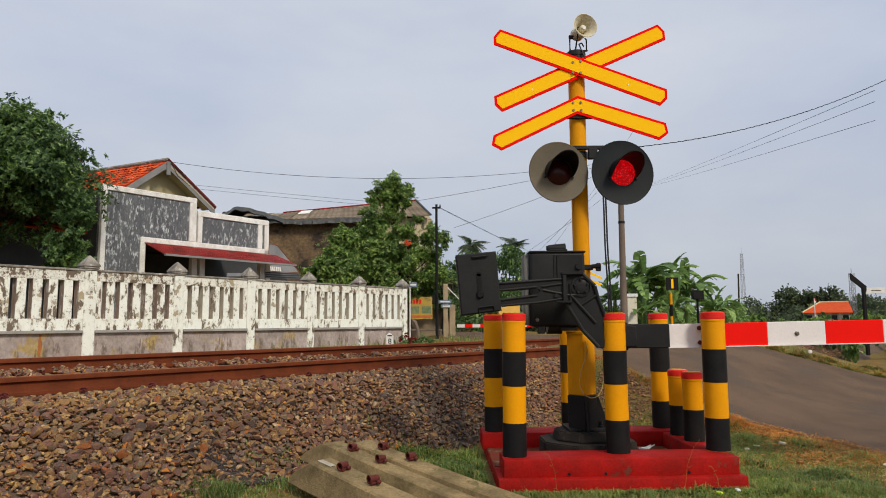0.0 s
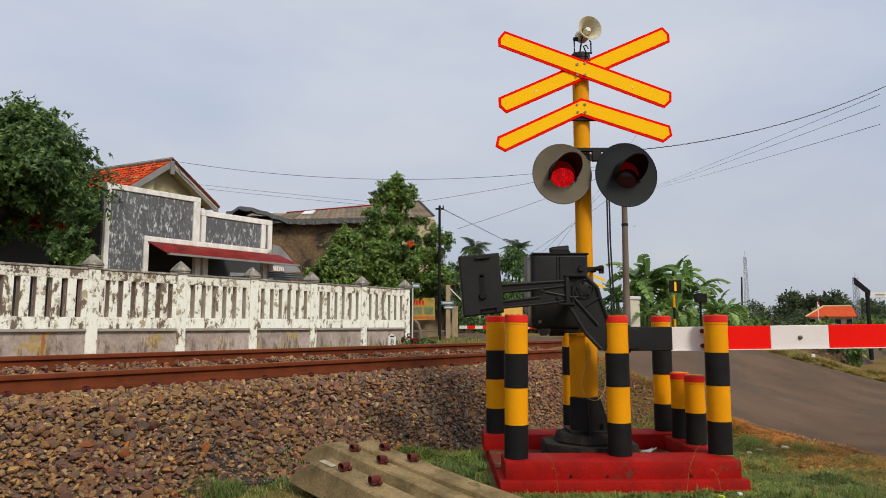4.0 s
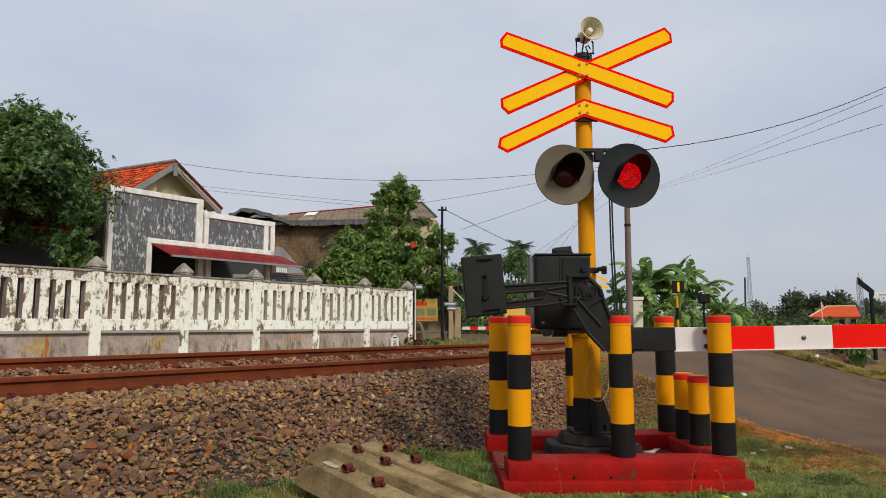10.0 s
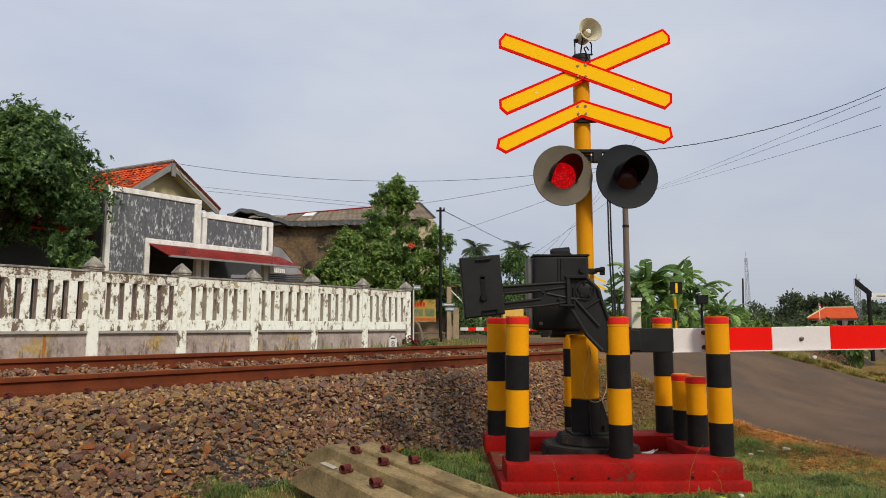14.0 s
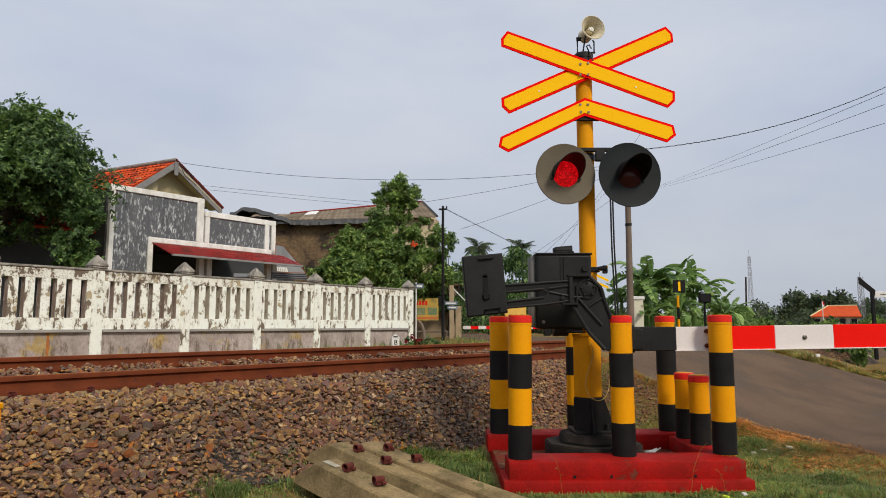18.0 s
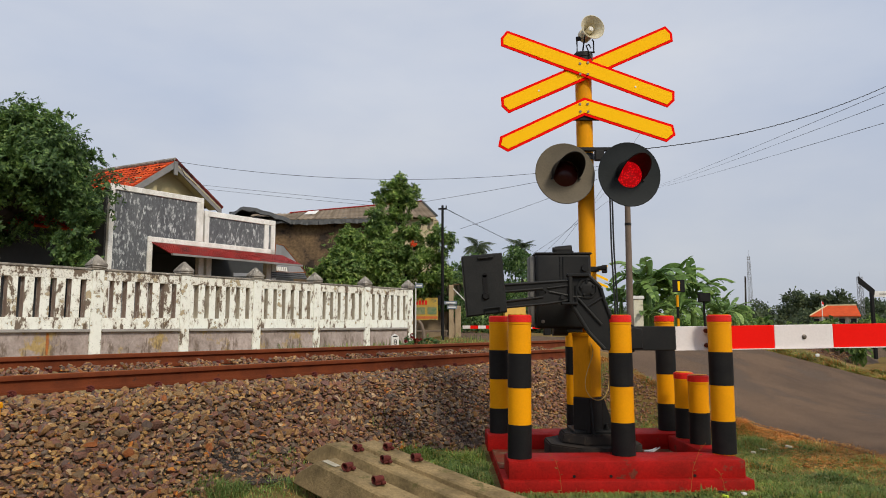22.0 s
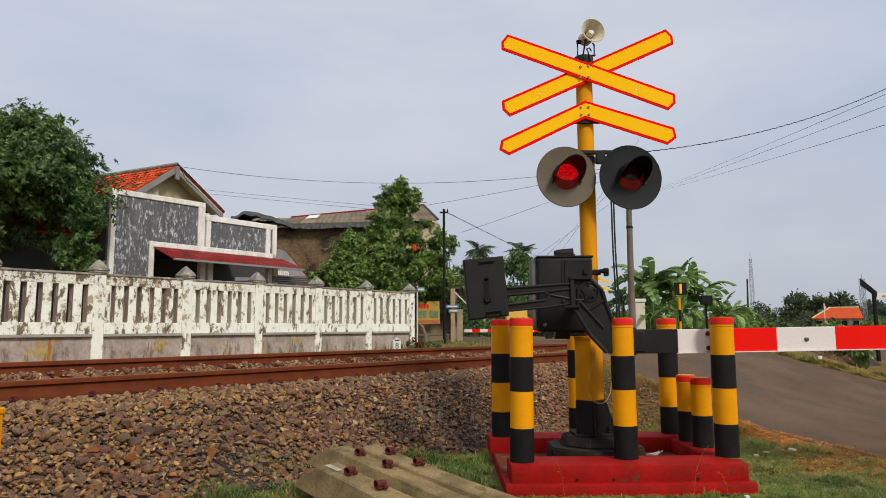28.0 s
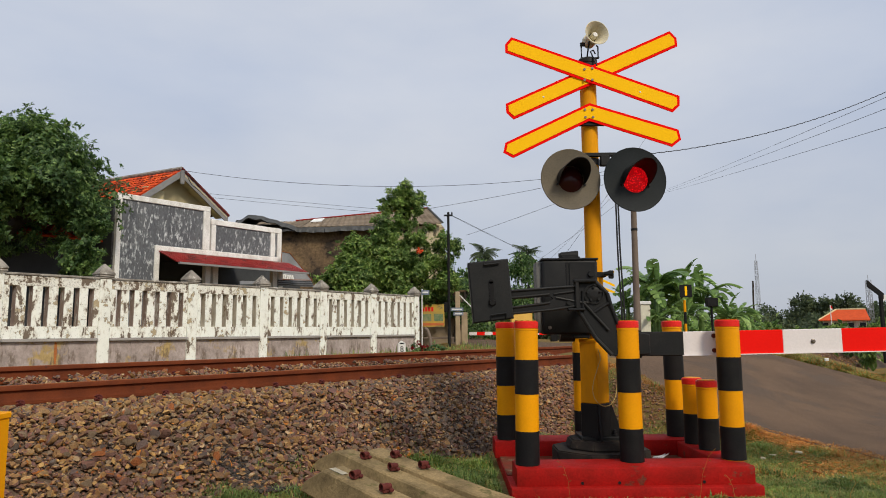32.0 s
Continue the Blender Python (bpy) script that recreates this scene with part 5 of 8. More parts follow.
for k in range(28):
    rod(rd, (-8.4 + k * 0.3, 0, AP + 0.04), (-8.4 + k * 0.3 + 0.31, 0, AP + 0.05), 0.085, 0.075, 8)
part("ridge_tiles", rd, CAP_STONE, GAB, "dull grey ridge tiles")
vg = new_bm()
for k in range(9):
    q0, q1 = k / 9, (k + 1.15) / 9
    rod(vg, (-0.02, 2.42 * q0, AP + 0.06 - 1.42 * q0), (-0.02, 2.42 * q1, AP + 0.03 - 1.42 * q1), 0.075, 0.085, 7)
part("verge_tiles", vg, TILES_DARK, GAB, "dull red verge tiles")
for y1, z1, w in ((-3.65, AP - 2.70, 0.26), (2.42, AP - 1.46, 0.26)):
    bm = new_bm()
    plate(bm, [(0, AP - 0.02), (y1, z1), (y1, z1 - w), (0, AP - 0.02 - w)], 0.0, 0.05)
    part("barge_board", bm, GREY_BOARD, GAB, "weathered grey barge board", Matrix.Rotation(radians(90), 4, "Z") @ pose(0, -0.02, 0))
part("king_post", box(new_bm(), (0.06, 0, AP - 0.30), (0.07, 0.16, 0.52), bev=0.01), GREY_BOARD, GAB)
part("soffit", plate(new_bm(), [(0, AP - 0.10), (2.35, AP - 1.46), (2.35, AP - 1.50), (0, AP - 0.14)], -0.03, 0.6), CREAM_WALL, GAB, "", Matrix.Rotation(radians(90), 4, "Z"))

# ---- the long shed ----
SHED = thing("long_shed", (-5.0, 33.0, 0.78), "sooty brown shed with a patched tin roof", "shed", turn=-1.5)
part("front_wall", plate(new_bm(), [(-6.3, 0), (2.45, 0), (2.45, 5.80), (-5.4, 5.66), (-6.3, 5.60)], 0.0, 0.3), BROWN_WALL, SHED)
part("cream_wall", plate(new_bm(), [(2.452, 0), (4.55, 0), (4.55, 5.84), (2.452, 5.80)], 0.0, 0.3), STAINED_CREAM, SHED, "stained cream end of the front wall")
part("back_wall", plate(new_bm(), [(-6.3, 0), (3.9, 0), (3.9, 7.05), (-0.5, 6.75), (-6.3, 6.3)], 3.42, 3.6), BROWN_WALL, SHED)
ew = new_bm()
lo = [(4.80, 0.30, 0.0), (3.90, 3.4, 0.0), (3.90, 3.4, 7.2), (4.80, 0.30, 5.75)]
va, vb = [ew.verts.new(q) for q in lo], [ew.verts.new((q[0] - 0.25, q[1], q[2])) for q in lo]
ew.faces.new(va)
ew.faces.new(vb[::-1])
for k in range(4):
    ew.faces.new((va[k], vb[k], vb[(k + 1) % 4], va[(k + 1) % 4]))
part("end_wall", ew, STAINED_CREAM, SHED, "stained cream end wall")
part("rake_edge", rod(new_bm(), (4.74, -0.37, 5.93), (3.80, 3.4, 7.36), 0.05, seg=6), TARP, SHED, "dark edge of the roof")
bays = 12


def ridge_z(x):
    return 6.68 + 0.63 * min(1.0, max(0.0, (x + 3.6) / 7.4))


for k in range(bays):
    x0 = -5.6 + k * 0.78
    bm = new_bm()
    nn_ = 7
    rows = []
    for i in range(nn_ + 1):
        xx = x0 + 0.80 * i / nn_
        dz = 0.03 * (i % 2)
        xe = xx + 0.10 * (xx + 5.6)
        rows.append([bm.verts.new((xe, -0.35, 5.74 + dz + 0.014 * (xe + 5.6))), bm.verts.new((xx, 3.4, ridge_z(xx) + dz)), bm.verts.new((xx, 3.4, ridge_z(xx) + dz - 0.03)), bm.verts.new((xe, -0.35, 5.71 + dz + 0.014 * (xe + 5.6)))])
    for a, b in zip(rows, rows[1:]):
        for q in range(4):
            bm.faces.new((a[q], b[q], b[(q + 1) % 4], a[(q + 1) % 4]))
    part("roof_sheet", bm, TIN, SHED, "rusted tin sheet", angle=20)
    if k in (1, 4):
        q0_, q1_ = (0.50, 0.92) if k == 4 else (0.75, 1.0)
        ps = new_bm()
        cs = []
        for xa in (x0 + 0.12, x0 + 0.70):
            xe = xa + 0.10 * (xa + 5.6)
            e_, r_ = Vector((xe, -0.35, 5.74 + 0.014 * (xe + 5.6))), Vector((xa, 3.4, ridge_z(xa)))
            cs += [e_.lerp(r_, q0_), e_.lerp(r_, q1_)]
        lo_, hi_ = [ps.verts.new(cs[i] + Vector((0, 0, 0.045))) for i in (0, 2, 3, 1)], [ps.verts.new(cs[i] + Vector((0, 0, 0.06))) for i in (0, 2, 3, 1)]
        ps.faces.new(lo_[::-1])
        ps.faces.new(hi_)
        for i in range(4):
            ps.faces.new((lo_[i], lo_[(i + 1) % 4], hi_[(i + 1) % 4], hi_[i]))
        part("pale_sheet", ps, WHITE_TRIM, SHED, "newer pale sheet patched into the roof", angle=20)
part("red_ridge", tube(new_bm(), [(x_, 3.36, ridge_z(x_) + 0.03) for x_ in (-3.4, -1.6, 0.2, 2.0, 3.0, 3.8)], 0.045, 6), AWNING, SHED, "dull red ridge sheet")
tp = new_bm()
rows = []
for i in range(90):
    x = -5.9 + 8.3 * i / 89
    fold = noise.noise(Vector((x * 2.6, 0.0, 3.0))) * 0.15 + noise.noise(Vector((x * 7.0, 0.0, 5.0))) * 0.11
    sag = 0.05 * math.sin(x * 1.1) + 0.10 * noise.noise(Vector((x * 1.7, 4.0, 0.0)))
    rows.append([tp.verts.new((x, -0.47 + fold, 5.55 + sag)), tp.verts.new((x, -0.42 + 0.6 * fold, 5.70 + 0.5 * sag)), tp.verts.new((x, -0.30, 5.85 + 0.02 * x + 0.3 * fold)), tp.verts.new((x, 0.9, 6.07 + 0.02 * x + 0.5 * fold)), tp.verts.new((x, 0.9, 6.04 + 0.02 * x + 0.5 * fold)), tp.verts.new((x, -0.45 + fold, 5.55 + sag))])
for a, b in zip(rows, rows[1:]):
    for q in range(6):
        tp.faces.new((a[q], b[q], b[(q + 1) % 6], a[(q + 1) % 6]))
part("tarpaulin", tp, TARP, SHED, "dark tarpaulin hung along the eave")
part("roof_tank", rod(new_bm(), (-5.62, 1.0, 5.7), (-5.62, 1.0, 6.36), 0.30, 0.27, 14), TARP, SHED, "dark tank on the roof")
hp = new_bm()
rows = []
for x, zr_ in ((-5.55, 6.00), (-5.3, 6.16), (-5.1, 6.24), (-4.9, 6.40), (-4.75, 6.44), (-4.4, 6.40), (-4.1, 6.36), (-3.8, 6.24), (-3.4, 6.16), (-3.1, 6.02), (-2.8, 5.96), (-2.4, 5.80)):
    w_ = 0.04 * math.sin(x * 9)
    rows.append([hp.verts.new(q) for q in ((x, -0.55, zr_ - 0.22 + w_), (x, -0.3, zr_), (x, 1.6, zr_ + 0.05), (x, 1.6, zr_ - 0.05), (x, -0.27, zr_ - 0.06), (x, -0.50, zr_ - 0.26 + w_))])
for a_, b2_ in zip(rows, rows[1:]):
    for q in range(6):
        hp.faces.new((a_[q], b2_[q], b2_[(q + 1) % 6], a_[(q + 1) % 6]))
hp.faces.new(rows[0])
hp.faces.new(rows[-1][::-1])
part("tarpaulin_hump", hp, TARP, SHED, "dark tarpaulin over a raised roof end")

# lean-to of tin beside the shop
LEAN_A = [(9.01, 4.39), (9.38, 4.36), (10.47, 3.42), (8.96, 3.36)]
LEAN_B = [(8.23, 3.28), (9.72, 3.32), (9.87, 3.1), (8.24, 3.06)]
LEAN_C = [(8.95, 3.56), (9.55, 3.6), (9.62, 3.44), (9.0, 3.4)]
LEAN_D = [(5.92, 3.05), (6.69, 3.08), (6.75, 3.0), (5.92, 2.94)]
SHEET_GREY = surface("dull_grey_sheet", (0.31, 0.32, 0.34), (0.19, 0.195, 0.205), 1.6, 0.8, 0.6, bump=0.1, streak=0.4)
EDGE_RUST = surface("orange_rusted_edge", (0.32, 0.12, 0.045), (0.20, 0.07, 0.03), 5, 0.8, 0.9, bump=0.2)
lean = thing("lean_to", (*(FENCE_M @ Vector((9.6, 5.6, 0)))[:2], 0.78), "tin-roofed lean-to with loose sheets beside the shop", "lean-to", turn=FENCE_TURN)
part("back_wall", box(new_bm(), (0.6, 2.2, 1.3), (3.2, 0.15, 2.6)), DARK_WALL, lean)


def sheet_on(name, pts, d, mat, label):
    """A leaning sheet, its corners given along the wall, in height, at the distance d behind the wall."""
    bm = new_bm()
    plate(bm, [(x - 9.6, z - 0.78) for x, z in pts], d - 5.6, d - 5.57)
    return part(name, bm, mat, lean, label, angle=20)


sheet_on("leaning_sheet", LEAN_A, 5.48, SHEET_GREY, "grey roofing sheet sloping down")
for (xa, za), (xb, zb), r_ in zip(LEAN_A, LEAN_A[1:] + LEAN_A[:1], (0.014, 0.018, 0.014, 0.014)):
    part("sheet_edge", rod(new_bm(), (xa - 9.6, -0.13, za - 0.78), (xb - 9.6, -0.13, zb - 0.78), r_, seg=6), EDGE_RUST, lean, "rusted edge")
for k in range(7):
    x0_ = LEAN_C[0][0] + k * (LEAN_C[1][0] - LEAN_C[0][0]) / 7
    z1_, z0_ = LEAN_C[0][1], LEAN_C[3][1]
    sheet_on("pale_slat", [(x0_, z1_), (x0_ + 0.06, z1_), (x0_ + 0.10, z0_), (x0_ + 0.03, z0_)], 5.44, WHITE_TRIM, "pale slat")
sheet_on("low_sheet", LEAN_B, 4.68, SHEET_GREY, "low grey roof sheet")
sheet_on("low_sheet", LEAN_D, 3.60, SHEET_GREY, "low grey roof sheet")
for k in range(3):
    (xa, za), (xb, zb) = [tuple(p * (1 - q) + r_ * q for p, r_ in zip(c_, d_)) for c_, d_, q in ((LEAN_B[0], LEAN_B[3], 0.15 + 0.32 * k), (LEAN_B[1], LEAN_B[2], 0.15 + 0.32 * k))]
    part("sheet_edge", rod(new_bm(), (xa - 9.6, -0.95, za - 0.78), (xb - 9.6, -0.95, zb - 0.78), 0.012, seg=6), DARK_WALL, lean, "dark seam of the sheets")
for x in (-0.9, 1.7):
    part("prop", rod(new_bm(), (x, -0.4, 0), (x, -0.4, 2.2), 0.05, seg=8), POLE_GREY, lean)


# ---- trees and plants ----
def leaf_cloud(rng, centres, radii, count, size, flat=0.6, spread=0.55):
    """Leaves in clusters on and inside uneven lobes: folded diamond blades, each its own island."""
    centres, radii = np.array(centres, float), np.array(radii, float)
    per = np.maximum(1, (count * radii ** 2 / (radii ** 2).sum()).astype(int))
    P, N = [], []
    for c, r, k in zip(centres, radii, per):
        clusters = max(5, int(k / 34))
        d = rng.normal(size=(clusters, 3))
        d /= np.linalg.norm(d, axis=1)[:, None]
        rad = r * rng.uniform(0.55, 1.08, clusters) ** 0.7
        cc = c + d * rad[:, None] * np.array([1, 1, 0.88])
        idx = rng.integers(0, clusters, k)
        P.append(cc[idx] + rng.normal(size=(k, 3)) * r * spread * 0.30)
        N.append(d[idx])
    P, N = np.concatenate(P), np.concatenate(N)
    m = len(P)
    u = N * 0.8 + rng.normal(size=(m, 3)) * 0.7 + np.array([0, 0, -0.35])
    u /= np.linalg.norm(u, axis=1)[:, None]
    w = np.cross(u, rng.normal(size=(m, 3)) + np.array([0, 0, 1.2]))
    w /= np.linalg.norm(w, axis=1)[:, None]
    h = np.cross(w, u)
    ln = size * rng.uniform(0.6, 1.35, m)[:, None]
    wd = ln * flat * 0.5
    V = np.stack([P, P + u * ln * 0.5 + w * wd + h * ln * 0.08, P + u * ln - h * ln * 0.12, P + u * ln * 0.5 - w * wd + h * ln * 0.08], 1).reshape(-1, 3)
    i = np.arange(m) * 4
    F = np.concatenate([np.stack([i, i + 1, i + 2], 1), np.stack([i, i + 2, i + 3], 1)])
    return V, F


def tree(name, base, lobes, count, size, mat, label, trunk_r=0.16, trunk_top=1.6, seed=1, flat=0.6, category="tree", group="", pad=0.16, root=0.0):
    """A tapered trunk, limbs to every lobe, and a crown of leaf clusters. Lobes: x, y, z, radius from the base."""
    rng = np.random.default_rng(seed)
    t = thing(name, base, label, category, group)
    bm = new_bm()
    fork = Vector((0.1, 0, trunk_top))
    tube(bm, [(root, 0, -0.1), (root * 0.8 + 0.03, 0.02, trunk_top * 0.4), (root * 0.35 + 0.07, 0.0, trunk_top * 0.75), fork], [trunk_r * 1.25, trunk_r, trunk_r * 0.85, trunk_r * 0.75], 9)
    part("trunk", bm, BARK, t)
    for x, y, z, r in lobes:
        if z < trunk_top + 0.5:
            continue
        end = Vector((x, y, z))
        mid = fork.lerp(end, 0.5) + Vector((0, 0, -0.12 * r))
        part("limb", tube(new_bm(), [fork - Vector((0, 0, 0.05)), mid, end], [trunk_r * 0.36, trunk_r * 0.22, trunk_r * 0.08], 6), BARK, t)
    V, F = whorl_cloud(rng, lobes, count // 9, 9, size, flat, pad=pad)
    crown = bulk("crown", V, F, mat, t)
    return t


def whorl_cloud(rng, lobes, tips, per, size, flat=0.45, droop=0.35, pad=0.16):
    """Boughs in flat pads, every twig ending in a whorl of leaves: folded blades, each its own island."""
    r2 = np.array([q[3] ** 2 for q in lobes])
    P, A = [], []
    for (x, y, z, r), share in zip(lobes, r2 / r2.sum()):
        k = max(8, int(tips * share))
        nb = max(4, k // 14)
        d = rng.normal(size=(nb, 3))
        d /= np.linalg.norm(d, axis=1)[:, None]
        c = np.array([x, y, z]) + d * (r * rng.uniform(0.5, 1.0, nb))[:, None] * np.array([1, 1, 0.85])
        i = rng.integers(0, nb, k)
        P.append(c[i] + rng.normal(size=(k, 3)) * np.array([0.25, 0.25, pad]) * r)
        A.append(d[i] * 0.8 + rng.normal(size=(k, 3)) * 0.35 + np.array([0, 0, 0.45]))
    P, A = np.repeat(np.concatenate(P), per, 0), np.concatenate(A)
    A = np.repeat(A / np.linalg.norm(A, axis=1)[:, None], per, 0)
    m = len(P)
    ring = np.cross(A, rng.normal(size=(m, 3)))
    ring /= np.linalg.norm(ring, axis=1)[:, None]
    u = A * rng.uniform(0.1, 0.9, m)[:, None] + ring + np.array([0, 0, -1.0]) * rng.uniform(0.2, 1.0, m)[:, None] * droop
    u /= np.linalg.norm(u, axis=1)[:, None]
    w = np.cross(u, A + rng.normal(size=(m, 3)) * 0.15)
    w /= np.linalg.norm(w, axis=1)[:, None]
    h = np.cross(w, u)
    ln = size * rng.uniform(0.6, 1.3, m)[:, None]
    wd = ln * flat * 0.5
    P = P + rng.normal(size=(m, 3)) * size * 0.15
    V = np.stack([P, P + u * ln * 0.5 + w * wd + h * ln * 0.07, P + u * ln - h * ln * 0.10, P + u * ln * 0.5 - w * wd + h * ln * 0.07], 1).reshape(-1, 3)
    i = np.arange(m) * 4
    return V, np.concatenate([np.stack([i, i + 1, i + 2], 1), np.stack([i, i + 2, i + 3], 1)])


def ball_of_lobes(rng, w, d, h, z, n, r0, r1):
    out = []
    for k in range(n):
        a, e = rng.uniform(0, 2 * math.pi), rng.uniform(-0.9, 1.0)
        q = math.sqrt(max(0.05, 1 - e * e)) * rng.uniform(0.45, 0.95)
        out.append((w * q * math.cos(a), d * q * math.sin(a), z + h * e, rng.uniform(r0, r1)))
    return out


def lifted(lobes, floor):
    """Lobes kept clear of the ground: those that hang too low are raised."""
    return [(x, y, max(z, floor + 0.75 * r), r) for x, y, z, r in lobes]


rr = random.Random(11)
tree("broadleaf_tree", (-11.15, 17.2, 0.78), lifted(ball_of_lobes(rr, 1.85, 1.8, 1.3, 4.5, 26, 0.5, 0.9), 3.7)
     + [(0.0, 0.0, 5.45, 0.7), (-0.9, 0, 5.4, 0.8), (0.9, -0.6, 4.6, 0.8), (1.4, 0, 4.0, 0.65), (1.9, -0.3, 3.75, 0.45), (2.15, -0.3, 3.3, 0.40), (2.0, -0.4, 2.8, 0.36), (1.75, -0.4, 2.35, 0.36), (2.3, -0.3, 2.3, 0.30), (1.2, -0.7, 3.75, 0.32), (0.1, -0.9, 3.75, 0.30), (-1.2, 0.3, 5.3, 0.6), (1.5, -0.4, 1.9, 0.28), (-0.1, -0.9, 3.25, 0.34), (0.4, -0.9, 3.1, 0.26), (-0.2, 0.1, 3.05, 0.34), (0.5, 0.2, 3.1, 0.34), (1.1, 0.1, 3.0, 0.30), (-0.1, -0.4, 2.75, 0.16)], 96000, 0.118, LEAF_DARK,
     "dense dark green broadleaf tree behind the wall", 0.2, 3.6, 3, 0.46, pad=0.24, root=-2.9)
rr = random.Random(4)
tree("broadleaf_tree", (-14.4, 17.6, 0.78), lifted(ball_of_lobes(rr, 2.2, 1.8, 1.6, 4.6, 20, 0.6, 1.0), 3.3) + [(2.4, -0.1, 5.9, 0.5), (1.6, -0.2, 5.8, 0.6)], 40000, 0.125, LEAF_DARK, "dense dark green broadleaf tree behind the wall", 0.2, 3.0, 5, 0.46, pad=0.24)
# the clump before the shed
rr = random.Random(6)
tree("garden_tree", (-3.4, 26.5, 0.78), ball_of_lobes(rr, 1.15, 1.0, 1.0, 2.5, 13, 0.4, 0.65) + [(-0.9, -0.2, 2.0, 0.6), (-1.3, -0.2, 2.6, 0.45), (-0.5, -0.4, 3.4, 0.5), (0.3, 0, 4.1, 0.5), (0.8, 0, 4.5, 0.4), (0.7, 0, 5.0, 0.40), (-0.2, -0.3, 4.0, 0.5), (0.9, -0.2, 3.6, 0.5), (1.2, -0.2, 2.8, 0.6), (-1.45, -0.2, 1.9, 0.5), (0.4, -0.5, 3.0, 0.5), (1.5, -0.3, 1.9, 0.6), (1.7, -0.2, 3.6, 0.5), (2.2, -0.1, 3.1, 0.5), (2.0, -0.2, 4.3, 0.4)], 58000, 0.135, LEAF_FRESH, "leafy fresh green garden tree behind the wall", 0.14, 1.4, 7, 0.42, pad=0.2)
rr = random.Random(8)
tree("garden_tree", (-1.75, 27.0, 0.78), ball_of_lobes(rr, 0.9, 0.9, 1.3, 2.6, 8, 0.35, 0.55) + [(-0.5, 0, 4.3, 0.4), (0.75, 0, 4.0, 0.4), (1.0, 0, 3.4, 0.45), (1.3, 0, 2.4, 0.5), (0.9, 0, 4.7, 0.28), (0.1, 0, 3.4, 0.35), (1.5, 0, 3.3, 0.45), (1.6, 0, 4.3, 0.40), (0.3, 0, 2.3, 0.5), (1.7, 0, 2.6, 0.5)], 22000, 0.135, LEAF_FRESH, "slim airy garden tree with gaps in its crown", 0.11, 2.2, 9, 0.42, pad=0.2)
tree("garden_tree", (-1.85, 27.4, 0.78), [(0.0, 0, 6.45, 0.40), (0.42, 0, 6.2, 0.42), (-0.42, 0, 6.15, 0.40), (-0.62, 0, 5.75, 0.36), (0.60, 0, 5.75, 0.40), (0.0, 0, 5.7, 0.5), (0.1, 0, 5.2, 0.40), (-0.2, 0, 4.9, 0.3)], 11000, 0.125, LEAF_FRESH, "tall slim tree topped by a round tuft", 0.08, 4.6, 19, 0.42, pad=0.2)
rr = random.Random(9)
tree("garden_tree", (0.25, 28.0, 0.78), ball_of_lobes(rr, 0.95, 0.8, 1.9, 3.0, 15, 0.3, 0.5), 13000, 0.13, LEAF_DARK, "thin airy garden tree by the pole", 0.1, 1.4, 10, 0.45, pad=0.12)
bl = new_bm()
rq = random.Random(3)
for k in range(34):
    q_ = Vector((rq.gauss(0, 1), rq.gauss(0, 1), rq.gauss(0, 0.6))).normalized()
    rod(bl, q_ * 0.03, q_ * rq.uniform(0.08, 0.16) + Vector((0, 0, rq.uniform(-0.06, 0.02))), 0.006, 0.026, 5)
top("blossom_cluster", bl, BLOSSOM, "orange-red blossom cluster in the garden tree", "blossom", pose(-1.1, 25.75, 4.55))


def frond(bm, length, droop, leaflets, width, rise=0.55):
    """A palm frond along +x: a rib and two rows of hanging leaflets."""
    pts = [Vector((length * t, 0, rise * length * t - droop * length * t * t)) for t in np.linspace(0, 1, 9)]
    tube(bm, pts, [0.018 * (1 - 0.8 * i / 8) for i in range(9)], 4)
    for i in range(leaflets):
        t = 0.12 + 0.88 * i / leaflets
        p = Vector((length * t, 0, rise * length * t - droop * length * t * t))
        ln = width * math.sin(math.pi * min(1, 0.2 + 0.8 * t)) + 0.16
        for sgn in (-1, 1):
            q = p + Vector((ln * 0.75, sgn * ln * 0.55, -ln * 0.75))
            a, b, c = bm.verts.new(p + Vector((-0.012, 0, 0))), bm.verts.new(p + Vector((0.020, 0, 0))), bm.verts.new(q)
            bm.faces.new((a, b, c))


def palm(base, height, seed, scale=1.0):
    rng = random.Random(seed)
    t = thing("coconut_palm", base, "distant coconut palm with drooping fronds", "palm tree", "palms beyond the crossing")
    part("trunk", tube(new_bm(), [(0, 0, 0), (0.15, 0, height * 0.5), (0.1, 0, height)], [0.22, 0.16, 0.13], 8), BARK, t)
    bm = new_bm()
    frond(bm, 1.6 * scale, 0.95, 26, 0.62 * scale)
    me = None
    for k in range(46):
        m = pose(0.1, 0, height, 0, 0, k * 138 + rng.uniform(-9, 9)) @ pose(0, 0, 0, 0, rng.uniform(-58, 62), 0) @ Matrix.Scale(rng.uniform(0.75, 1.1), 4)
        if me is None:
            me = part("frond", bm, LEAF_FAR, t, "", m, 0).data
        else:
            again("frond", me, t, m)
    return t


for x, y, h, sd in ((2.95, 58, 6.9, 1), (6.45, 56, 6.5, 2), (7.0, 66, 6.4, 3), (9.4, 70, 6.6, 4), (11.0, 75, 6.2, 5), (4.4, 70, 6.0, 6)):
    palm((x, y, 0.8), h + 0.35, sd, 0.86)


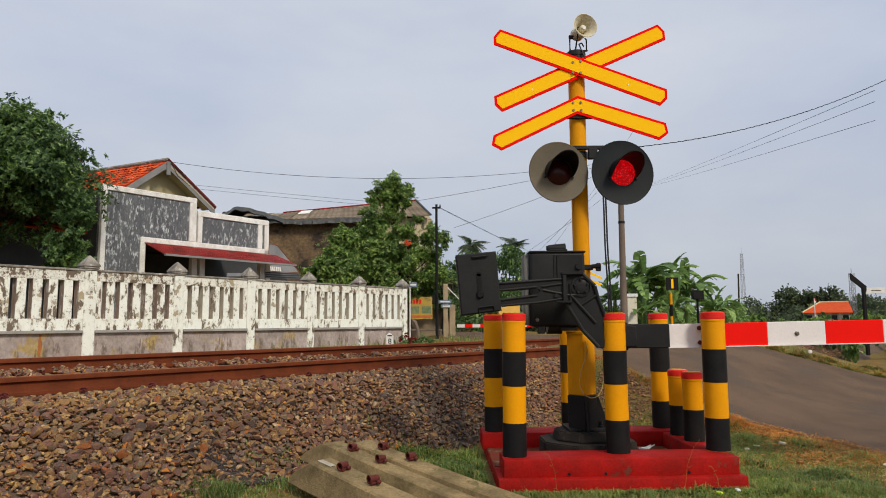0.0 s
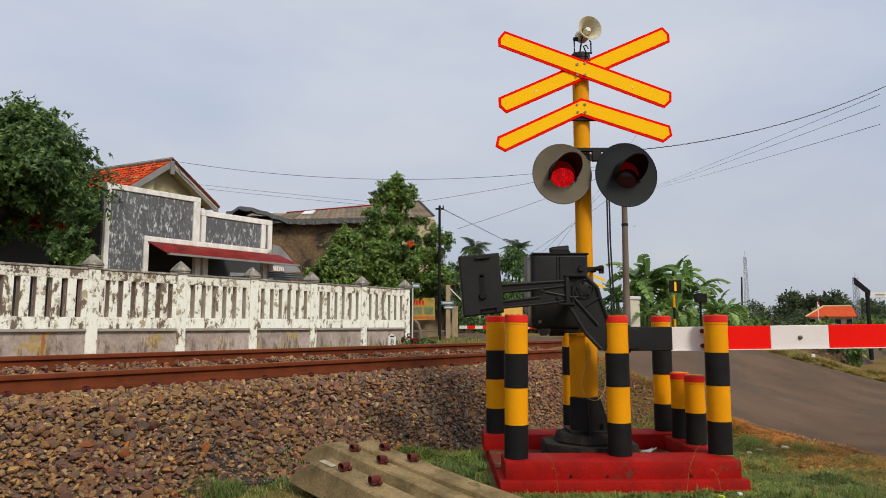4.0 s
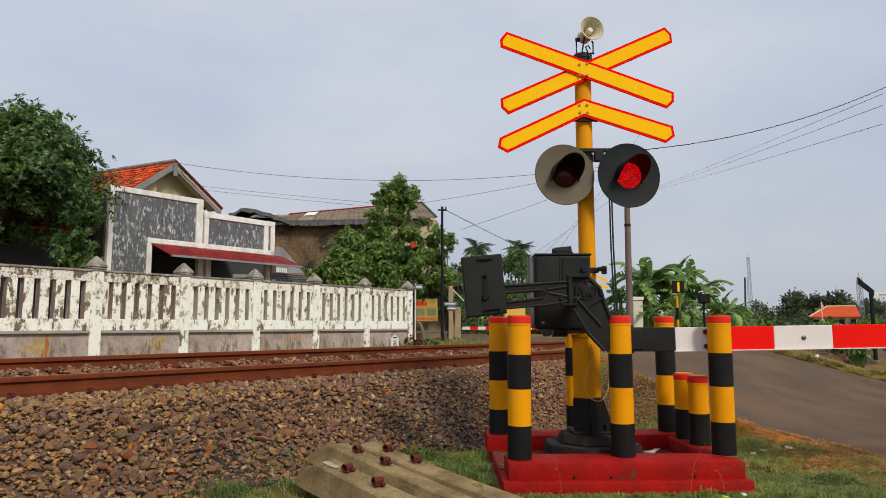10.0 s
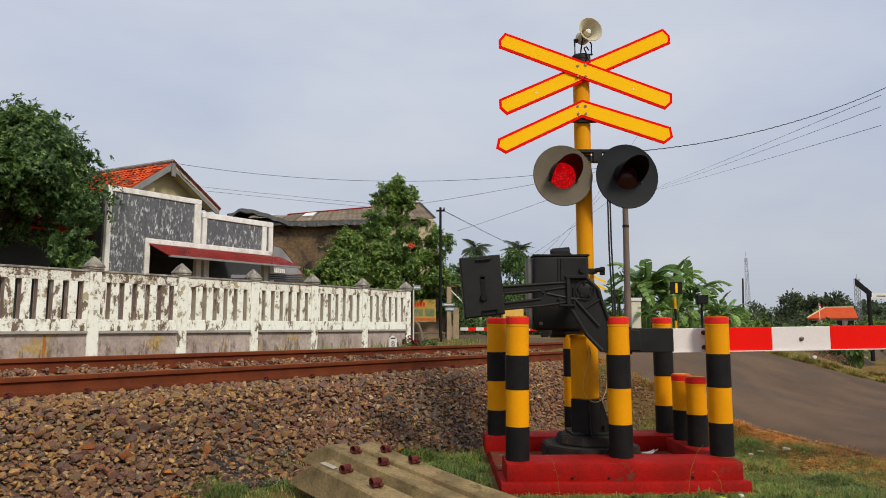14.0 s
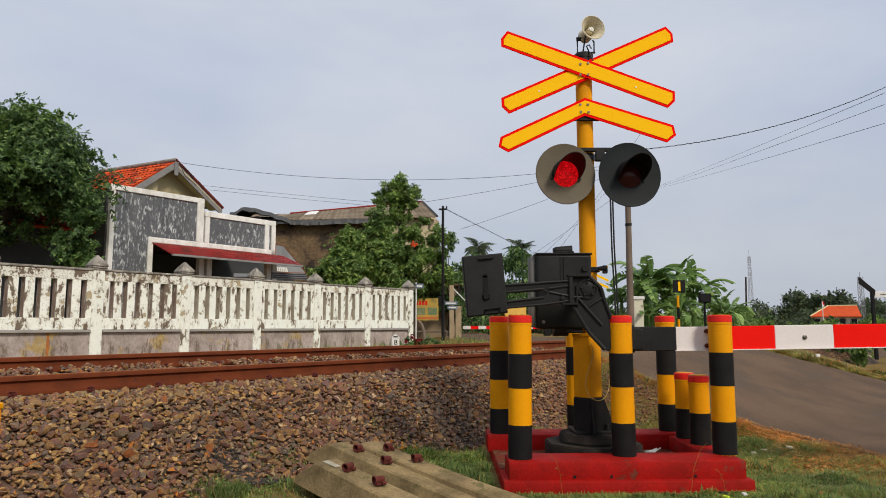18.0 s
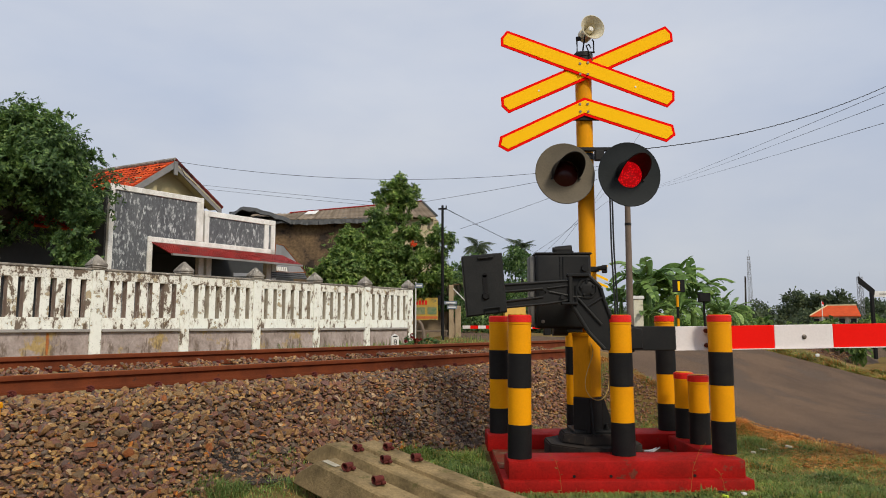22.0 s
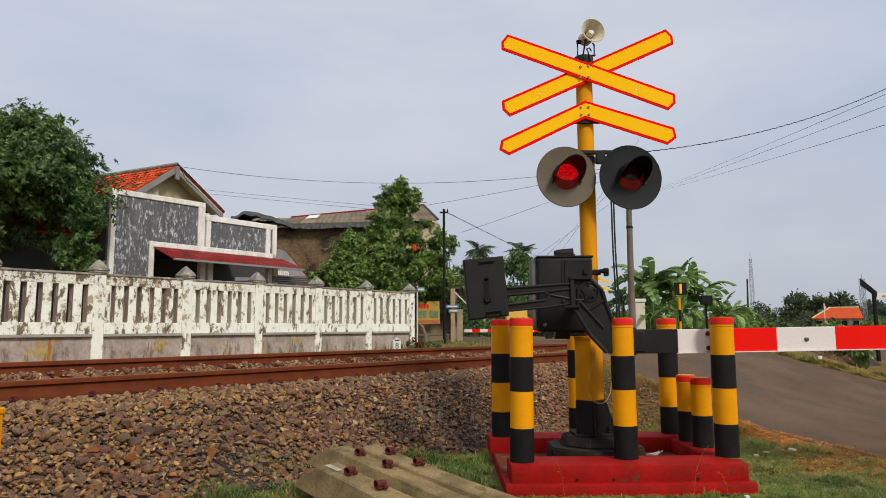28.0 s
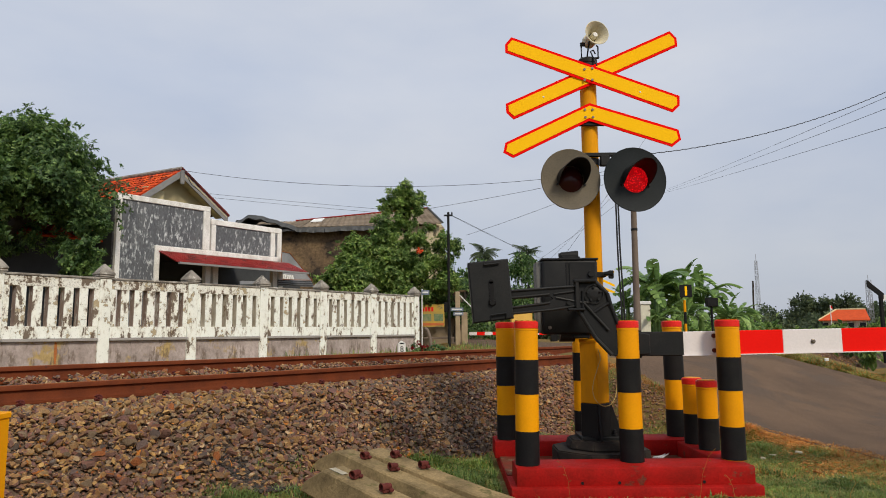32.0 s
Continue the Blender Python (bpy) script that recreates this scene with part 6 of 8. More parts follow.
# ---- banana plants ----
def banana_leaf(length, width, droop, rise, fold=0.12, torn=0.0, seed=0):
    """One broad paddle along +x with a stout midrib, rising and arching over; torn: how much of it hangs in ribbons."""
    bm = new_bm()
    rng = random.Random(seed)
    n = 26

    def rib(t):
        return Vector((length * t * (1 - 0.20 * droop * t), 0, length * (rise * t - droop * t * t)))

    def half(t):
        return 0.0 if t < 0.10 else width * 0.5 * max(0.05, math.sin(math.pi * min(1.0, 0.06 + 0.94 * (t - 0.10) / 0.90)) ** 0.5)
    for sgn in (-1, 1):
        for i in range(3, n):
            t0, t1 = i / n, (i + 1) / n
            ripped = rng.random() < torn
            cut = rng.uniform(0.25, 0.6) if ripped else 0.0
            hang = rng.uniform(0.15, 0.7) if ripped else 0.0
            skew = 0.25 * width
            a0, a1 = rib(t0), rib(t1)
            e0 = a0 + Vector((skew, sgn * half(t0) * (1 - 0.15 * hang), half(t0) * (fold - hang)))
            e1 = a1 + Vector((skew * (1 - cut * 0.4), sgn * half(t1) * (1 - 0.15 * hang), half(t1) * (fold - hang)))
            m0, m1 = (a0.lerp(e0, 0.55) + Vector((0, 0, 0.05 * width)), a1.lerp(e1, 0.55) + Vector((0, 0, 0.05 * width)))
            vs = [bm.verts.new(q) for q in (a0, a1, m1, m0, e1, e0)]
            bm.faces.new((vs[0], vs[1], vs[2], vs[3]))
            bm.faces.new((vs[3], vs[2], vs[4], vs[5]))
    bmesh.ops.remove_doubles(bm, verts=bm.verts, dist=0.0004)
    tube(bm, [rib(i / n) - Vector((0, 0, 0.010)) for i in range(n + 1)], [0.028 * (1 - 0.85 * i / n) for i in range(n + 1)], 5)
    return bm


BAN_LEAVES = [(1.45, 0.46, 0.75, 0.95, 0.12, 0.12), (1.35, 0.44, 1.0, 0.92, 0.10, 0.25), (1.45, 0.46, 0.9, 0.72, 0.08, 0.15), (1.3, 0.40, 1.25, 0.65, 0.05, 0.6), (1.25, 0.34, 0.5, 1.2, 0.30, 0.15), (1.4, 0.44, 0.85, 0.55, 0.10, 0.2)]
ban_mesh = []
swaying = []


def banana(base, scale, seed, label="banana plant with broad arching leaves", spin0=0.0, count=9):
    rng = random.Random(seed)
    t = thing("banana_plant", base, label, "banana plant", "banana plants by the road")
    h = 2.02 * scale
    part("stem", tube(new_bm(), [(0, 0, -0.1), (0.02, 0, h * 0.6), (0.03, 0, h)], [0.12 * scale, 0.10 * scale, 0.06 * scale], 9), LEAF_BANANA, t, "pale green layered stem")
    for k in range(count):
        q = k % len(BAN_LEAVES)
        m = pose(0.03, 0, h - 0.05, 0, 0, spin0 + k * 360 / count * 1.0 + rng.uniform(-20, 20)) @ pose(0, 0, 0, rng.uniform(-25, 25), rng.uniform(-24, 14), 0) @ Matrix.Scale(scale * rng.uniform(0.8, 1.1), 4)
        if q >= len(ban_mesh):
            ob = part("banana_leaf", banana_leaf(*BAN_LEAVES[q], seed=q), LEAF_BANANA, t, "", m, 50)
            ban_mesh.append(ob.data)
        else:
            ob = again("banana_leaf", ban_mesh[q], t, m)
        swaying.append((ob, m.copy(), rng.uniform(0, 6.28), seed))
    return t


for x, y, s, sd, ct in ((6.35, 21.0, 1.06, 1, 12), (7.25, 21.6, 1.0, 2, 12), (5.75, 22.0, 0.80, 3, 11), (6.8, 22.8, 0.95, 17, 11), (7.7, 22.6, 0.85, 18, 10), (6.1, 20.3, 0.55, 12, 9), (7.0, 20.2, 0.62, 13, 9), (5.3, 23.0, 0.66, 16, 9), (8.1, 22.0, 0.92, 14, 11), (9.1, 22.6, 0.66, 15, 10), (9.6, 22.9, 0.62, 4, 10), (10.3, 24.2, 0.56, 5, 9), (8.8, 21.4, 0.60, 21, 9), (8.2, 20.4, 0.42, 6, 8), (11.4, 26.0, 0.45, 7, 8), (12.4, 28.0, 0.45, 8, 8), (7.6, 24.5, 0.7, 9, 9)):
    banana((x, y, 0.62), s, sd, spin0=sd * 37.0, count=ct + 4)


# ---- bushes and far woods ----
def thicket(name, boxes, count, size, mat, label, seed, category="shrubs"):
    """Low growth nobody could count: leaf clusters over many small mounds."""
    rng = np.random.default_rng(seed)
    cs, rs = [], []
    for x0, x1, y0, y1, z, r, n in boxes:
        for k in range(n):
            q = r * rng.uniform(0.6, 1.15)
            cs.append((rng.uniform(x0, x1), rng.uniform(y0, y1), z + rng.uniform(-0.3, 0.25) * r))
            rs.append(q)
    V, F = leaf_cloud(rng, cs, rs, count, size, 0.55)
    return tagged(bulk(name, V, F, mat), label, category, kind="stuff")


thicket("roadside_shrubs", [(5.0, 14.0, 21.0, 27.0, 0.9, 0.55, 40), (13.0, 24.0, 22, 32, 0.9, 0.75, 36), (9.0, 14.0, 26, 32, 1.0, 0.7, 20)], 16000, 0.22, LEAF_FRESH, "tangled green shrubs beside the road", 21)
thicket("garden_hedge", [(27.0, 31.5, 54, 57, 1.0, 0.45, 12), (33.0, 38.5, 54, 57, 1.55, 0.65, 18)], 5000, 0.22, LEAF_FRESH, "green hedge before the orange-roofed house", 31)
thicket("far_hedge", [(2.0, 14.0, 42, 60, 1.2, 1.3, 46), (-14, 2.0, 44, 60, 1.6, 1.6, 40), (14, 60, 66, 88, 1.2, 1.8, 60)], 17000, 0.55, LEAF_FAR, "distant hazy green thickets", 22, "woods")
thicket("crossing_trees", [(2.4, 12.0, 44, 62, 2.6, 1.3, 40), (3.0, 6.0, 48, 58, 3.8, 1.0, 10), (7.0, 12.0, 52, 60, 3.6, 1.1, 12), (-1.0, 2.4, 34, 44, 2.0, 1.0, 16), (0.2, 3.2, 44, 56, 3.8, 1.1, 16), (1.0, 3.2, 46, 56, 5.2, 0.8, 12), (-0.4, 2.4, 42, 52, 4.6, 1.0, 18), (2.6, 9.5, 52, 62, 4.6, 0.9, 16), (2.2, 7.4, 50, 58, 5.2, 0.7, 12), (4.7, 6.5, 49, 52, 6.2, 0.55, 14), (5.0, 6.3, 49, 51, 6.8, 0.35, 7), (1.9, 3.4, 50, 54, 6.3, 0.5, 9)], 36000, 0.24, LEAF_DARK, "dark trees beyond the crossing", 25, "woods")
thicket("far_woods", [(47, 64, 92, 104, 2.8, 2.0, 40), (48.6, 54.5, 92, 97, 4.5, 1.5, 18), (57, 63, 96, 104, 4.0, 1.2, 12), (36, 46, 95, 110, 1.6, 1.3, 22), (58, 110, 90, 125, 2.0, 2.4, 44), (-30, 40, 120, 150, 1.8, 2.6, 50)], 110000, 0.40, LEAF_FAR, "distant dark woods on the skyline", 23, "woods")


# ---- track stones ----
def stone_shapes(n, sub, seed):
    out = []
    for k in range(n):
        bm = new_bm()
        bmesh.ops.create_icosphere(bm, subdivisions=sub, radius=1.0)
        sc = Vector((1.0, random.Random(seed + k).uniform(0.62, 0.9), random.Random(seed + k + 50).uniform(0.45, 0.75)))
        rq_ = random.Random(seed + k)
        cuts = [(Vector((rq_.gauss(0, 1), rq_.gauss(0, 1), rq_.gauss(0, 1))).normalized(), rq_.uniform(0.40, 0.72)) for _ in range(10)]
        for v in bm.verts:
            for nrm, d in cuts:
                over = v.co.dot(nrm) - d
                if over > 0:
                    v.co -= nrm * over
            v.co += noise.noise_vector(v.co * 1.7 + Vector((k * 3.1, 0, 0))) * 0.025
            v.co = Vector((v.co.x * sc.x, v.co.y * sc.y, v.co.z * sc.z))
        bm.verts.index_update()
        out.append((np.array([v.co[:] for v in bm.verts]), np.array([[q.index for q in f.verts] for f in bm.faces]), bm))
    return out


SHAPES = stone_shapes(10, 2, 100)
SMALL = stone_shapes(8, 1, 300)


def rand_turns(rng, n):
    a, b, c = rng.uniform(-0.5, 0.5, n), rng.uniform(-0.5, 0.5, n), rng.uniform(0, 2 * math.pi, n)
    ca, sa, cb, sb, cc, sc_ = np.cos(a), np.sin(a), np.cos(b), np.sin(b), np.cos(c), np.sin(c)
    R = np.empty((n, 3, 3))
    R[:, 0, 0], R[:, 0, 1], R[:, 0, 2] = cc * cb, cc * sb * sa - sc_ * ca, cc * sb * ca + sc_ * sa
    R[:, 1, 0], R[:, 1, 1], R[:, 1, 2] = sc_ * cb, sc_ * sb * sa + cc * ca, sc_ * sb * ca - cc * sa
    R[:, 2, 0], R[:, 2, 1], R[:, 2, 2] = -sb, cb * sa, cb * ca
    return R


def scatter(name, rng, pos, size, shapes, mat, label):
    """Joined stones: every stone an island of its own."""
    R = rand_turns(rng, len(pos))
    pick = rng.integers(0, len(shapes), len(pos))
    V, F, base = [], [], 0
    for k, (v, f, _) in enumerate(shapes):
        i = np.nonzero(pick == k)[0]
        if not len(i):
            continue
        w = np.einsum("nij,vj->nvi", R[i], v) * size[i][:, None, None] + pos[i][:, None, :]
        V.append(w.reshape(-1, 3))
        F.append((f[None] + (np.arange(len(i)) * len(v))[:, None, None] + base).reshape(-1, 3))
        base += len(i) * len(v)
    ob = bulk(name, np.concatenate(V), np.concatenate(F), mat, None, 22)
    return tagged(ob, label, "ballast", kind="stuff")


def stone_field(rng, s0, s1, p0, p1, step):
    gs, gp = np.meshgrid(np.arange(s0, s1, step), np.arange(p0, p1, step * 0.9))
    s = gs.ravel() + rng.uniform(-0.5, 0.5, gs.size) * step
    p = gp.ravel() + rng.uniform(-0.5, 0.5, gs.size) * step
    x, y = track_xy(s, p)
    return s, p, np.stack([x, y, bed_z(s, p)], 1)


rng = np.random.default_rng(77)
# a close layer of small stones under the larger ones
s, p, pos = stone_field(rng, -7.4, CROSS0 - 0.3, 0.05, 1.55, 0.036)
low = p < 1.38 + 0.10 * np.sin(s * 1.3) + 0.08 * np.sin(s * 4.1) + rng.uniform(-0.12, 0.10, len(p))
pos[:, 2] += -0.012 + rng.uniform(-0.006, 0.006, len(pos))
scatter("track_stones", rng, pos[low], rng.uniform(0.017, 0.027, int(low.sum())), SMALL, STONES, "small brown and grey stones packed under the track stones")
keep = []
for s0, s1, p0, p1, step, lift in ((-7.6, CROSS0 - 0.3, 0.07, 1.66, 0.043, 0.0), (-7.6, CROSS0 - 0.3, 0.10, 1.60, 0.066, 0.016)):
    s, p, pos = stone_field(rng, s0, s1, p0, p1, step)
    size = np.clip(rng.lognormal(math.log(0.032), 0.34, len(pos)), 0.016, 0.062) * (1.0 if lift < 0.01 else 1.12)
    ragged = p < 1.40 + 0.12 * ease(-3.0, -4.5, s) + 0.10 * np.sin(s * 1.3) + 0.10 * np.sin(s * 4.1) + rng.uniform(-0.1, 0.12, len(p))
    # sparser towards the grass behind the spare sleepers
    pos[:, 2] += lift + rng.uniform(-0.01, 0.016, len(pos))
    keep.append((s[ragged], p[ragged], pos[ragged], size[ragged]))
s, p, pos, size = (np.concatenate([k[i] for k in keep]) for i in range(4))
near = (s > -5.2) & (s < -2.3) & (p > 0.62)
order = np.nonzero(near)[0]
big = order[np.argsort(-size[order])][:290]
rest = np.ones(len(s), bool)
rest[big] = False
# barrier's soft shade put into stone colour by place, plus the bed's dark foot
darkening = np.exp(-((pos[:, 0] - 0.30) / 0.95) ** 2 - ((pos[:, 1] - 8.05) / 0.75) ** 2) + 0.5 * np.exp(-((pos[:, 0] + 1.6) / 0.5) ** 2 - ((pos[:, 1] - 6.2) / 0.4) ** 2)
shaded = rest & (rng.random(len(pos)) < 0.04 + 0.62 * darkening)
ochre = rest & ~shaded & (rng.random(len(pos)) < 0.08 + 0.46 * ease(-0.8, -3.2, pos[:, 0]) * (0.55 + 0.45 * ease(5.6, 6.8, pos[:, 1])))
mixed = rest & ~shaded & ~ochre
scatter("track_stones", rng, pos[mixed], size[mixed], SHAPES, STONES, "mixed brown and grey crushed track stones")
scatter("ochre_stones", rng, pos[ochre], size[ochre], SHAPES, OCHRE_STONES, "ochre and straw-coloured crushed track stones")
scatter("oily_stones", rng, pos[shaded], size[shaded], SHAPES, DARK_STONES, "darker track stones painting the barrier's shade, and dark stones at the bed's foot")
# the larger stones of the near shoulder, one by one
bed_thing = thing("shoulder_stones", (*track_xy(-3.8, 0.9), 0.3), "loose larger stones on the shoulder of the track bed", "ballast")
stone_meshes = []
for k, (_, _, bm) in enumerate(SHAPES):
    me = bpy.data.meshes.new("stone")
    bm.to_mesh(me)
    finish(me, STONES, 22)
    stone_meshes.append(me)
for _, _, bm in SHAPES + SMALL:
    bm.free()
o = bed_thing.matrix_basis.translation
for i in big:
    m = Matrix.Translation(Vector(pos[i]) - o + Vector((0, 0, 0.008))) @ Euler((rng.uniform(-0.5, 0.5), rng.uniform(-0.5, 0.5), rng.uniform(0, 6.28))).to_matrix().to_4x4() @ Matrix.Scale(float(size[i]) * 1.15, 4)
    again("stone", stone_meshes[int(rng.integers(0, len(stone_meshes)))], bed_thing, m)
# between and beyond the rails
s, p, pos = stone_field(rng, -9.0, CROSS0, -2.6, -0.07, 0.055)
clear = np.abs(p + GAUGE) > 0.07
# the sleepers' tops stay half bare
onsl = (np.abs((s - 0.13 + 0.3) % 0.6 - 0.3) < 0.10) & (rng.uniform(0, 1, len(s)) < 0.88) & (p > -GAUGE - 0.45)
clear &= ~onsl
pos[:, 2] += 0.030 + rng.uniform(-0.01, 0.015, len(pos))
size = np.clip(rng.lognormal(math.log(0.034), 0.28, len(pos)), 0.018, 0.06)
scatter("track_stones", rng, pos[clear], size[clear], SMALL, STONES, "mixed brown and grey track stones between the rails")
s, p, pos = stone_field(rng, CROSS1, CROSS1 + 10, -1.6, 1.5, 0.075)
size = np.clip(rng.lognormal(math.log(0.038), 0.28, len(pos)), 0.02, 0.06)
scatter("track_stones", rng, pos, size, SMALL, STONES, "mixed brown and grey track stones beyond the crossing")
CINDER = many_coloured("dark_cinder", [((0.035, 0.030, 0.027), 5), ((0.055, 0.046, 0.040), 4), ((0.08, 0.062, 0.048), 2)], 0.9, 60, 0.4)
# a patch of dark cinders at the foot of the bed
ax_, ay_ = rng.normal(-1.7, 0.16, 2200), rng.normal(5.92, 0.07, 2200)
az_ = np.maximum(ground_z(ax_, ay_), bed_z(*track_sp(ax_, ay_)) - 0.03) + 0.032
scatter("cinders", rng, np.stack([ax_, ay_, az_], 1), rng.uniform(0.006, 0.02, len(ax_)), SMALL, CINDER, "dark cinders spilled at the foot of the bed")
# strays in the grass
xs = rng.uniform(-2.6, 0.6, 420)
ys = rng.uniform(4.6, 8.2, 420)
_, pp = track_sp(xs, ys)
ok = (pp > 0.95) & (pp < 2.1) & (rng.uniform(0, 1, 420) < np.clip(1.9 - pp, 0.05, 1))
pos = np.stack([xs, ys, ground_z(xs, ys) + 0.008], 1)[ok]
scatter("stray_stones", rng, pos, rng.uniform(0.015, 0.045, len(pos)), SHAPES, STONES, "stray stones in the grass below the track")


# ---- grass and straw ----
def blades(name, rng, xs, ys, height, width, mat, label, lean=0.5, zf=ground_z, category="grass"):
    n = len(xs)
    z = zf(xs, ys) - 0.005
    a = rng.uniform(0, 2 * math.pi, n)
    h = height * rng.uniform(0.45, 1.3, n) * (0.65 + 1.5 * np.clip(np.sin(xs * 5.3 + 1.7 * np.sin(ys * 3.1)) * np.sin(ys * 6.1 + 1.3 * np.sin(xs * 4.3)), 0, 1))
    l = lean * h * rng.uniform(0.2, 1.2, n)
    dx, dy = np.cos(a), np.sin(a)
    wx, wy = -dy * width * 0.5, dx * width * 0.5
    b = np.stack([xs, ys, z], 1)
    mid = b + np.stack([dx * l * 0.35, dy * l * 0.35, h * 0.6], 1)
    tip = b + np.stack([dx * l, dy * l, h * np.clip(1 - 0.35 * l / h, 0.25, 1)], 1)
    w = np.stack([wx, wy, np.zeros(n)], 1)
    V = np.stack([b - w, b + w, mid + w * 0.7, mid - w * 0.7, tip], 1).reshape(-1, 3)
    i = np.arange(n) * 5
    F = np.concatenate([np.stack([i, i + 1, i + 2], 1), np.stack([i, i + 2, i + 3], 1), np.stack([i + 3, i + 2, i + 4], 1)])
    return tagged(bulk(name, V, F, mat), label, category, kind="stuff")


def patchy(xs, ys, seed, f=1.1):
    return np.array([noise.noise(Vector((x * f, y * f, seed))) for x, y in zip(xs, ys)])


def off_slab(xs, ys):
    return ~((xs > 0.44) & (xs < 2.66) & (ys > 5.76) & (ys < 7.66))


def off_road(xs, ys, m=0.0):
    return road_side(xs, ys) > m


gx_, gy_ = rng.uniform(-3.2, 5.6, 150000), rng.uniform(3.3, 10.5, 150000)
_, pp = track_sp(gx_, gy_)
dens = (0.45 - 0.25 * ease(2.7, 3.6, gx_) + 1.5 * patchy(gx_, gy_, 3.0)) * (0.45 + 0.55 * ease(-1.3, -0.3, gx_))
ok = (pp > 1.22) & off_slab(gx_, gy_) & off_road(gx_, gy_, -0.08) & (rng.uniform(0, 1, len(gx_)) < dens * (0.12 + 0.88 * ease(0.3, 0.75, road_side(gx_, gy_) + 0.12 * np.sin(gy_ * 3.7))))
ok &= (pp > 1.5) | (rng.uniform(0, 1, len(gx_)) < 0.35)
blades("verge_grass", rng, gx_[ok], gy_[ok], 0.050, 0.006, GRASS, "short patchy green grass of the verge", 1.2)
gx_, gy_ = rng.uniform(2.4, 5.6, 190000), rng.uniform(4.0, 9.6, 190000)
ok = off_slab(gx_, gy_) & off_road(gx_, gy_, -0.03) & (rng.uniform(0, 1, len(gx_)) < (0.66 + 1.9 * patchy(gx_, gy_, 5.0, 1.7)) * (0.12 + 0.88 * ease(0.16, 0.52, road_side(gx_, gy_) + 0.10 * np.sin(gy_ * 3.7))))
blades("verge_grass", rng, gx_[ok], gy_[ok], 0.048, 0.006, GRASS, "short patchy green grass beside the road", 1.4)
gx_, gy_ = rng.uniform(-2.4, 5.6, 60000), rng.uniform(3.5, 10.5, 60000)
_, pp = track_sp(gx_, gy_)
ok = (pp > 1.2) & off_slab(gx_, gy_) & off_road(gx_, gy_, -0.2) & (rng.uniform(0, 1, len(gx_)) < 0.14 + 0.12 * ease(2.7, 3.4, gx_) + 1.3 * patchy(gx_, gy_, 9.0) + 0.7 * (1 - ease(0.1, 0.45, road_side(gx_, gy_))))
blades("dry_straw", rng, gx_[ok], gy_[ok], 0.05, 0.006, DRY_GRASS, "dry straw and leaves along the road's edge", 1.6)
# a mat of dead needles along the road
gy_ = rng.uniform(4.0, 8.6, 52000)
gx_ = road_left(gy_) - 0.07 + rng.normal(0, 0.12, 52000) - 0.45 * rng.random(52000) ** 4
blades("dry_needles", rng, gx_, gy_, 0.022, 0.007, DRY_GRASS, "mat of orange-brown dead needles along the road's edge", 3.0, lambda x, y: np.maximum(ground_z(x, y), np.where(road_side(x, y) < -0.1, road_z(x, y) + 0.006, -1)) + 0.005, "straw")
# yellowing blades among the green
gx_, gy_ = rng.uniform(2.5, 5.4, 26000), rng.uniform(4.2, 8.8, 26000)
ok = off_slab(gx_, gy_) & off_road(gx_, gy_, 0.12) & (rng.uniform(0, 1, len(gx_)) < 0.35 + 1.6 * patchy(gx_, gy_, 41.0, 1.3))
blades("yellowing_grass", rng, gx_[ok], gy_[ok], 0.055, 0.007, LIT_YELLOW_GRASS, "yellowing blades scattered through the verge", 1.6)
# darker clover in patches
gx_, gy_ = rng.uniform(-2.0, 5.4, 70000), rng.uniform(3.6, 9.5, 70000)
_, pp = track_sp(gx_, gy_)
ok = (pp > 1.35) & off_slab(gx_, gy_) & off_road(gx_, gy_, 0.3) & (rng.uniform(0, 1, len(gx_)) < 2.6 * (patchy(gx_, gy_, 17.0, 2.1) + 0.02))
blades("clover", rng, gx_[ok], gy_[ok], 0.045, 0.016, CLOVER, "dark green clover patches in the verge", 1.3)
# fallen leaves along the road's edge
ly = rng.uniform(4.0, 8.6, 12000)
lx = road_left(ly) - 0.22 + rng.normal(0, 0.17, len(ly)) - 0.45 * rng.random(len(ly)) ** 3
lz = np.maximum(ground_z(lx, ly), np.where(road_side(lx, ly) < -0.1, road_z(lx, ly) + 0.008, -1)) + 0.006
la, lr = rng.uniform(0, 2 * math.pi, len(ly)), rng.uniform(0.010, 0.030, len(ly))
lt = rng.uniform(-0.012, 0.012, (len(ly), 4))
LV = np.stack([np.stack([lx + lr * np.cos(la + k * math.pi / 2) * (1.0 if k % 2 else 0.45), ly + lr * np.sin(la + k * math.pi / 2) * (1.0 if k % 2 else 0.45), lz + np.abs(lt[:, k])], 1) for k in range(4)], 1).reshape(-1, 3)
li = np.arange(len(ly)) * 4
tagged(bulk("fallen_leaves", LV, np.stack([li, li + 1, li + 2, li + 3], 1), DRY_GRASS), "orange-brown fallen leaves along the road's edge", "leaves", kind="stuff")
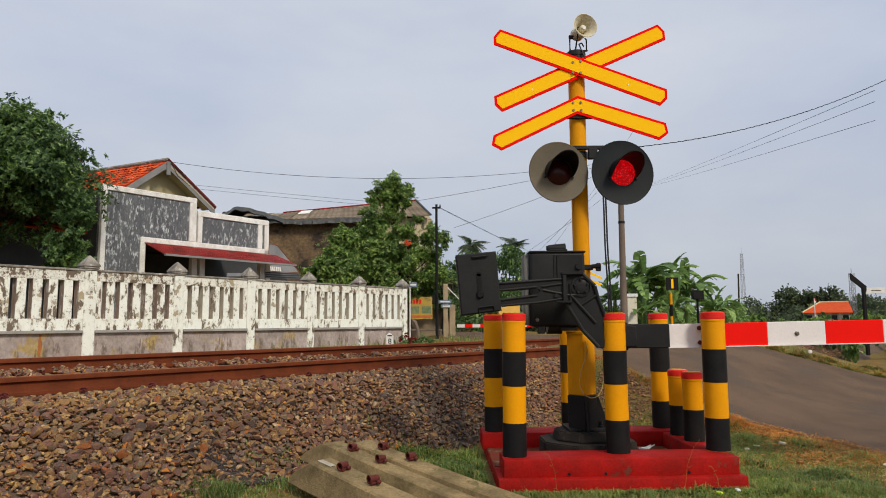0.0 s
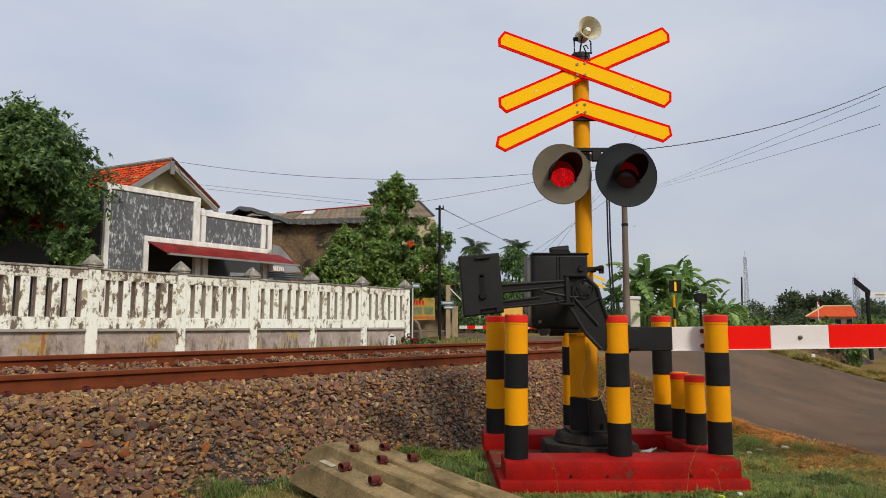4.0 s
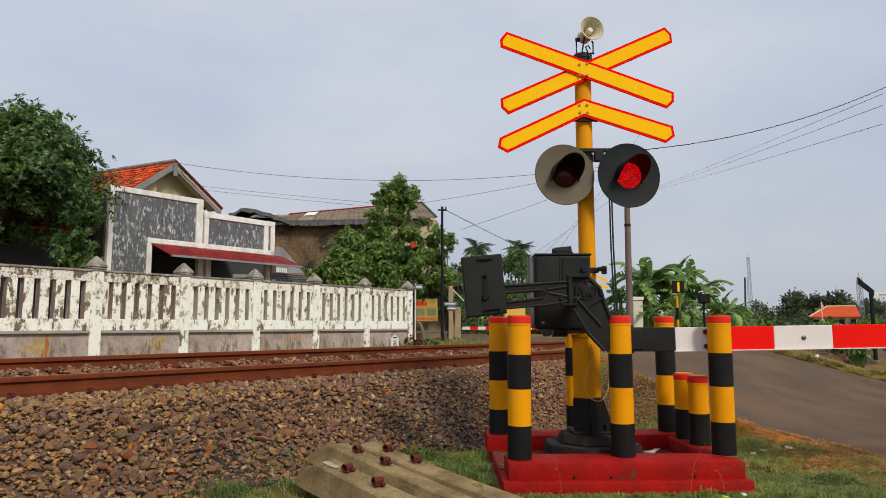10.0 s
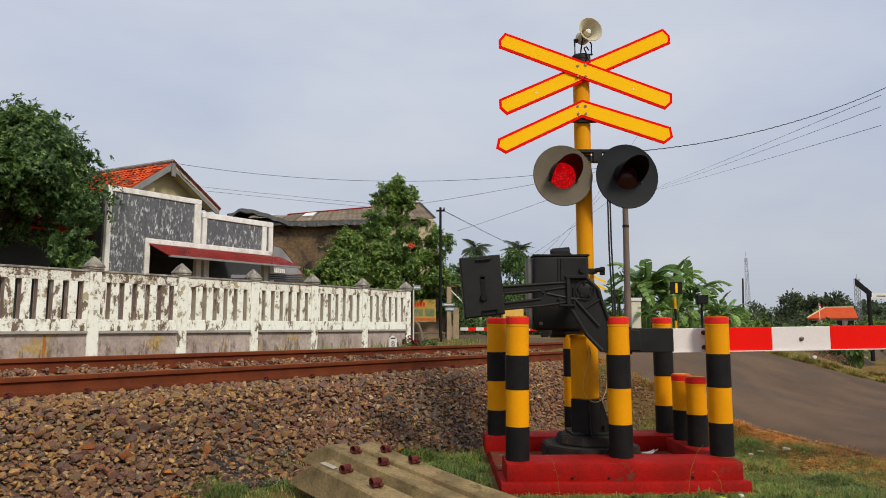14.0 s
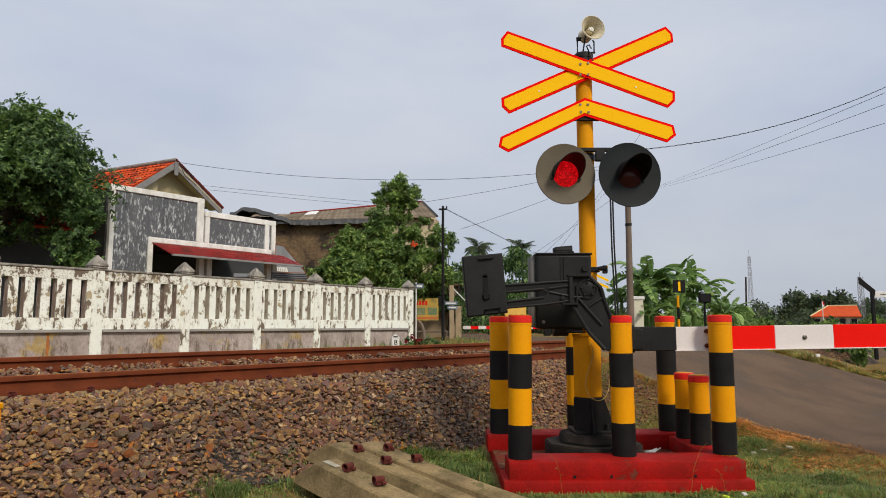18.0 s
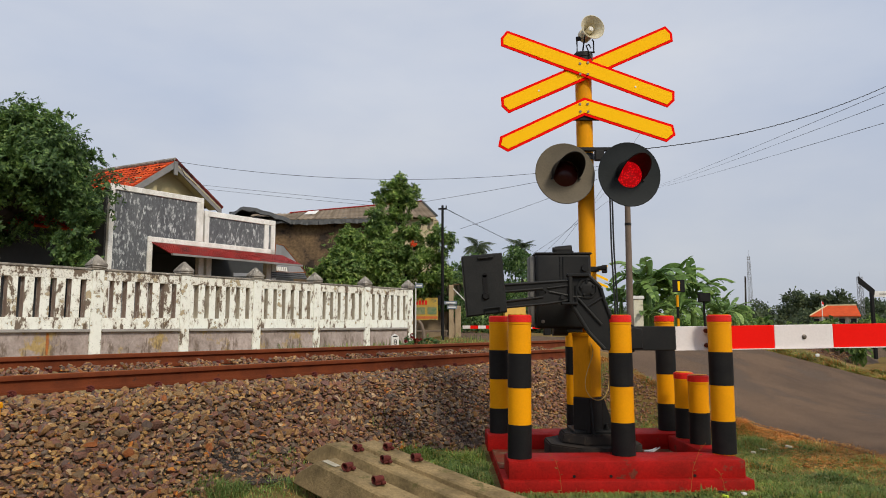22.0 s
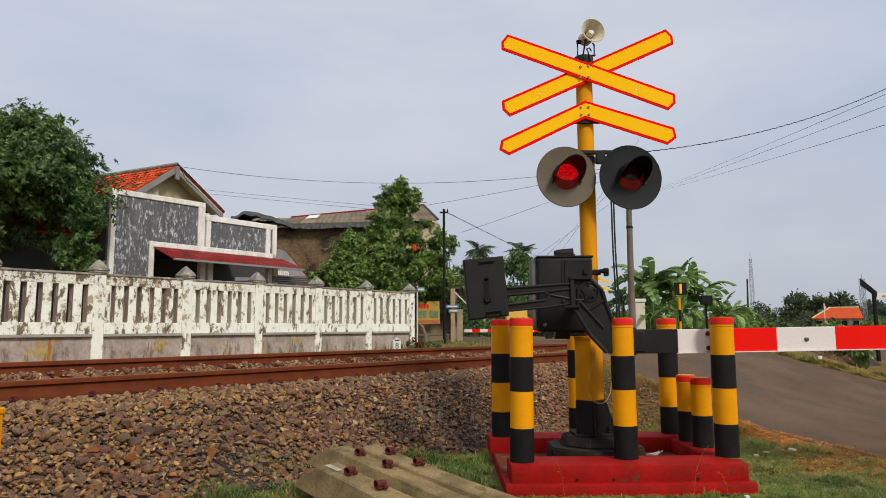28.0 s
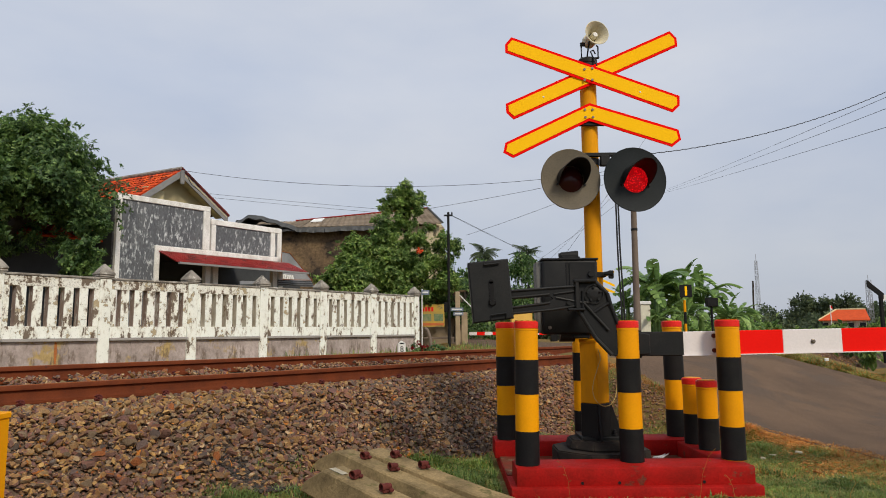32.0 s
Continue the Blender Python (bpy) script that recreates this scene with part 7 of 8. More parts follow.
# tufts against the slab and among the spare sleepers
tx, ty = [], []
for ax, ay, bx_, by_, n, r in ((1.0, 5.66, 2.1, 5.70, 800, 0.06), (2.1, 5.66, 2.8, 5.8, 2000, 0.075), (2.75, 5.9, 2.85, 6.3, 800, 0.11), (0.9, 5.55, 1.9, 5.5, 800, 0.17),
                               (1.9, 5.45, 3.3, 5.4, 2200, 0.2), (3.1, 5.2, 3.7, 5.0, 700, 0.33), (0.34, 5.9, 0.22, 6.9, 2600, 0.15), (0.25, 7.2, -0.4, 6.95, 3300, 0.2),
                               (0.7, 5.2, 2.0, 5.3, 650, 0.27), (2.75, 8.0, 3.0, 8.8, 500, 0.27), (-0.45, 5.0, -1.15, 5.05, 800, 0.15), (-1.55, 5.15, -2.0, 5.3, 450, 0.2),
                               (-2.0, 5.5, -1.45, 5.62, 1250, 0.12), (-1.62, 6.1, -1.3, 6.4, 450, 0.07), (-0.15, 5.25, -0.9, 5.6, 350, 0.09)):
    along = rng.uniform(0, 1, n)
    tx.append(rng.normal(ax + (bx_ - ax) * along, r))
    ty.append(rng.normal(ay + (by_ - ay) * along, r))
tx, ty = np.concatenate(tx), np.concatenate(ty)
ok = off_slab(tx, ty)
blades("grass_tufts", rng, tx[ok], ty[ok], 0.066, 0.0075, GRASS, "taller green grass tufts at the foundation", 1.1, lambda x, y: np.maximum(ground_z(x, y), bed_z(*track_sp(x, y)) - 0.03))
wx_, wy_ = np.concatenate([rng.normal(0.28, 0.12, 500), rng.normal(-0.15, 0.35, 900), rng.normal(2.3, 0.45, 500)]), np.concatenate([rng.normal(6.4, 0.4, 500), rng.normal(6.95, 0.22, 900), rng.normal(5.6, 0.08, 500)])
ok = off_slab(wx_, wy_)
blades("low_weeds", rng, wx_[ok], wy_[ok], 0.07, 0.019, CLOVER, "dark broad-leaved weeds among the grass at the foundation", 0.9, lambda x, y: np.maximum(ground_z(x, y), bed_z(*track_sp(x, y)) - 0.03), "weeds")
# straw, grass and strays on the ground behind the foundation
gx_, gy_ = rng.uniform(0.8, 3.6, 26000), rng.uniform(7.7, 10.8, 26000)
_, pp = track_sp(gx_, gy_)
ok = (pp > 0.95) & off_slab(gx_, gy_) & off_road(gx_, gy_, -0.1)
gx_, gy_ = gx_[ok], gy_[ok]
lump = patchy(gx_, gy_, 31.0, 2.3)
on_bank = lambda x, y: np.maximum(ground_z(x, y), bed_z(*track_sp(x, y)) - 0.03)
blades("bank_straw", rng, gx_[lump > 0.02], gy_[lump > 0.02], 0.030, 0.009, DRY_GRASS, "rust-coloured dry straw behind the foundation", 1.8, on_bank, "straw")
blades("bank_grass", rng, gx_[lump < -0.06], gy_[lump < -0.06], 0.055, 0.008, GRASS, "green grass in clumps behind the foundation", 1.2, on_bank)
bx_, by_ = rng.uniform(0.8, 3.0, 11000), rng.uniform(7.7, 10.2, 11000)
_, pp = track_sp(bx_, by_)
ok = (pp > 1.1) & (rng.random(11000) < np.clip(3.4 - 1.2 * pp, 0.06, 1)) & off_slab(bx_, by_) & off_road(bx_, by_, 0.1)
scatter("bank_stones", rng, np.stack([bx_, by_, on_bank(bx_, by_) + 0.008], 1)[ok], rng.uniform(0.012, 0.032, int(ok.sum())), SMALL, STONES, "dull stones strewn behind the foundation")
# the far verge of the road
gy_ = rng.uniform(8.0, 24.0, 26000)
gx_ = road_right(gy_) + np.abs(rng.normal(0, 0.9, len(gy_)))
# brightness of the far strip is put into its paler blade colour
blades("far_verge_grass", rng, gx_, gy_, 0.10, 0.018, LIT_YELLOW_GRASS, "pale green grass along the far side of the road")
tt = rng.uniform(0, 1, 100000)
sx_, sy_ = np.interp(tt, [0, 0.45, 0.7, 0.8, 0.88, 1], [15.0, 11.5, 9.2, 7.6, 6.9, 6.4]), np.interp(tt, [0, 0.45, 0.7, 0.8, 0.88, 1], [13.2, 14.2, 14.8, 15.2, 15.6, 17.0])
off = 1.7 * rng.random(len(tt)) ** 1.3 * (0.45 + 0.55 * ease(0.9, 0.4, tt))
gx_, gy_ = sx_ + 0.25 * off, sy_ + 0.97 * off
blades("far_verge_grass", rng, gx_, gy_, 0.06, 0.026, LIT_YELLOW_GRASS, "pale yellow-green grass strip along the far side of the road", 1.3, lambda x, y: np.maximum(ground_z(x, y), np.where(track_sp(x, y)[1] < 1.5, bed_z(*track_sp(x, y)) - 0.03, -1)))
pick_ = rng.random(len(gx_)) < 0.22
blades("far_dry_grass", rng, gx_[pick_], gy_[pick_], 0.085, 0.018, DRY_GRASS, "dry straw in the grass strip across the road", 1.0)
gy_ = rng.uniform(17.0, 30.0, 7000)
gx_ = rng.uniform(-4.5, 3.0, 7000)
_, pp = track_sp(gx_, gy_)
ok = (pp < -3.2) & (pp > -9.5) & off_road(gx_, gy_, 0.0)
blades("lineside_grass", rng, gx_[ok], gy_[ok], 0.13, 0.016, GRASS, "rough grass between the track and the wall")


# ---- spare sleepers lying in the grass ----
spare = None
for (x, y, z), (dx, dy, dz), roll in (((-0.690 - 0.22, 5.29 + 0.20, 0.352 + 0.04), (0.70, -0.70, -0.12), 3), ((-0.743 - 0.23, 6.14 + 0.20, 0.34 + 0.045), (0.741, -0.65, -0.15), -2), ((-0.473 - 0.22, 6.195 + 0.21, 0.34 + 0.04), (0.727, -0.675, -0.128), 2)):
    d = Vector((dx, dy, dz)).normalized()
    side = d.cross(Vector((0, 0, 1))).normalized()
    up = side.cross(d)
    m3 = Matrix((d, -side, up)).transposed()
    c = Vector((x, y, z)) + d * 0.98 - up * 0.215
    m = Matrix.Translation(c) @ m3.to_4x4() @ pose(0, 0, 0, roll)
    if spare is None:
        spare = thing("spare_sleeper", (0, 0, 0), "aged ochre concrete sleeper with rusted clips, lying in the grass", "sleeper", "spare sleepers in the grass")
        part("sleeper_body", sleeper_body(new_bm(), 2.44, 0.30, 0.20, 0.22, 0.015, 0.24, 0.15), SLEEPER, spare)
        cm = None
        for sx in (-0.69, -0.33):
            mm = pose(sx, 0, 0.216, 0, 0, 12 if sx < -0.5 else -8) @ Matrix.Scale(0.85, 4)
            if cm is None:
                cm = part("sleeper_clip", stub_mesh(new_bm()), CLIP_RUST, spare, "dark red rusted clip", mm).data
            else:
                again("sleeper_clip", cm, spare, mm)
        spare.matrix_basis = m
        part("cast_mark", box(new_bm(), (-0.88, -0.02, 0.2225), (0.17, 0.05, 0.004)), surface("pale_cast_plate", (0.42, 0.38, 0.29), (0.33, 0.29, 0.21), 20, 0.8, 0.8, bump=0.2), spare, "pale cast plate")
    else:
        t2 = copy_thing(spare, m)
        for ch in list(t2.children):
            if ch.name.startswith("cast_mark"):
                bpy.data.objects.remove(ch)
# a small uneven black block beside the front sleeper
blob = new_bm()
box(blob, (0, 0, 0.03), (0.16, 0.10, 0.06), bev=0.02, seg=2)
top("black_rag", rough_up(blob, 0.03), BLACK, "uneven black blob under the spare sleeper", "litter", pose(-0.88, 5.10, 0.06, 0, 0, 25))

# ---- plain yellow post close to the viewer ----
yp = thing("yellow_post", (-2.385, 3.5, 0.0), "square yellow-painted post with a lipped top, edge worn", "post")
part("shaft", box(new_bm(), (0, 0, 0.51), (0.19, 0.19, 1.02), bev=0.008), YELLOW, yp)
part("lip", box(new_bm(), (0, 0, 1.035), (0.20, 0.20, 0.035), bev=0.006), YELLOW, yp)

# ---- the distance marker ----
ms = thing("distance_marker", (-1.255, 18.0, 0.84), "white-painted stone distance marker with a black number 8", "marker stone")
bm = new_bm()
plate(bm, [(-0.10, 0), (0.10, 0), (0.10, 0.30), (0.0, 0.38), (-0.10, 0.30)], -0.07, 0.07, 0.008)
part("stone_body", bm, WHITE_PAINT, ms, "", pose(0, 0, 0, 0, 0, 12))
bm = new_bm()
box(bm, (0, -0.076, 0.31), (0.12, 0.006, 0.03))
part("lettering", bm, BLACK, ms, "illegible black mark", pose(0, 0, 0, 0, 0, 12))
fc = bpy.data.curves.new("number", "FONT")
fc.body, fc.size, fc.extrude, fc.align_x = "8", 0.20, 0.002, "CENTER"
num = new("number", fc)
dg = bpy.context.evaluated_depsgraph_get()
nm = bpy.data.meshes.new_from_object(num.evaluated_get(dg))
bpy.data.objects.remove(num)
nm.materials.clear()
nm.materials.append(BLACK)
nob = new("number", nm)
nob.parent = ms
nob.matrix_basis = pose(0, 0, 0, 0, 0, 12) @ pose(0, -0.074, 0.095, 90)

# ---- beyond the wall's end: the stall, posts and signs ----
stall = thing("roadside_stall", (-0.4, 27.6, 0.78), "small dim stall with a faded yellow banner", "stall")
part("back_wall", box(new_bm(), (0, 0.6, 1.15), (2.2, 0.1, 2.3)), surface("grey_brown_boards", (0.33, 0.255, 0.165), (0.20, 0.155, 0.105), 2, 0.8, 0.9, bump=0.3), stall)
for x in (-1.0, 1.05):
    part("stall_post", rod(new_bm(), (x, 0.45, 0), (x, 0.45, 2.3), 0.05, seg=8), BARK, stall)
part("stall_roof", box(new_bm(), (0.0, 0.62, 2.33), (2.3, 0.45, 0.05)), BROWN_WALL, stall)
part("counter", box(new_bm(), (-0.2, -0.5, 0.42), (1.6, 0.35, 0.07), bev=0.01), POLE_GREY, stall, "plank counter")
for x in (-0.9, 0.55):
    part("counter_leg", box(new_bm(), (x, -0.5, 0.2), (0.06, 0.3, 0.4)), POLE_GREY, stall)
ban = part("banner", box(new_bm(), (-0.24, -0.60, 1.30), (0.92, 0.02, 0.88)), surface("faded_yellow_banner", (0.58, 0.36, 0.05), (0.30, 0.26, 0.10), 2.2, 0.95, 0.7, bump=0.1, spots=(0.22, 0.20, 0.10), spot_scale=3, spot_at=0.58), stall, "faded yellow banner")
for k, (x, z, w_, h_) in enumerate(((-0.62, 1.55, 0.09, 0.17), (-0.50, 1.55, 0.09, 0.17), (-0.38, 1.55, 0.09, 0.17), (-0.26, 1.55, 0.09, 0.17))):
    part("red_shape", box(new_bm(), (x, -0.613, z), (w_, 0.006, h_)), CAP_RED, ban, "plain red shape")
for x, w_ in ((-0.48, 0.36), (-0.02, 0.36)):
    part("green_panel", box(new_bm(), (x, -0.613, 1.22), (w_, 0.006, 0.28)), surface("dull_green_print", (0.12, 0.20, 0.10), (0.30, 0.28, 0.16), 9, 0.9, 0.7, bump=0), ban, "dull green printed panel")
part("red_strip", box(new_bm(), (-0.24, -0.613, 0.96), (0.88, 0.006, 0.10)), surface("faded_orange_print", (0.55, 0.16, 0.05), (0.45, 0.12, 0.05), 9, 0.6, 0.7, bump=0), ban, "orange-red strip")
TAN_POST = surface("tan_concrete_post", (0.40, 0.31, 0.20), (0.27, 0.205, 0.13), 3, 0.8, 0.9, bump=0.3)
SIGN_BLUE = surface("faded_blue_sign", (0.17, 0.215, 0.28), (0.24, 0.28, 0.33), 6, 0.6, 0.5, bump=0)
st = thing("street_sign", (-1.03, 26.0, 0.78), "small blue-grey street sign on a thin white pole", "street sign")
part("pole", rod(new_bm(), (0, 0, 0), (0, 0, 2.3), 0.028, seg=8), WHITE_PAINT, st, "thin white pole")
part("plate", box(new_bm(), (0.13, -0.03, 2.16), (0.30, 0.02, 0.18), bev=0.004), SIGN_BLUE, st)
part("lettering", box(new_bm(), (0.13, -0.043, 2.16), (0.22, 0.004, 0.06)), WHITE_PAINT, st, "illegible pale mark")
dp = thing("dark_pole", (0.0, 24.0, 0.78), "slim black pole with small boxes and a pale foot", "pole")
part("shaft", rod(new_bm(), (0, 0, 0), (0, 0, 4.92), 0.06, 0.045, 10), BLACK, dp)
part("foot", box(new_bm(), (0.03, 0, 0.06), (0.28, 0.28, 0.14), bev=0.02), SLEEPER, dp, "ochre concrete foot")
part("cross_piece", box(new_bm(), (0, 0, 4.80), (0.30, 0.06, 0.06), bev=0.01), BLACK, dp)
part("insulator", rod(new_bm(), (0.13, 0, 4.82), (0.13, 0, 4.92), 0.03, 0.02, 8), BLACK, dp)
part("meter_box", box(new_bm(), (-0.11, -0.02, 1.52), (0.12, 0.12, 0.34), bev=0.01), BLACK, dp)
gp = thing("guide_post", (0.31, 24.6, 0.78), "weathered concrete post with two blue direction boards", "sign post")
part("shaft", box(new_bm(), (0, 0, 1.05), (0.17, 0.14, 2.1), bev=0.015), TAN_POST, gp)
for z, w_ in ((1.46, 0.46), (1.30, 0.36)):
    b2 = part("direction_board", box(new_bm(), (-0.02 + (0.46 - w_) / 2, -0.09, z), (w_, 0.02, 0.12), bev=0.003), SIGN_BLUE, gp, "blue direction board")
    part("lettering", box(new_bm(), (-0.02 + (0.46 - w_) / 2, -0.103, z), (w_ * 0.75, 0.004, 0.045)), WHITE_PAINT, b2, "illegible pale mark")
part("stay", rod(new_bm(), (0.05, 0, 2.0), (0.75, 0.1, 1.3), 0.02, seg=6), WHITE_PAINT, gp)
gp2 = thing("concrete_stub", (0.62, 24.9, 0.78), "short concrete post beside the pole", "post")
part("shaft", box(new_bm(), (-0.06, 0, 0.68), (0.22, 0.16, 1.36), bev=0.02), TAN_POST, gp2)
cr_ = new_bm()
tube(cr_, [(0, 0, 0), (-0.04, 0, 0.5), (-0.12, 0, 0.72), (-0.2, 0, 0.78)], 0.05, 8)
top("bent_post", cr_, POLE_GREY, "bent pale concrete post in the grass", "post", pose(-0.55, 21.0, 0.78))
# red-leaved plants by the marker
fp = thing("red_flowers", (-0.88, 19.0, 0.80), "low plants with red flowers beside the marker stone", "flowers")
rng3 = np.random.default_rng(8)
V, F = leaf_cloud(rng3, [(0, 0, 0.15), (0.25, 0.1, 0.12), (-0.2, 0.1, 0.1), (0.5, 0.2, 0.12)], [0.2, 0.2, 0.18, 0.2], 700, 0.09)
bulk("foliage", V, F, LEAF_DARK, fp)
RED_LEAF = leafy("dark_red_leaf", [((0.26, 0.012, 0.018), 4), ((0.16, 0.010, 0.014), 4), ((0.40, 0.03, 0.03), 2)])
for x, z, r_ in ((-0.12, 0.24, 0.06), (0.02, 0.34, 0.05), (0.14, 0.20, 0.06), (0.24, 0.27, 0.05)):
    part("stalk", rod(new_bm(), (x, -0.05, 0.0), (x, -0.05, z), 0.006, seg=4), BARK, fp)
    V, F = leaf_cloud(rng3, [(x, -0.05, z)], [r_], 55, 0.05)
    bulk("red_leaves", V, F, RED_LEAF, fp)

# ---- the far side of the crossing ----
fm = thing("far_signal_mast", (8.40, 38.0, 0.98), "distant yellow crossing mast with crossed boards", "signal mast")
part("pole", rod(new_bm(), (0, 0, 0), (0, 0, 4.1), 0.08, seg=12), YELLOW_MAST, fm)
for pts, yy in (((-0.85, -0.40, 0.85, 0.40), -0.12), ((-0.85, 0.40, 0.85, -0.40), -0.14)):
    x0, z0, x1, z1 = pts
    part("cross_arm", plate(new_bm(), [(x0, 3.34 + z0 - 0.07), (x1, 3.34 + z1 - 0.07), (x1, 3.34 + z1 + 0.07), (x0, 3.34 + z0 + 0.07)], yy, yy + 0.012), SIGN_YELLOW, fm, "yellow board")
part("chevron_board", plate(new_bm(), [(0, 2.98), (-0.85, 2.62), (-0.85, 2.48), (0, 2.84), (0.85, 2.48), (0.85, 2.62)], -0.13, -0.118), SIGN_YELLOW, fm, "yellow board")
part("lamp_disc", rod(new_bm(), (0.32, -0.15, 2.1), (0.32, -0.12, 2.1), 0.28, seg=20), BLACK, fm)
part("lamp_disc", rod(new_bm(), (-0.32, -0.15, 2.1), (-0.32, -0.12, 2.1), 0.28, seg=20), BLACK, fm)
fb = thing("far_crossing_barrier", (3.6, 30.0, 1.05), "distant red and white boom across the road", "barrier boom")
for k in range(10):
    part("boom_stripe", box(new_bm(), (-2.55 + 0.34 * k, 0, 0.30), (0.34, 0.05, 0.14)), BOOM_RED if k % 2 else BOOM_WHITE, fb)
part("boom_post", box(new_bm(), (1.0, 0.15, 0.3), (0.3, 0.3, 1.1), bev=0.02), BLACK, fb)
for x in (-1.6, -0.9):
    part("hanging_rod", rod(new_bm(), (x, 0, 0.24), (x, 0, -0.02), 0.012, seg=5), BLACK, fb)
hut = thing("yellow_hut", (3.85, 36.0, 0.9), "small yellow hut with dark window holes across the track", "hut")
part("wall", box(new_bm(), (0, 0.8, 0.85), (1.1, 1.5, 1.7)), surface("sunny_yellow_wall", (0.80, 0.50, 0.12), (0.70, 0.42, 0.10), 3, 0.5, 0.8, bump=0), hut)
part("roof", box(new_bm(), (0, 0.8, 1.78), (1.4, 1.8, 0.12), bev=0.02), TIN, hut)
for x in (-0.3, 0.0, 0.3):
    part("window_hole", box(new_bm(), (x, 0.04, 1.05), (0.13, 0.06, 0.12)), GLASS_DARK, hut)
cp = thing("cream_pillar", (5.716, 20.0, 0.75), "cream square pillar with a flat cap beside the road", "pillar")
part("shaft", box(new_bm(), (0, 0, 0.72), (0.28, 0.28, 1.45), bev=0.012), surface("cream_pillar_paint", (0.66, 0.63, 0.50), (0.52, 0.50, 0.40), 3, 0.6, 0.8, bump=0.1), cp)
part("cap", box(new_bm(), (0, 0, 1.49), (0.34, 0.34, 0.10), bev=0.012), WHITE_PAINT, cp)
up = thing("utility_pole", (4.40, 16.0, 0.80), "weathered grey utility pole with black cables", "utility pole")
part("shaft", rod(new_bm(), (0.0, 0, 0), (0.03, 0, 4.55), 0.085, 0.062, 14), POLE_GREY, up)
for x0, x1 in ((-0.50, -0.56), (-0.44, -0.51)):
    pts = [(x0 + (x1 - x0) * t + 0.008 * math.sin(9 * t), -0.6, 0.55 + 3.5 * t) for t in np.linspace(0, 1, 10)]
    part("hanging_cable", tube(new_bm(), pts, 0.020, 6), WIRE, up, "black hanging cable")
part("pole_band", rod(new_bm(), (0.02, 0, 3.0), (0.02, 0, 3.06), 0.078, seg=14), IRON, up)
lb_ = thing("warning_board", (6.22, 18.0, 0.68), "black square board with a yellow stripe on a banded pole", "signal board")
for k in range(5):
    part("pole_band", rod(new_bm(), (0, 0, 0.31 * k), (0, 0, 0.31 * (k + 1)), 0.035, seg=8), YELLOW if k % 2 == 0 else BLACK, lb_)
part("board", box(new_bm(), (0.03, -0.04, 1.79), (0.32, 0.03, 0.33), bev=0.004), BLACK, lb_, "black board")
part("stripe", box(new_bm(), (0.03, -0.06, 1.79), (0.06, 0.006, 0.25)), SIGN_YELLOW, lb_, "yellow stripe")
bb = thing("black_lamp_post", (6.92, 18.0, 0.72), "black box lamp on a thin black post", "lamp post")
part("post", rod(new_bm(), (0, 0, 0), (0, 0, 1.4), 0.03, seg=8), BLACK, bb)
part("box", box(new_bm(), (0.01, 0, 1.45), (0.29, 0.16, 0.23), bev=0.01), BLACK, bb)


def lattice(base, h, w0, w1, name, label, steps, r):
    t = thing(name, base, label, "tower")
    c = [Vector((sx, sy, 0)) for sx, sy in ((-1, -1), (1, -1), (1, 1), (-1, 1))]
    for q in c:
        part("leg", rod(new_bm(), q * w0, q * w1 + Vector((0, 0, h)), r, seg=5), HAZE_STEEL, t)
    for k in range(steps):
        bm = new_bm()
        z0_, z1_ = h * k / steps, h * (k + 1) / steps
        a_, b_ = w0 + (w1 - w0) * k / steps, w0 + (w1 - w0) * (k + 1) / steps
        for i in range(4):
            j = (i + 1) % 4
            rod(bm, c[i] * a_ + Vector((0, 0, z0_)), c[j] * b_ + Vector((0, 0, z1_)), r * 0.6, seg=4)
            rod(bm, c[j] * a_ + Vector((0, 0, z0_)), c[i] * b_ + Vector((0, 0, z1_)), r * 0.6, seg=4)
        part("brace", bm, HAZE_STEEL, t)
    part("aerial", rod(new_bm(), (0, 0, h), (0, 0, h * 1.09), r, seg=5), HAZE_STEEL, t)
    return t


lattice((136, 300, 0.8), 31, 0.95, 0.42, "lattice_mast", "distant grey lattice telephone mast", 14, 0.06)
lattice((43.1, 70, 0.8), 5.6, 0.22, 0.18, "lattice_mast", "slim distant lattice mast by the trees", 12, 0.024)
top("wooden_pole", rod(new_bm(), (0, 0, 0), (0.15, 0, 4.9), 0.09, 0.075, 8), BARK, "distant dark wooden pole", "pole", pose(26.68, 60, 0.8))
fh = thing("orange_roofed_house", (35.75, 62.0, 0.8), "distant white house with an orange hipped roof", "house", turn=-30.3)
part("wall", box(new_bm(), (0, 1.5, 0.75), (3.4, 3.6, 1.5)), WHITE_TRIM, fh)
for x in (-1.5, -0.6, 0.5, 1.4):
    part("window", box(new_bm(), (x, -0.52, 0.85), (0.45, 0.06, 0.7)), GLASS_DARK, fh)
rf = new_bm()
a = [rf.verts.new((q[0] * 0.9, q[1], q[2])) for q in ((-2.25, -0.9, 1.45), (2.2, -0.9, 1.45), (2.2, 3.9, 1.45), (-2.25, 3.9, 1.45), (-0.7, 1.5, 2.42), (1.9, 1.5, 2.42), (-2.25, -0.9, 1.38), (2.2, -0.9, 1.38), (2.2, 3.9, 1.38), (-2.25, 3.9, 1.38))]
for q in ((0, 1, 5, 4), (1, 2, 5), (2, 3, 4, 5), (3, 0, 4), (6, 7, 1, 0), (7, 8, 2, 1), (8, 9, 3, 2), (9, 6, 0, 3), (9, 8, 7, 6)):
    rf.faces.new([a[i] for i in q])
part("roof", rf, surface("orange_roof", (0.62, 0.085, 0.018), (0.48, 0.065, 0.018), 3, 0.7, 0.85, bump=0.2), fh, "orange tiled hipped roof", angle=20)
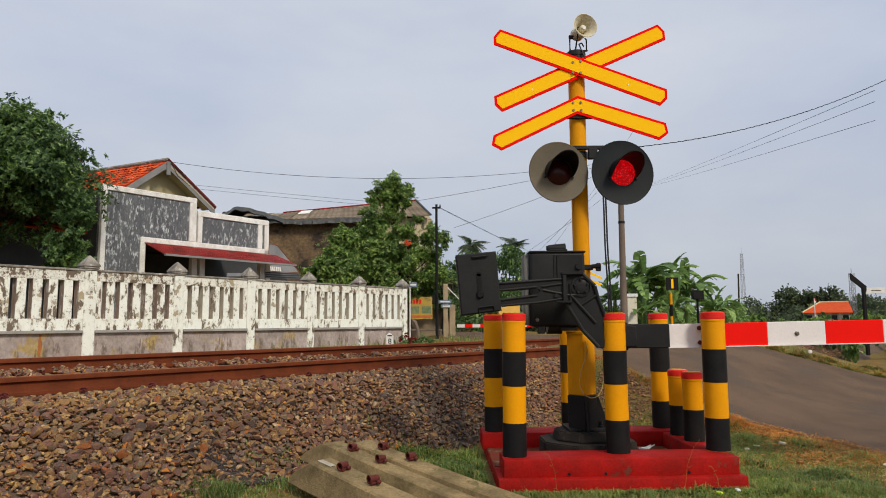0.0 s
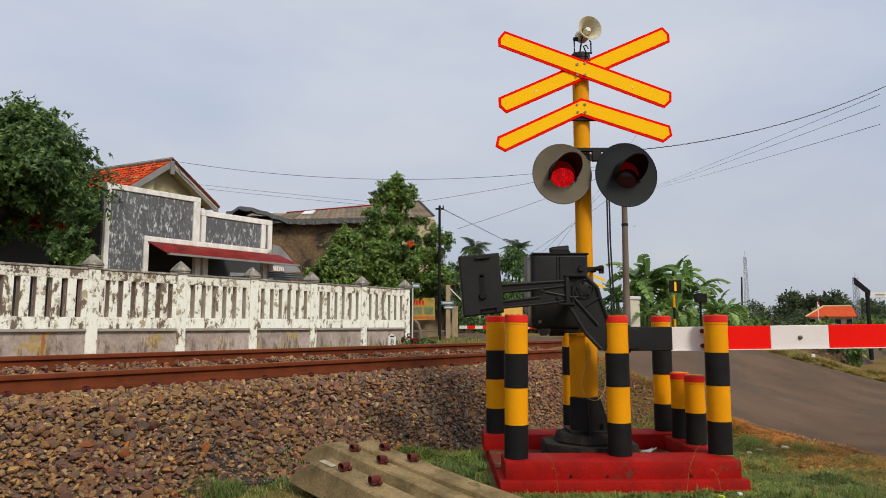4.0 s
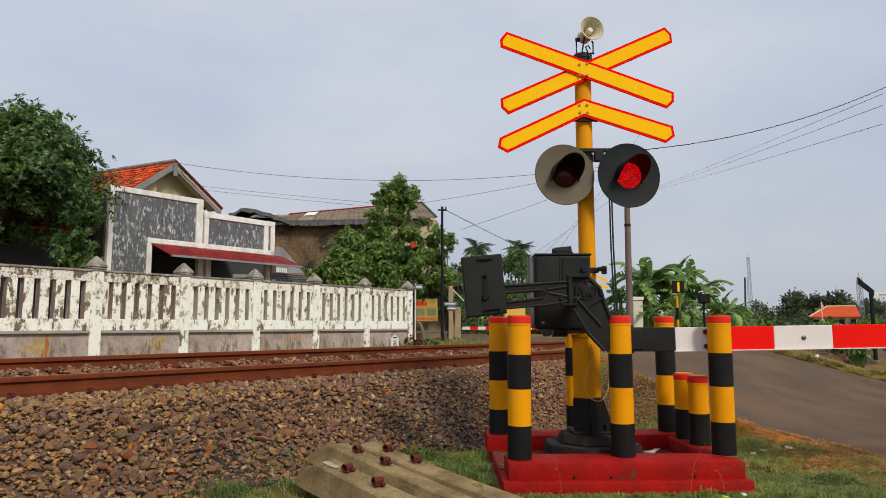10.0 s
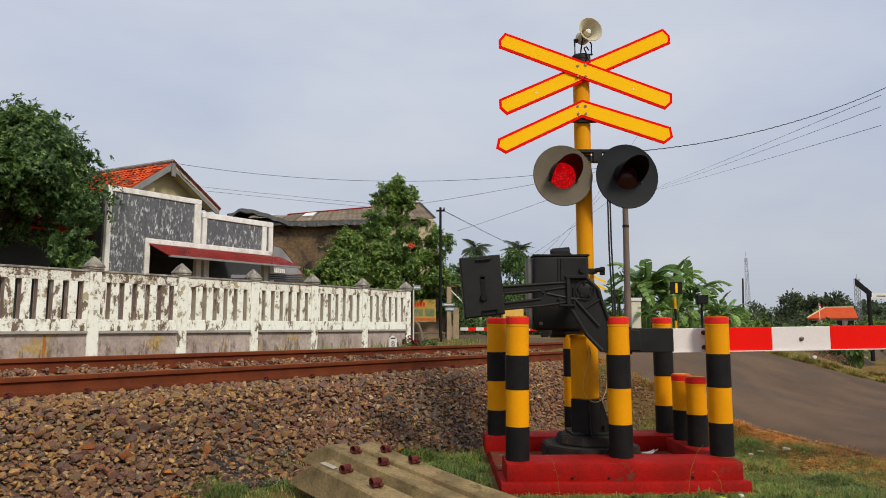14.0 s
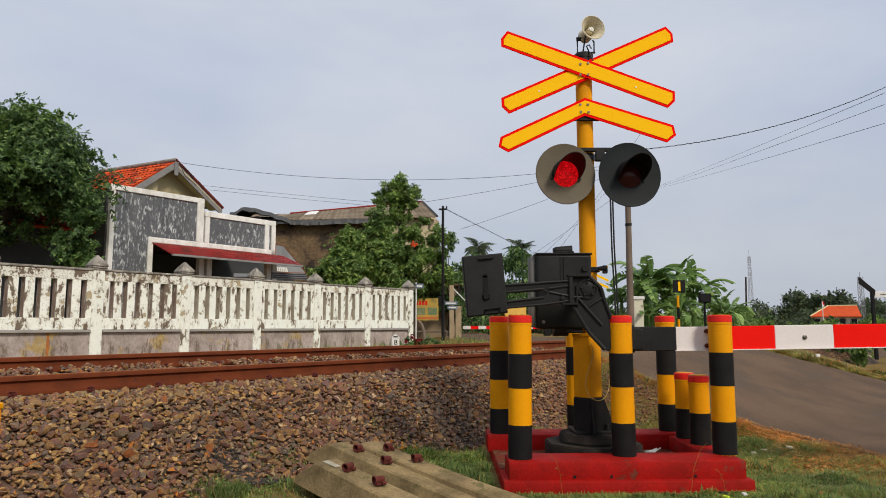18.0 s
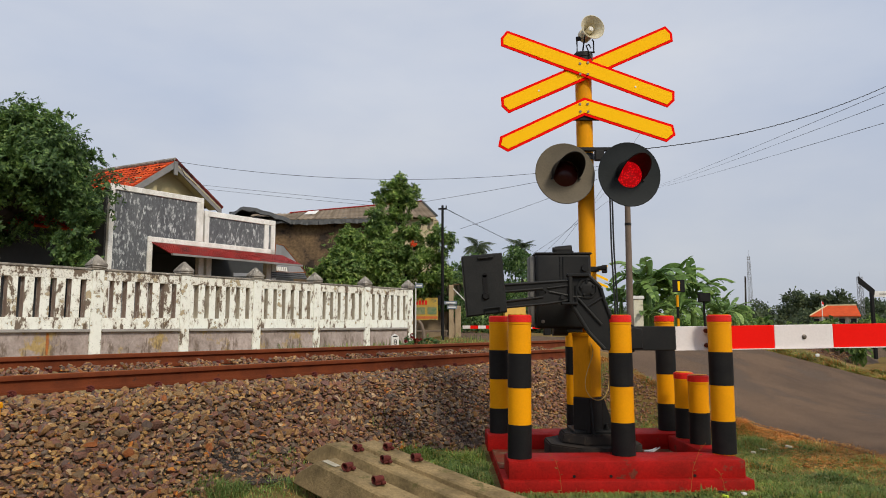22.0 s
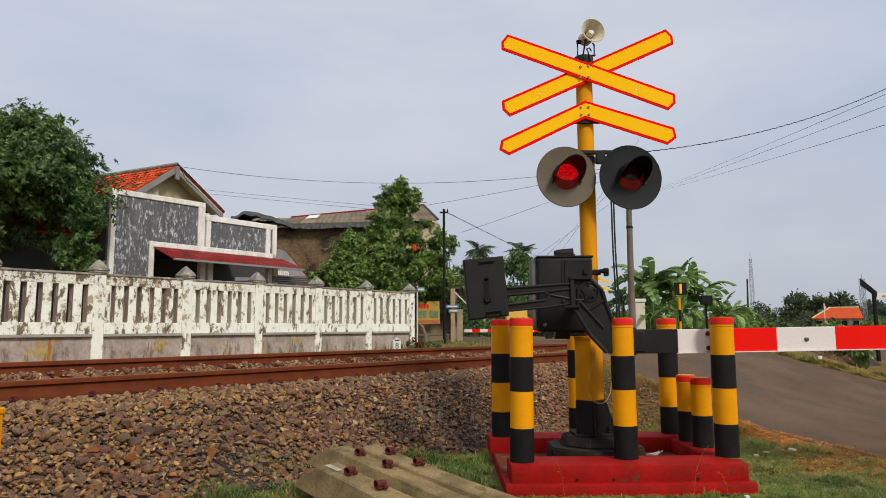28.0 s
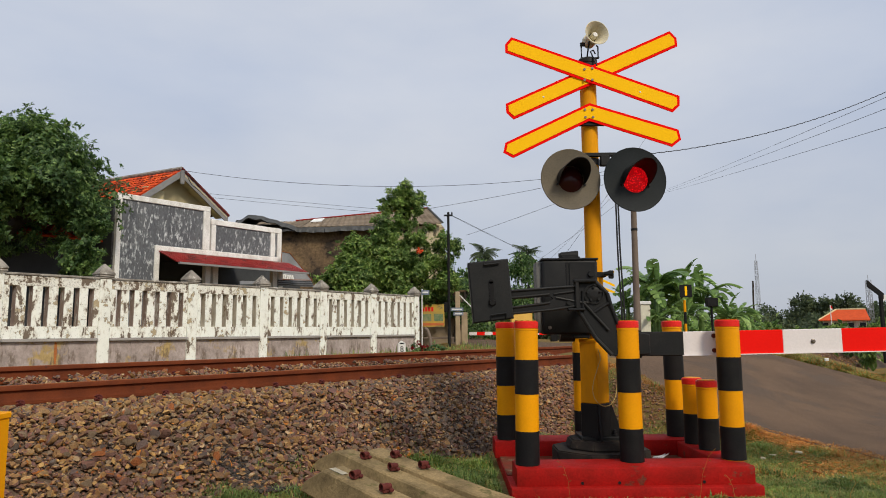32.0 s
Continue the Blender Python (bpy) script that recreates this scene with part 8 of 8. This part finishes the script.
part("hip_tiles", rod(rod(new_bm(), (-2.03, -0.9, 1.47), (-0.63, 1.5, 2.44), 0.07, seg=6), (-0.63, 1.5, 2.44), (1.71, 1.5, 2.44), 0.07, seg=6), CREAM_WALL, fh)
fl = thing("flagpole", (32.9, 59.0, 0.8), "white flagpole with a small red and white flag", "flagpole")
part("pole", rod(new_bm(), (0, 0, 0), (0, 0, 2.7), 0.035, seg=8), WHITE_PAINT, fl)
part("flag", plate(new_bm(), [(0.03, 2.68), (0.03, 2.48), (0.16, 2.36), (0.18, 2.52)], -0.01, 0.01), BOOM_RED, fl, "red half of the flag")
part("flag", plate(new_bm(), [(0.03, 2.47), (0.03, 2.30), (0.15, 2.20), (0.16, 2.35)], -0.01, 0.01), WHITE_PAINT, fl, "white half of the flag")
ss_ = thing("angled_sign", (12.64, 20.0, 0.45), "black angled sign post with a small white board", "sign")
part("post", box(new_bm(), (0, 0, 1.0), (0.09, 0.09, 2.0), bev=0.01), BLACK, ss_)
part("slanted_board", plate(new_bm(), [(-0.38, 2.42), (-0.38, 2.22), (0.06, 1.86), (0.08, 2.02)], -0.04, 0.0), BLACK, ss_, "black slanted board")
part("white_board", box(new_bm(), (0.36, 0.05, 1.90), (0.62, 0.03, 0.17), bev=0.004), WHITE_PAINT, ss_, "small white board")
part("lettering", box(new_bm(), (0.40, 0.03, 1.90), (0.30, 0.004, 0.025)), STEEL, ss_, "illegible grey mark")
top("white_litter", rough_up(box(new_bm(), (0, 0, 0.07), (0.08, 0.06, 0.06), bev=0.015, seg=2), 0.02), WHITE_PAINT, "white plastic litter on the bank", "litter", pose(8.25, 15.1, 0.72))
for k, (x, y) in enumerate(((3.95, 7.2), (4.25, 6.6), (3.6, 6.9), (3.5, 7.6), (2.55, 5.05), (4.5, 6.2))):
    top("litter_scrap", rough_up(box(new_bm(), (0, 0, 0.008), (0.07 + 0.02 * (k % 3), 0.025, 0.012), bev=0.003), 0.006), HORN if k % 2 else DRY_GRASS, "pale scrap of litter at the road's edge", "litter",
        pose(x, y, float(ground_z(x, y)) + 0.01, 0, 0, 50 * k))

LIME = surface("lime_plastic", (0.55, 0.72, 0.05), (0.45, 0.60, 0.05), 9, 0.5, 0.5, bump=0)
for (x, y), mat_, s_, lab in (((2.25, 5.58), LIME, 0.055, "lime-green plastic scrap in the grass"), ((2.44, 5.67), WHITE_PAINT, 0.06, "crumpled white scrap in the grass"), ((2.28, 5.70), IRON, 0.07, "dark lump lying in the grass"),
                              ((3.06, 5.71), CAP_RED, 0.045, "small orange-red scrap in the grass"), ((3.79, 7.62), HORN, 0.07, "pale scrap of litter in the dry needles"), ((3.69, 6.61), WHITE_PAINT, 0.05, "small white scrap at the road's edge"), ((3.33, 7.46), HORN, 0.05, "pale dry leaf in the grass")):
    top("litter_scrap", rough_up(box(new_bm(), (0, 0, 0.014), (s_, s_ * 0.6, 0.028), bev=0.008, seg=2), 0.012), mat_, lab, "litter", pose(x, y, float(ground_z(x, y)) + 0.01, 0, 0, 700 * x))
for k, (x, y, h_, dx) in enumerate(((0.98, 5.74, 0.34, -0.10), (2.02, 5.72, 0.42, 0.14), (2.30, 5.70, 0.22, -0.08), (3.15, 5.60, 0.20, 0.10))):
    st_ = thing("weed_stalk", (x, y, float(ground_z(x, y))), "thin dry weed stalk arching before the foundation", "weed", "weed stalks")
    part("stem", tube(new_bm(), [(0, 0, -0.02), (dx * 0.2, -0.01, h_ * 0.5), (dx * 0.6, -0.015, h_ * 0.85), (dx, -0.02, h_)], [0.002, 0.0016, 0.0013, 0.001], 5), DRY_GRASS, st_)
    for j in range(5):
        q = 0.3 + 0.15 * j
        lf = new_bm()
        c_ = Vector((dx * q * q, -0.01, h_ * q))
        e_ = c_ + Vector((0.028 * (1 if j % 2 else -1), -0.012, 0.018))
        lf.faces.new([lf.verts.new(v) for v in (c_, c_.lerp(e_, 0.5) + Vector((0, 0, 0.003)), e_, c_.lerp(e_, 0.5) - Vector((0, 0, 0.003)))])
        part("leaf", lf, CLOVER, st_, angle=0)

# ---- overhead wires ----


def wire(a, b, sag, r, label, n=24, twist=0.0):
    a, b = Vector(a), Vector(b)
    pts = []
    for i in range(n + 1):
        t = i / n
        q = a.lerp(b, t) + Vector((0, 0, -4 * sag * t * (1 - t)))
        if twist:
            q += Vector((0, twist * math.sin(i * 2.4), twist * math.cos(i * 2.4)))
        pts.append(q)
    return top("overhead_wire", tube(new_bm(), pts, r, 5), WIRE, label, "cable", group="overhead wires")


wire((1.75, 6.58, 3.165), (6.9, 8.3, 5.15), 0.30, 0.0045, "twisted black service cable from the mast", 140, 0.003)
for z0_, z1_, xx in ((13.85, 6.02, 8.75), (13.75, 5.78, 8.72), (13.65, 5.40, 8.70)):
    wire((19.3, 60, z0_), (xx, 13.0, z1_), 0.05, 0.0055, "thin overhead wire above the road")
wire((-15.9, 40, 11.2), (12.2, 40, 11.35), 1.15, 0.013, "thin sagging wire above the houses")
wire((-17.8, 45, 10.75), (-1.0, 45, 9.1), 0.05, 0.010, "thin wire above the roofs")
wire((-17.8, 45, 11.0), (-1.0, 45, 9.35), 0.05, 0.010, "thin wire above the roofs")
wire((-1.4, 50, 10.6), (13.0, 50, 13.3), 0.10, 0.014, "thin wire rising behind the mast")
wire((0.06, 24.1, 5.64), (9.0, 60, 7.3), 0.0, 0.007, "thin wire from the black pole")
wire((0.14, 24.1, 5.58), (9.6, 60, 7.3), 0.12, 0.007, "thin wire from the black pole")
wire((1.3, 50, 8.55), (12.8, 50, 12.8), 0.15, 0.013, "thin wire rising behind the mast")
for k in range(3):
    wire((7.2 + 1.2 * k, 60, 7.2), (19.5, 64, 16.0 + 2.2 * k), 0.2, 0.012, "thin wire rising behind the mast")

loop = [(-10.0 + 0.05, 24.97, 7.56), (-9.86, 24.9, 7.50), (-9.80, 24.95, 7.30), (-9.70, 25.1, 7.02), (-9.55, 25.3, 6.90), (-9.42, 25.6, 6.74)]
top("slack_cable", tube(new_bm(), loop, 0.012, 5), WIRE, "slack black cable hanging from the gable", "cable")

# ---- the bird ----
bird = thing("bird", (12.9, 40, 8.1), "small dark bird in flight", "bird")
DARK_FEATHER = surface("dark_feathers", (0.018, 0.018, 0.02), (0.03, 0.028, 0.027), 20, 0.6, 0.7, bump=0.1)
part("body", spin(new_bm(), [(0.004, -0.09), (0.016, -0.06), (0.026, 0.0), (0.022, 0.05), (0.012, 0.075), (0.003, 0.095)], 10, Matrix.Rotation(radians(90), 4, "X")), DARK_FEATHER, bird)
part("tail", plate(new_bm(), [(-0.012, 0.0), (0.012, 0.0), (0.03, 0.002), (-0.03, 0.002)], 0.07, 0.14), DARK_FEATHER, bird)
wings = []
for sgn in (-1, 1):
    bm = new_bm()
    vs = [bm.verts.new(q) for q in ((0, -0.04, 0), (0, 0.04, 0), (sgn * 0.09, 0.035, 0.012), (sgn * 0.19, 0.05, 0.0), (sgn * 0.10, -0.045, 0.014))]
    bm.faces.new((vs[0], vs[1], vs[2], vs[4]))
    bm.faces.new((vs[4], vs[2], vs[3]))
    g = bmesh.ops.extrude_face_region(bm, geom=list(bm.faces))
    bmesh.ops.translate(bm, verts=[v for v in g["geom"] if isinstance(v, bmesh.types.BMVert)], vec=(0, 0, 0.005))
    wings.append((part("wing", bm, DARK_FEATHER, bird, "", pose(sgn * 0.018, 0, 0.005)), sgn))


# ---- what moves ----
def motions():
    # the two lamps flash in turn: the first is lit for 0.75 s of every 1.45 s, the other for the rest
    turns = []
    for k in range(-1, 24):
        turns += [0.40 + 1.45 * k, 1.15 + 1.45 * k]
    for ball, lit0 in ((ball_a, False), (ball_b, True)):
        angle = 0.0 if lit0 else 180.0
        rows = [(0.0, angle)]
        for t in turns:
            if not 0.15 < t < 31.85:
                continue
            for dt, da in ((-0.14, 0), (-0.0667, 0), (-0.0333, 75), (0.0, 90), (0.0333, 105), (0.0667, 180), (0.14, 180)):
                rows.append((t + dt, angle + da))
            angle += 180.0
        rows.append((32.0, angle))
        for half in ball:
            walk(half, [(t, pose(0, 0, BALL, a)) for t, a in rows])
    # the banana leaves stir in the wind
    for ob, m, ph, seed in swaying:
        rows = []
        for i in range(24):
            t = 32.0 * i / 23
            g = 0.55 + 0.45 * math.sin(0.55 * t + seed)
            rows.append((t, m @ pose(0, 0, 0, 2.5 * g * math.sin(1.9 * t + ph), 3.5 * g * math.sin(1.6 * t + 1.3 * ph), 2.0 * g * math.sin(1.3 * t + ph))))
        walk(ob, rows)
    # the bird comes over the road and away overhead
    walk(bird, [(0.0, pose(40, 150, 22, 0, 0, -15)), (4.0, pose(18, 62, 10.5, 0, 0, -14)), (5.5, pose(12.92, 40, 8.12, 0, 0, -14)), (5.8, pose(11.15, 33, 6.62, 0, 0, -14)), (6.0, pose(9.48, 27, 6.63, -12, 0, -12)),
                (6.1, pose(8.96, 24.5, 7.46, -25, 0, -12)), (6.2, pose(8.55, 22, 8.62, -28, 0, -10)), (6.3, pose(8.1, 19, 9.87, -25, 0, -10)), (6.6, pose(7.0, 10, 13.0, -15, 0, -8)), (8.0, pose(4, -30, 20, 0, 0, -5)), (32.0, pose(-60, -600, 40, 0, 0, -5))])
    for wing, sgn in wings:
        rows = [(0.0, pose(sgn * 0.018, 0, 0.005, 0, 0, 0))]
        for i in range(24):
            rows.append((5.0 + 0.1 * i, pose(sgn * 0.018, 0, 0.005, 0, (35 if i % 2 else -30) * sgn, 0)))
        rows.append((32.0, pose(sgn * 0.018, 0, 0.005)))
        walk(wing, rows)


motions()
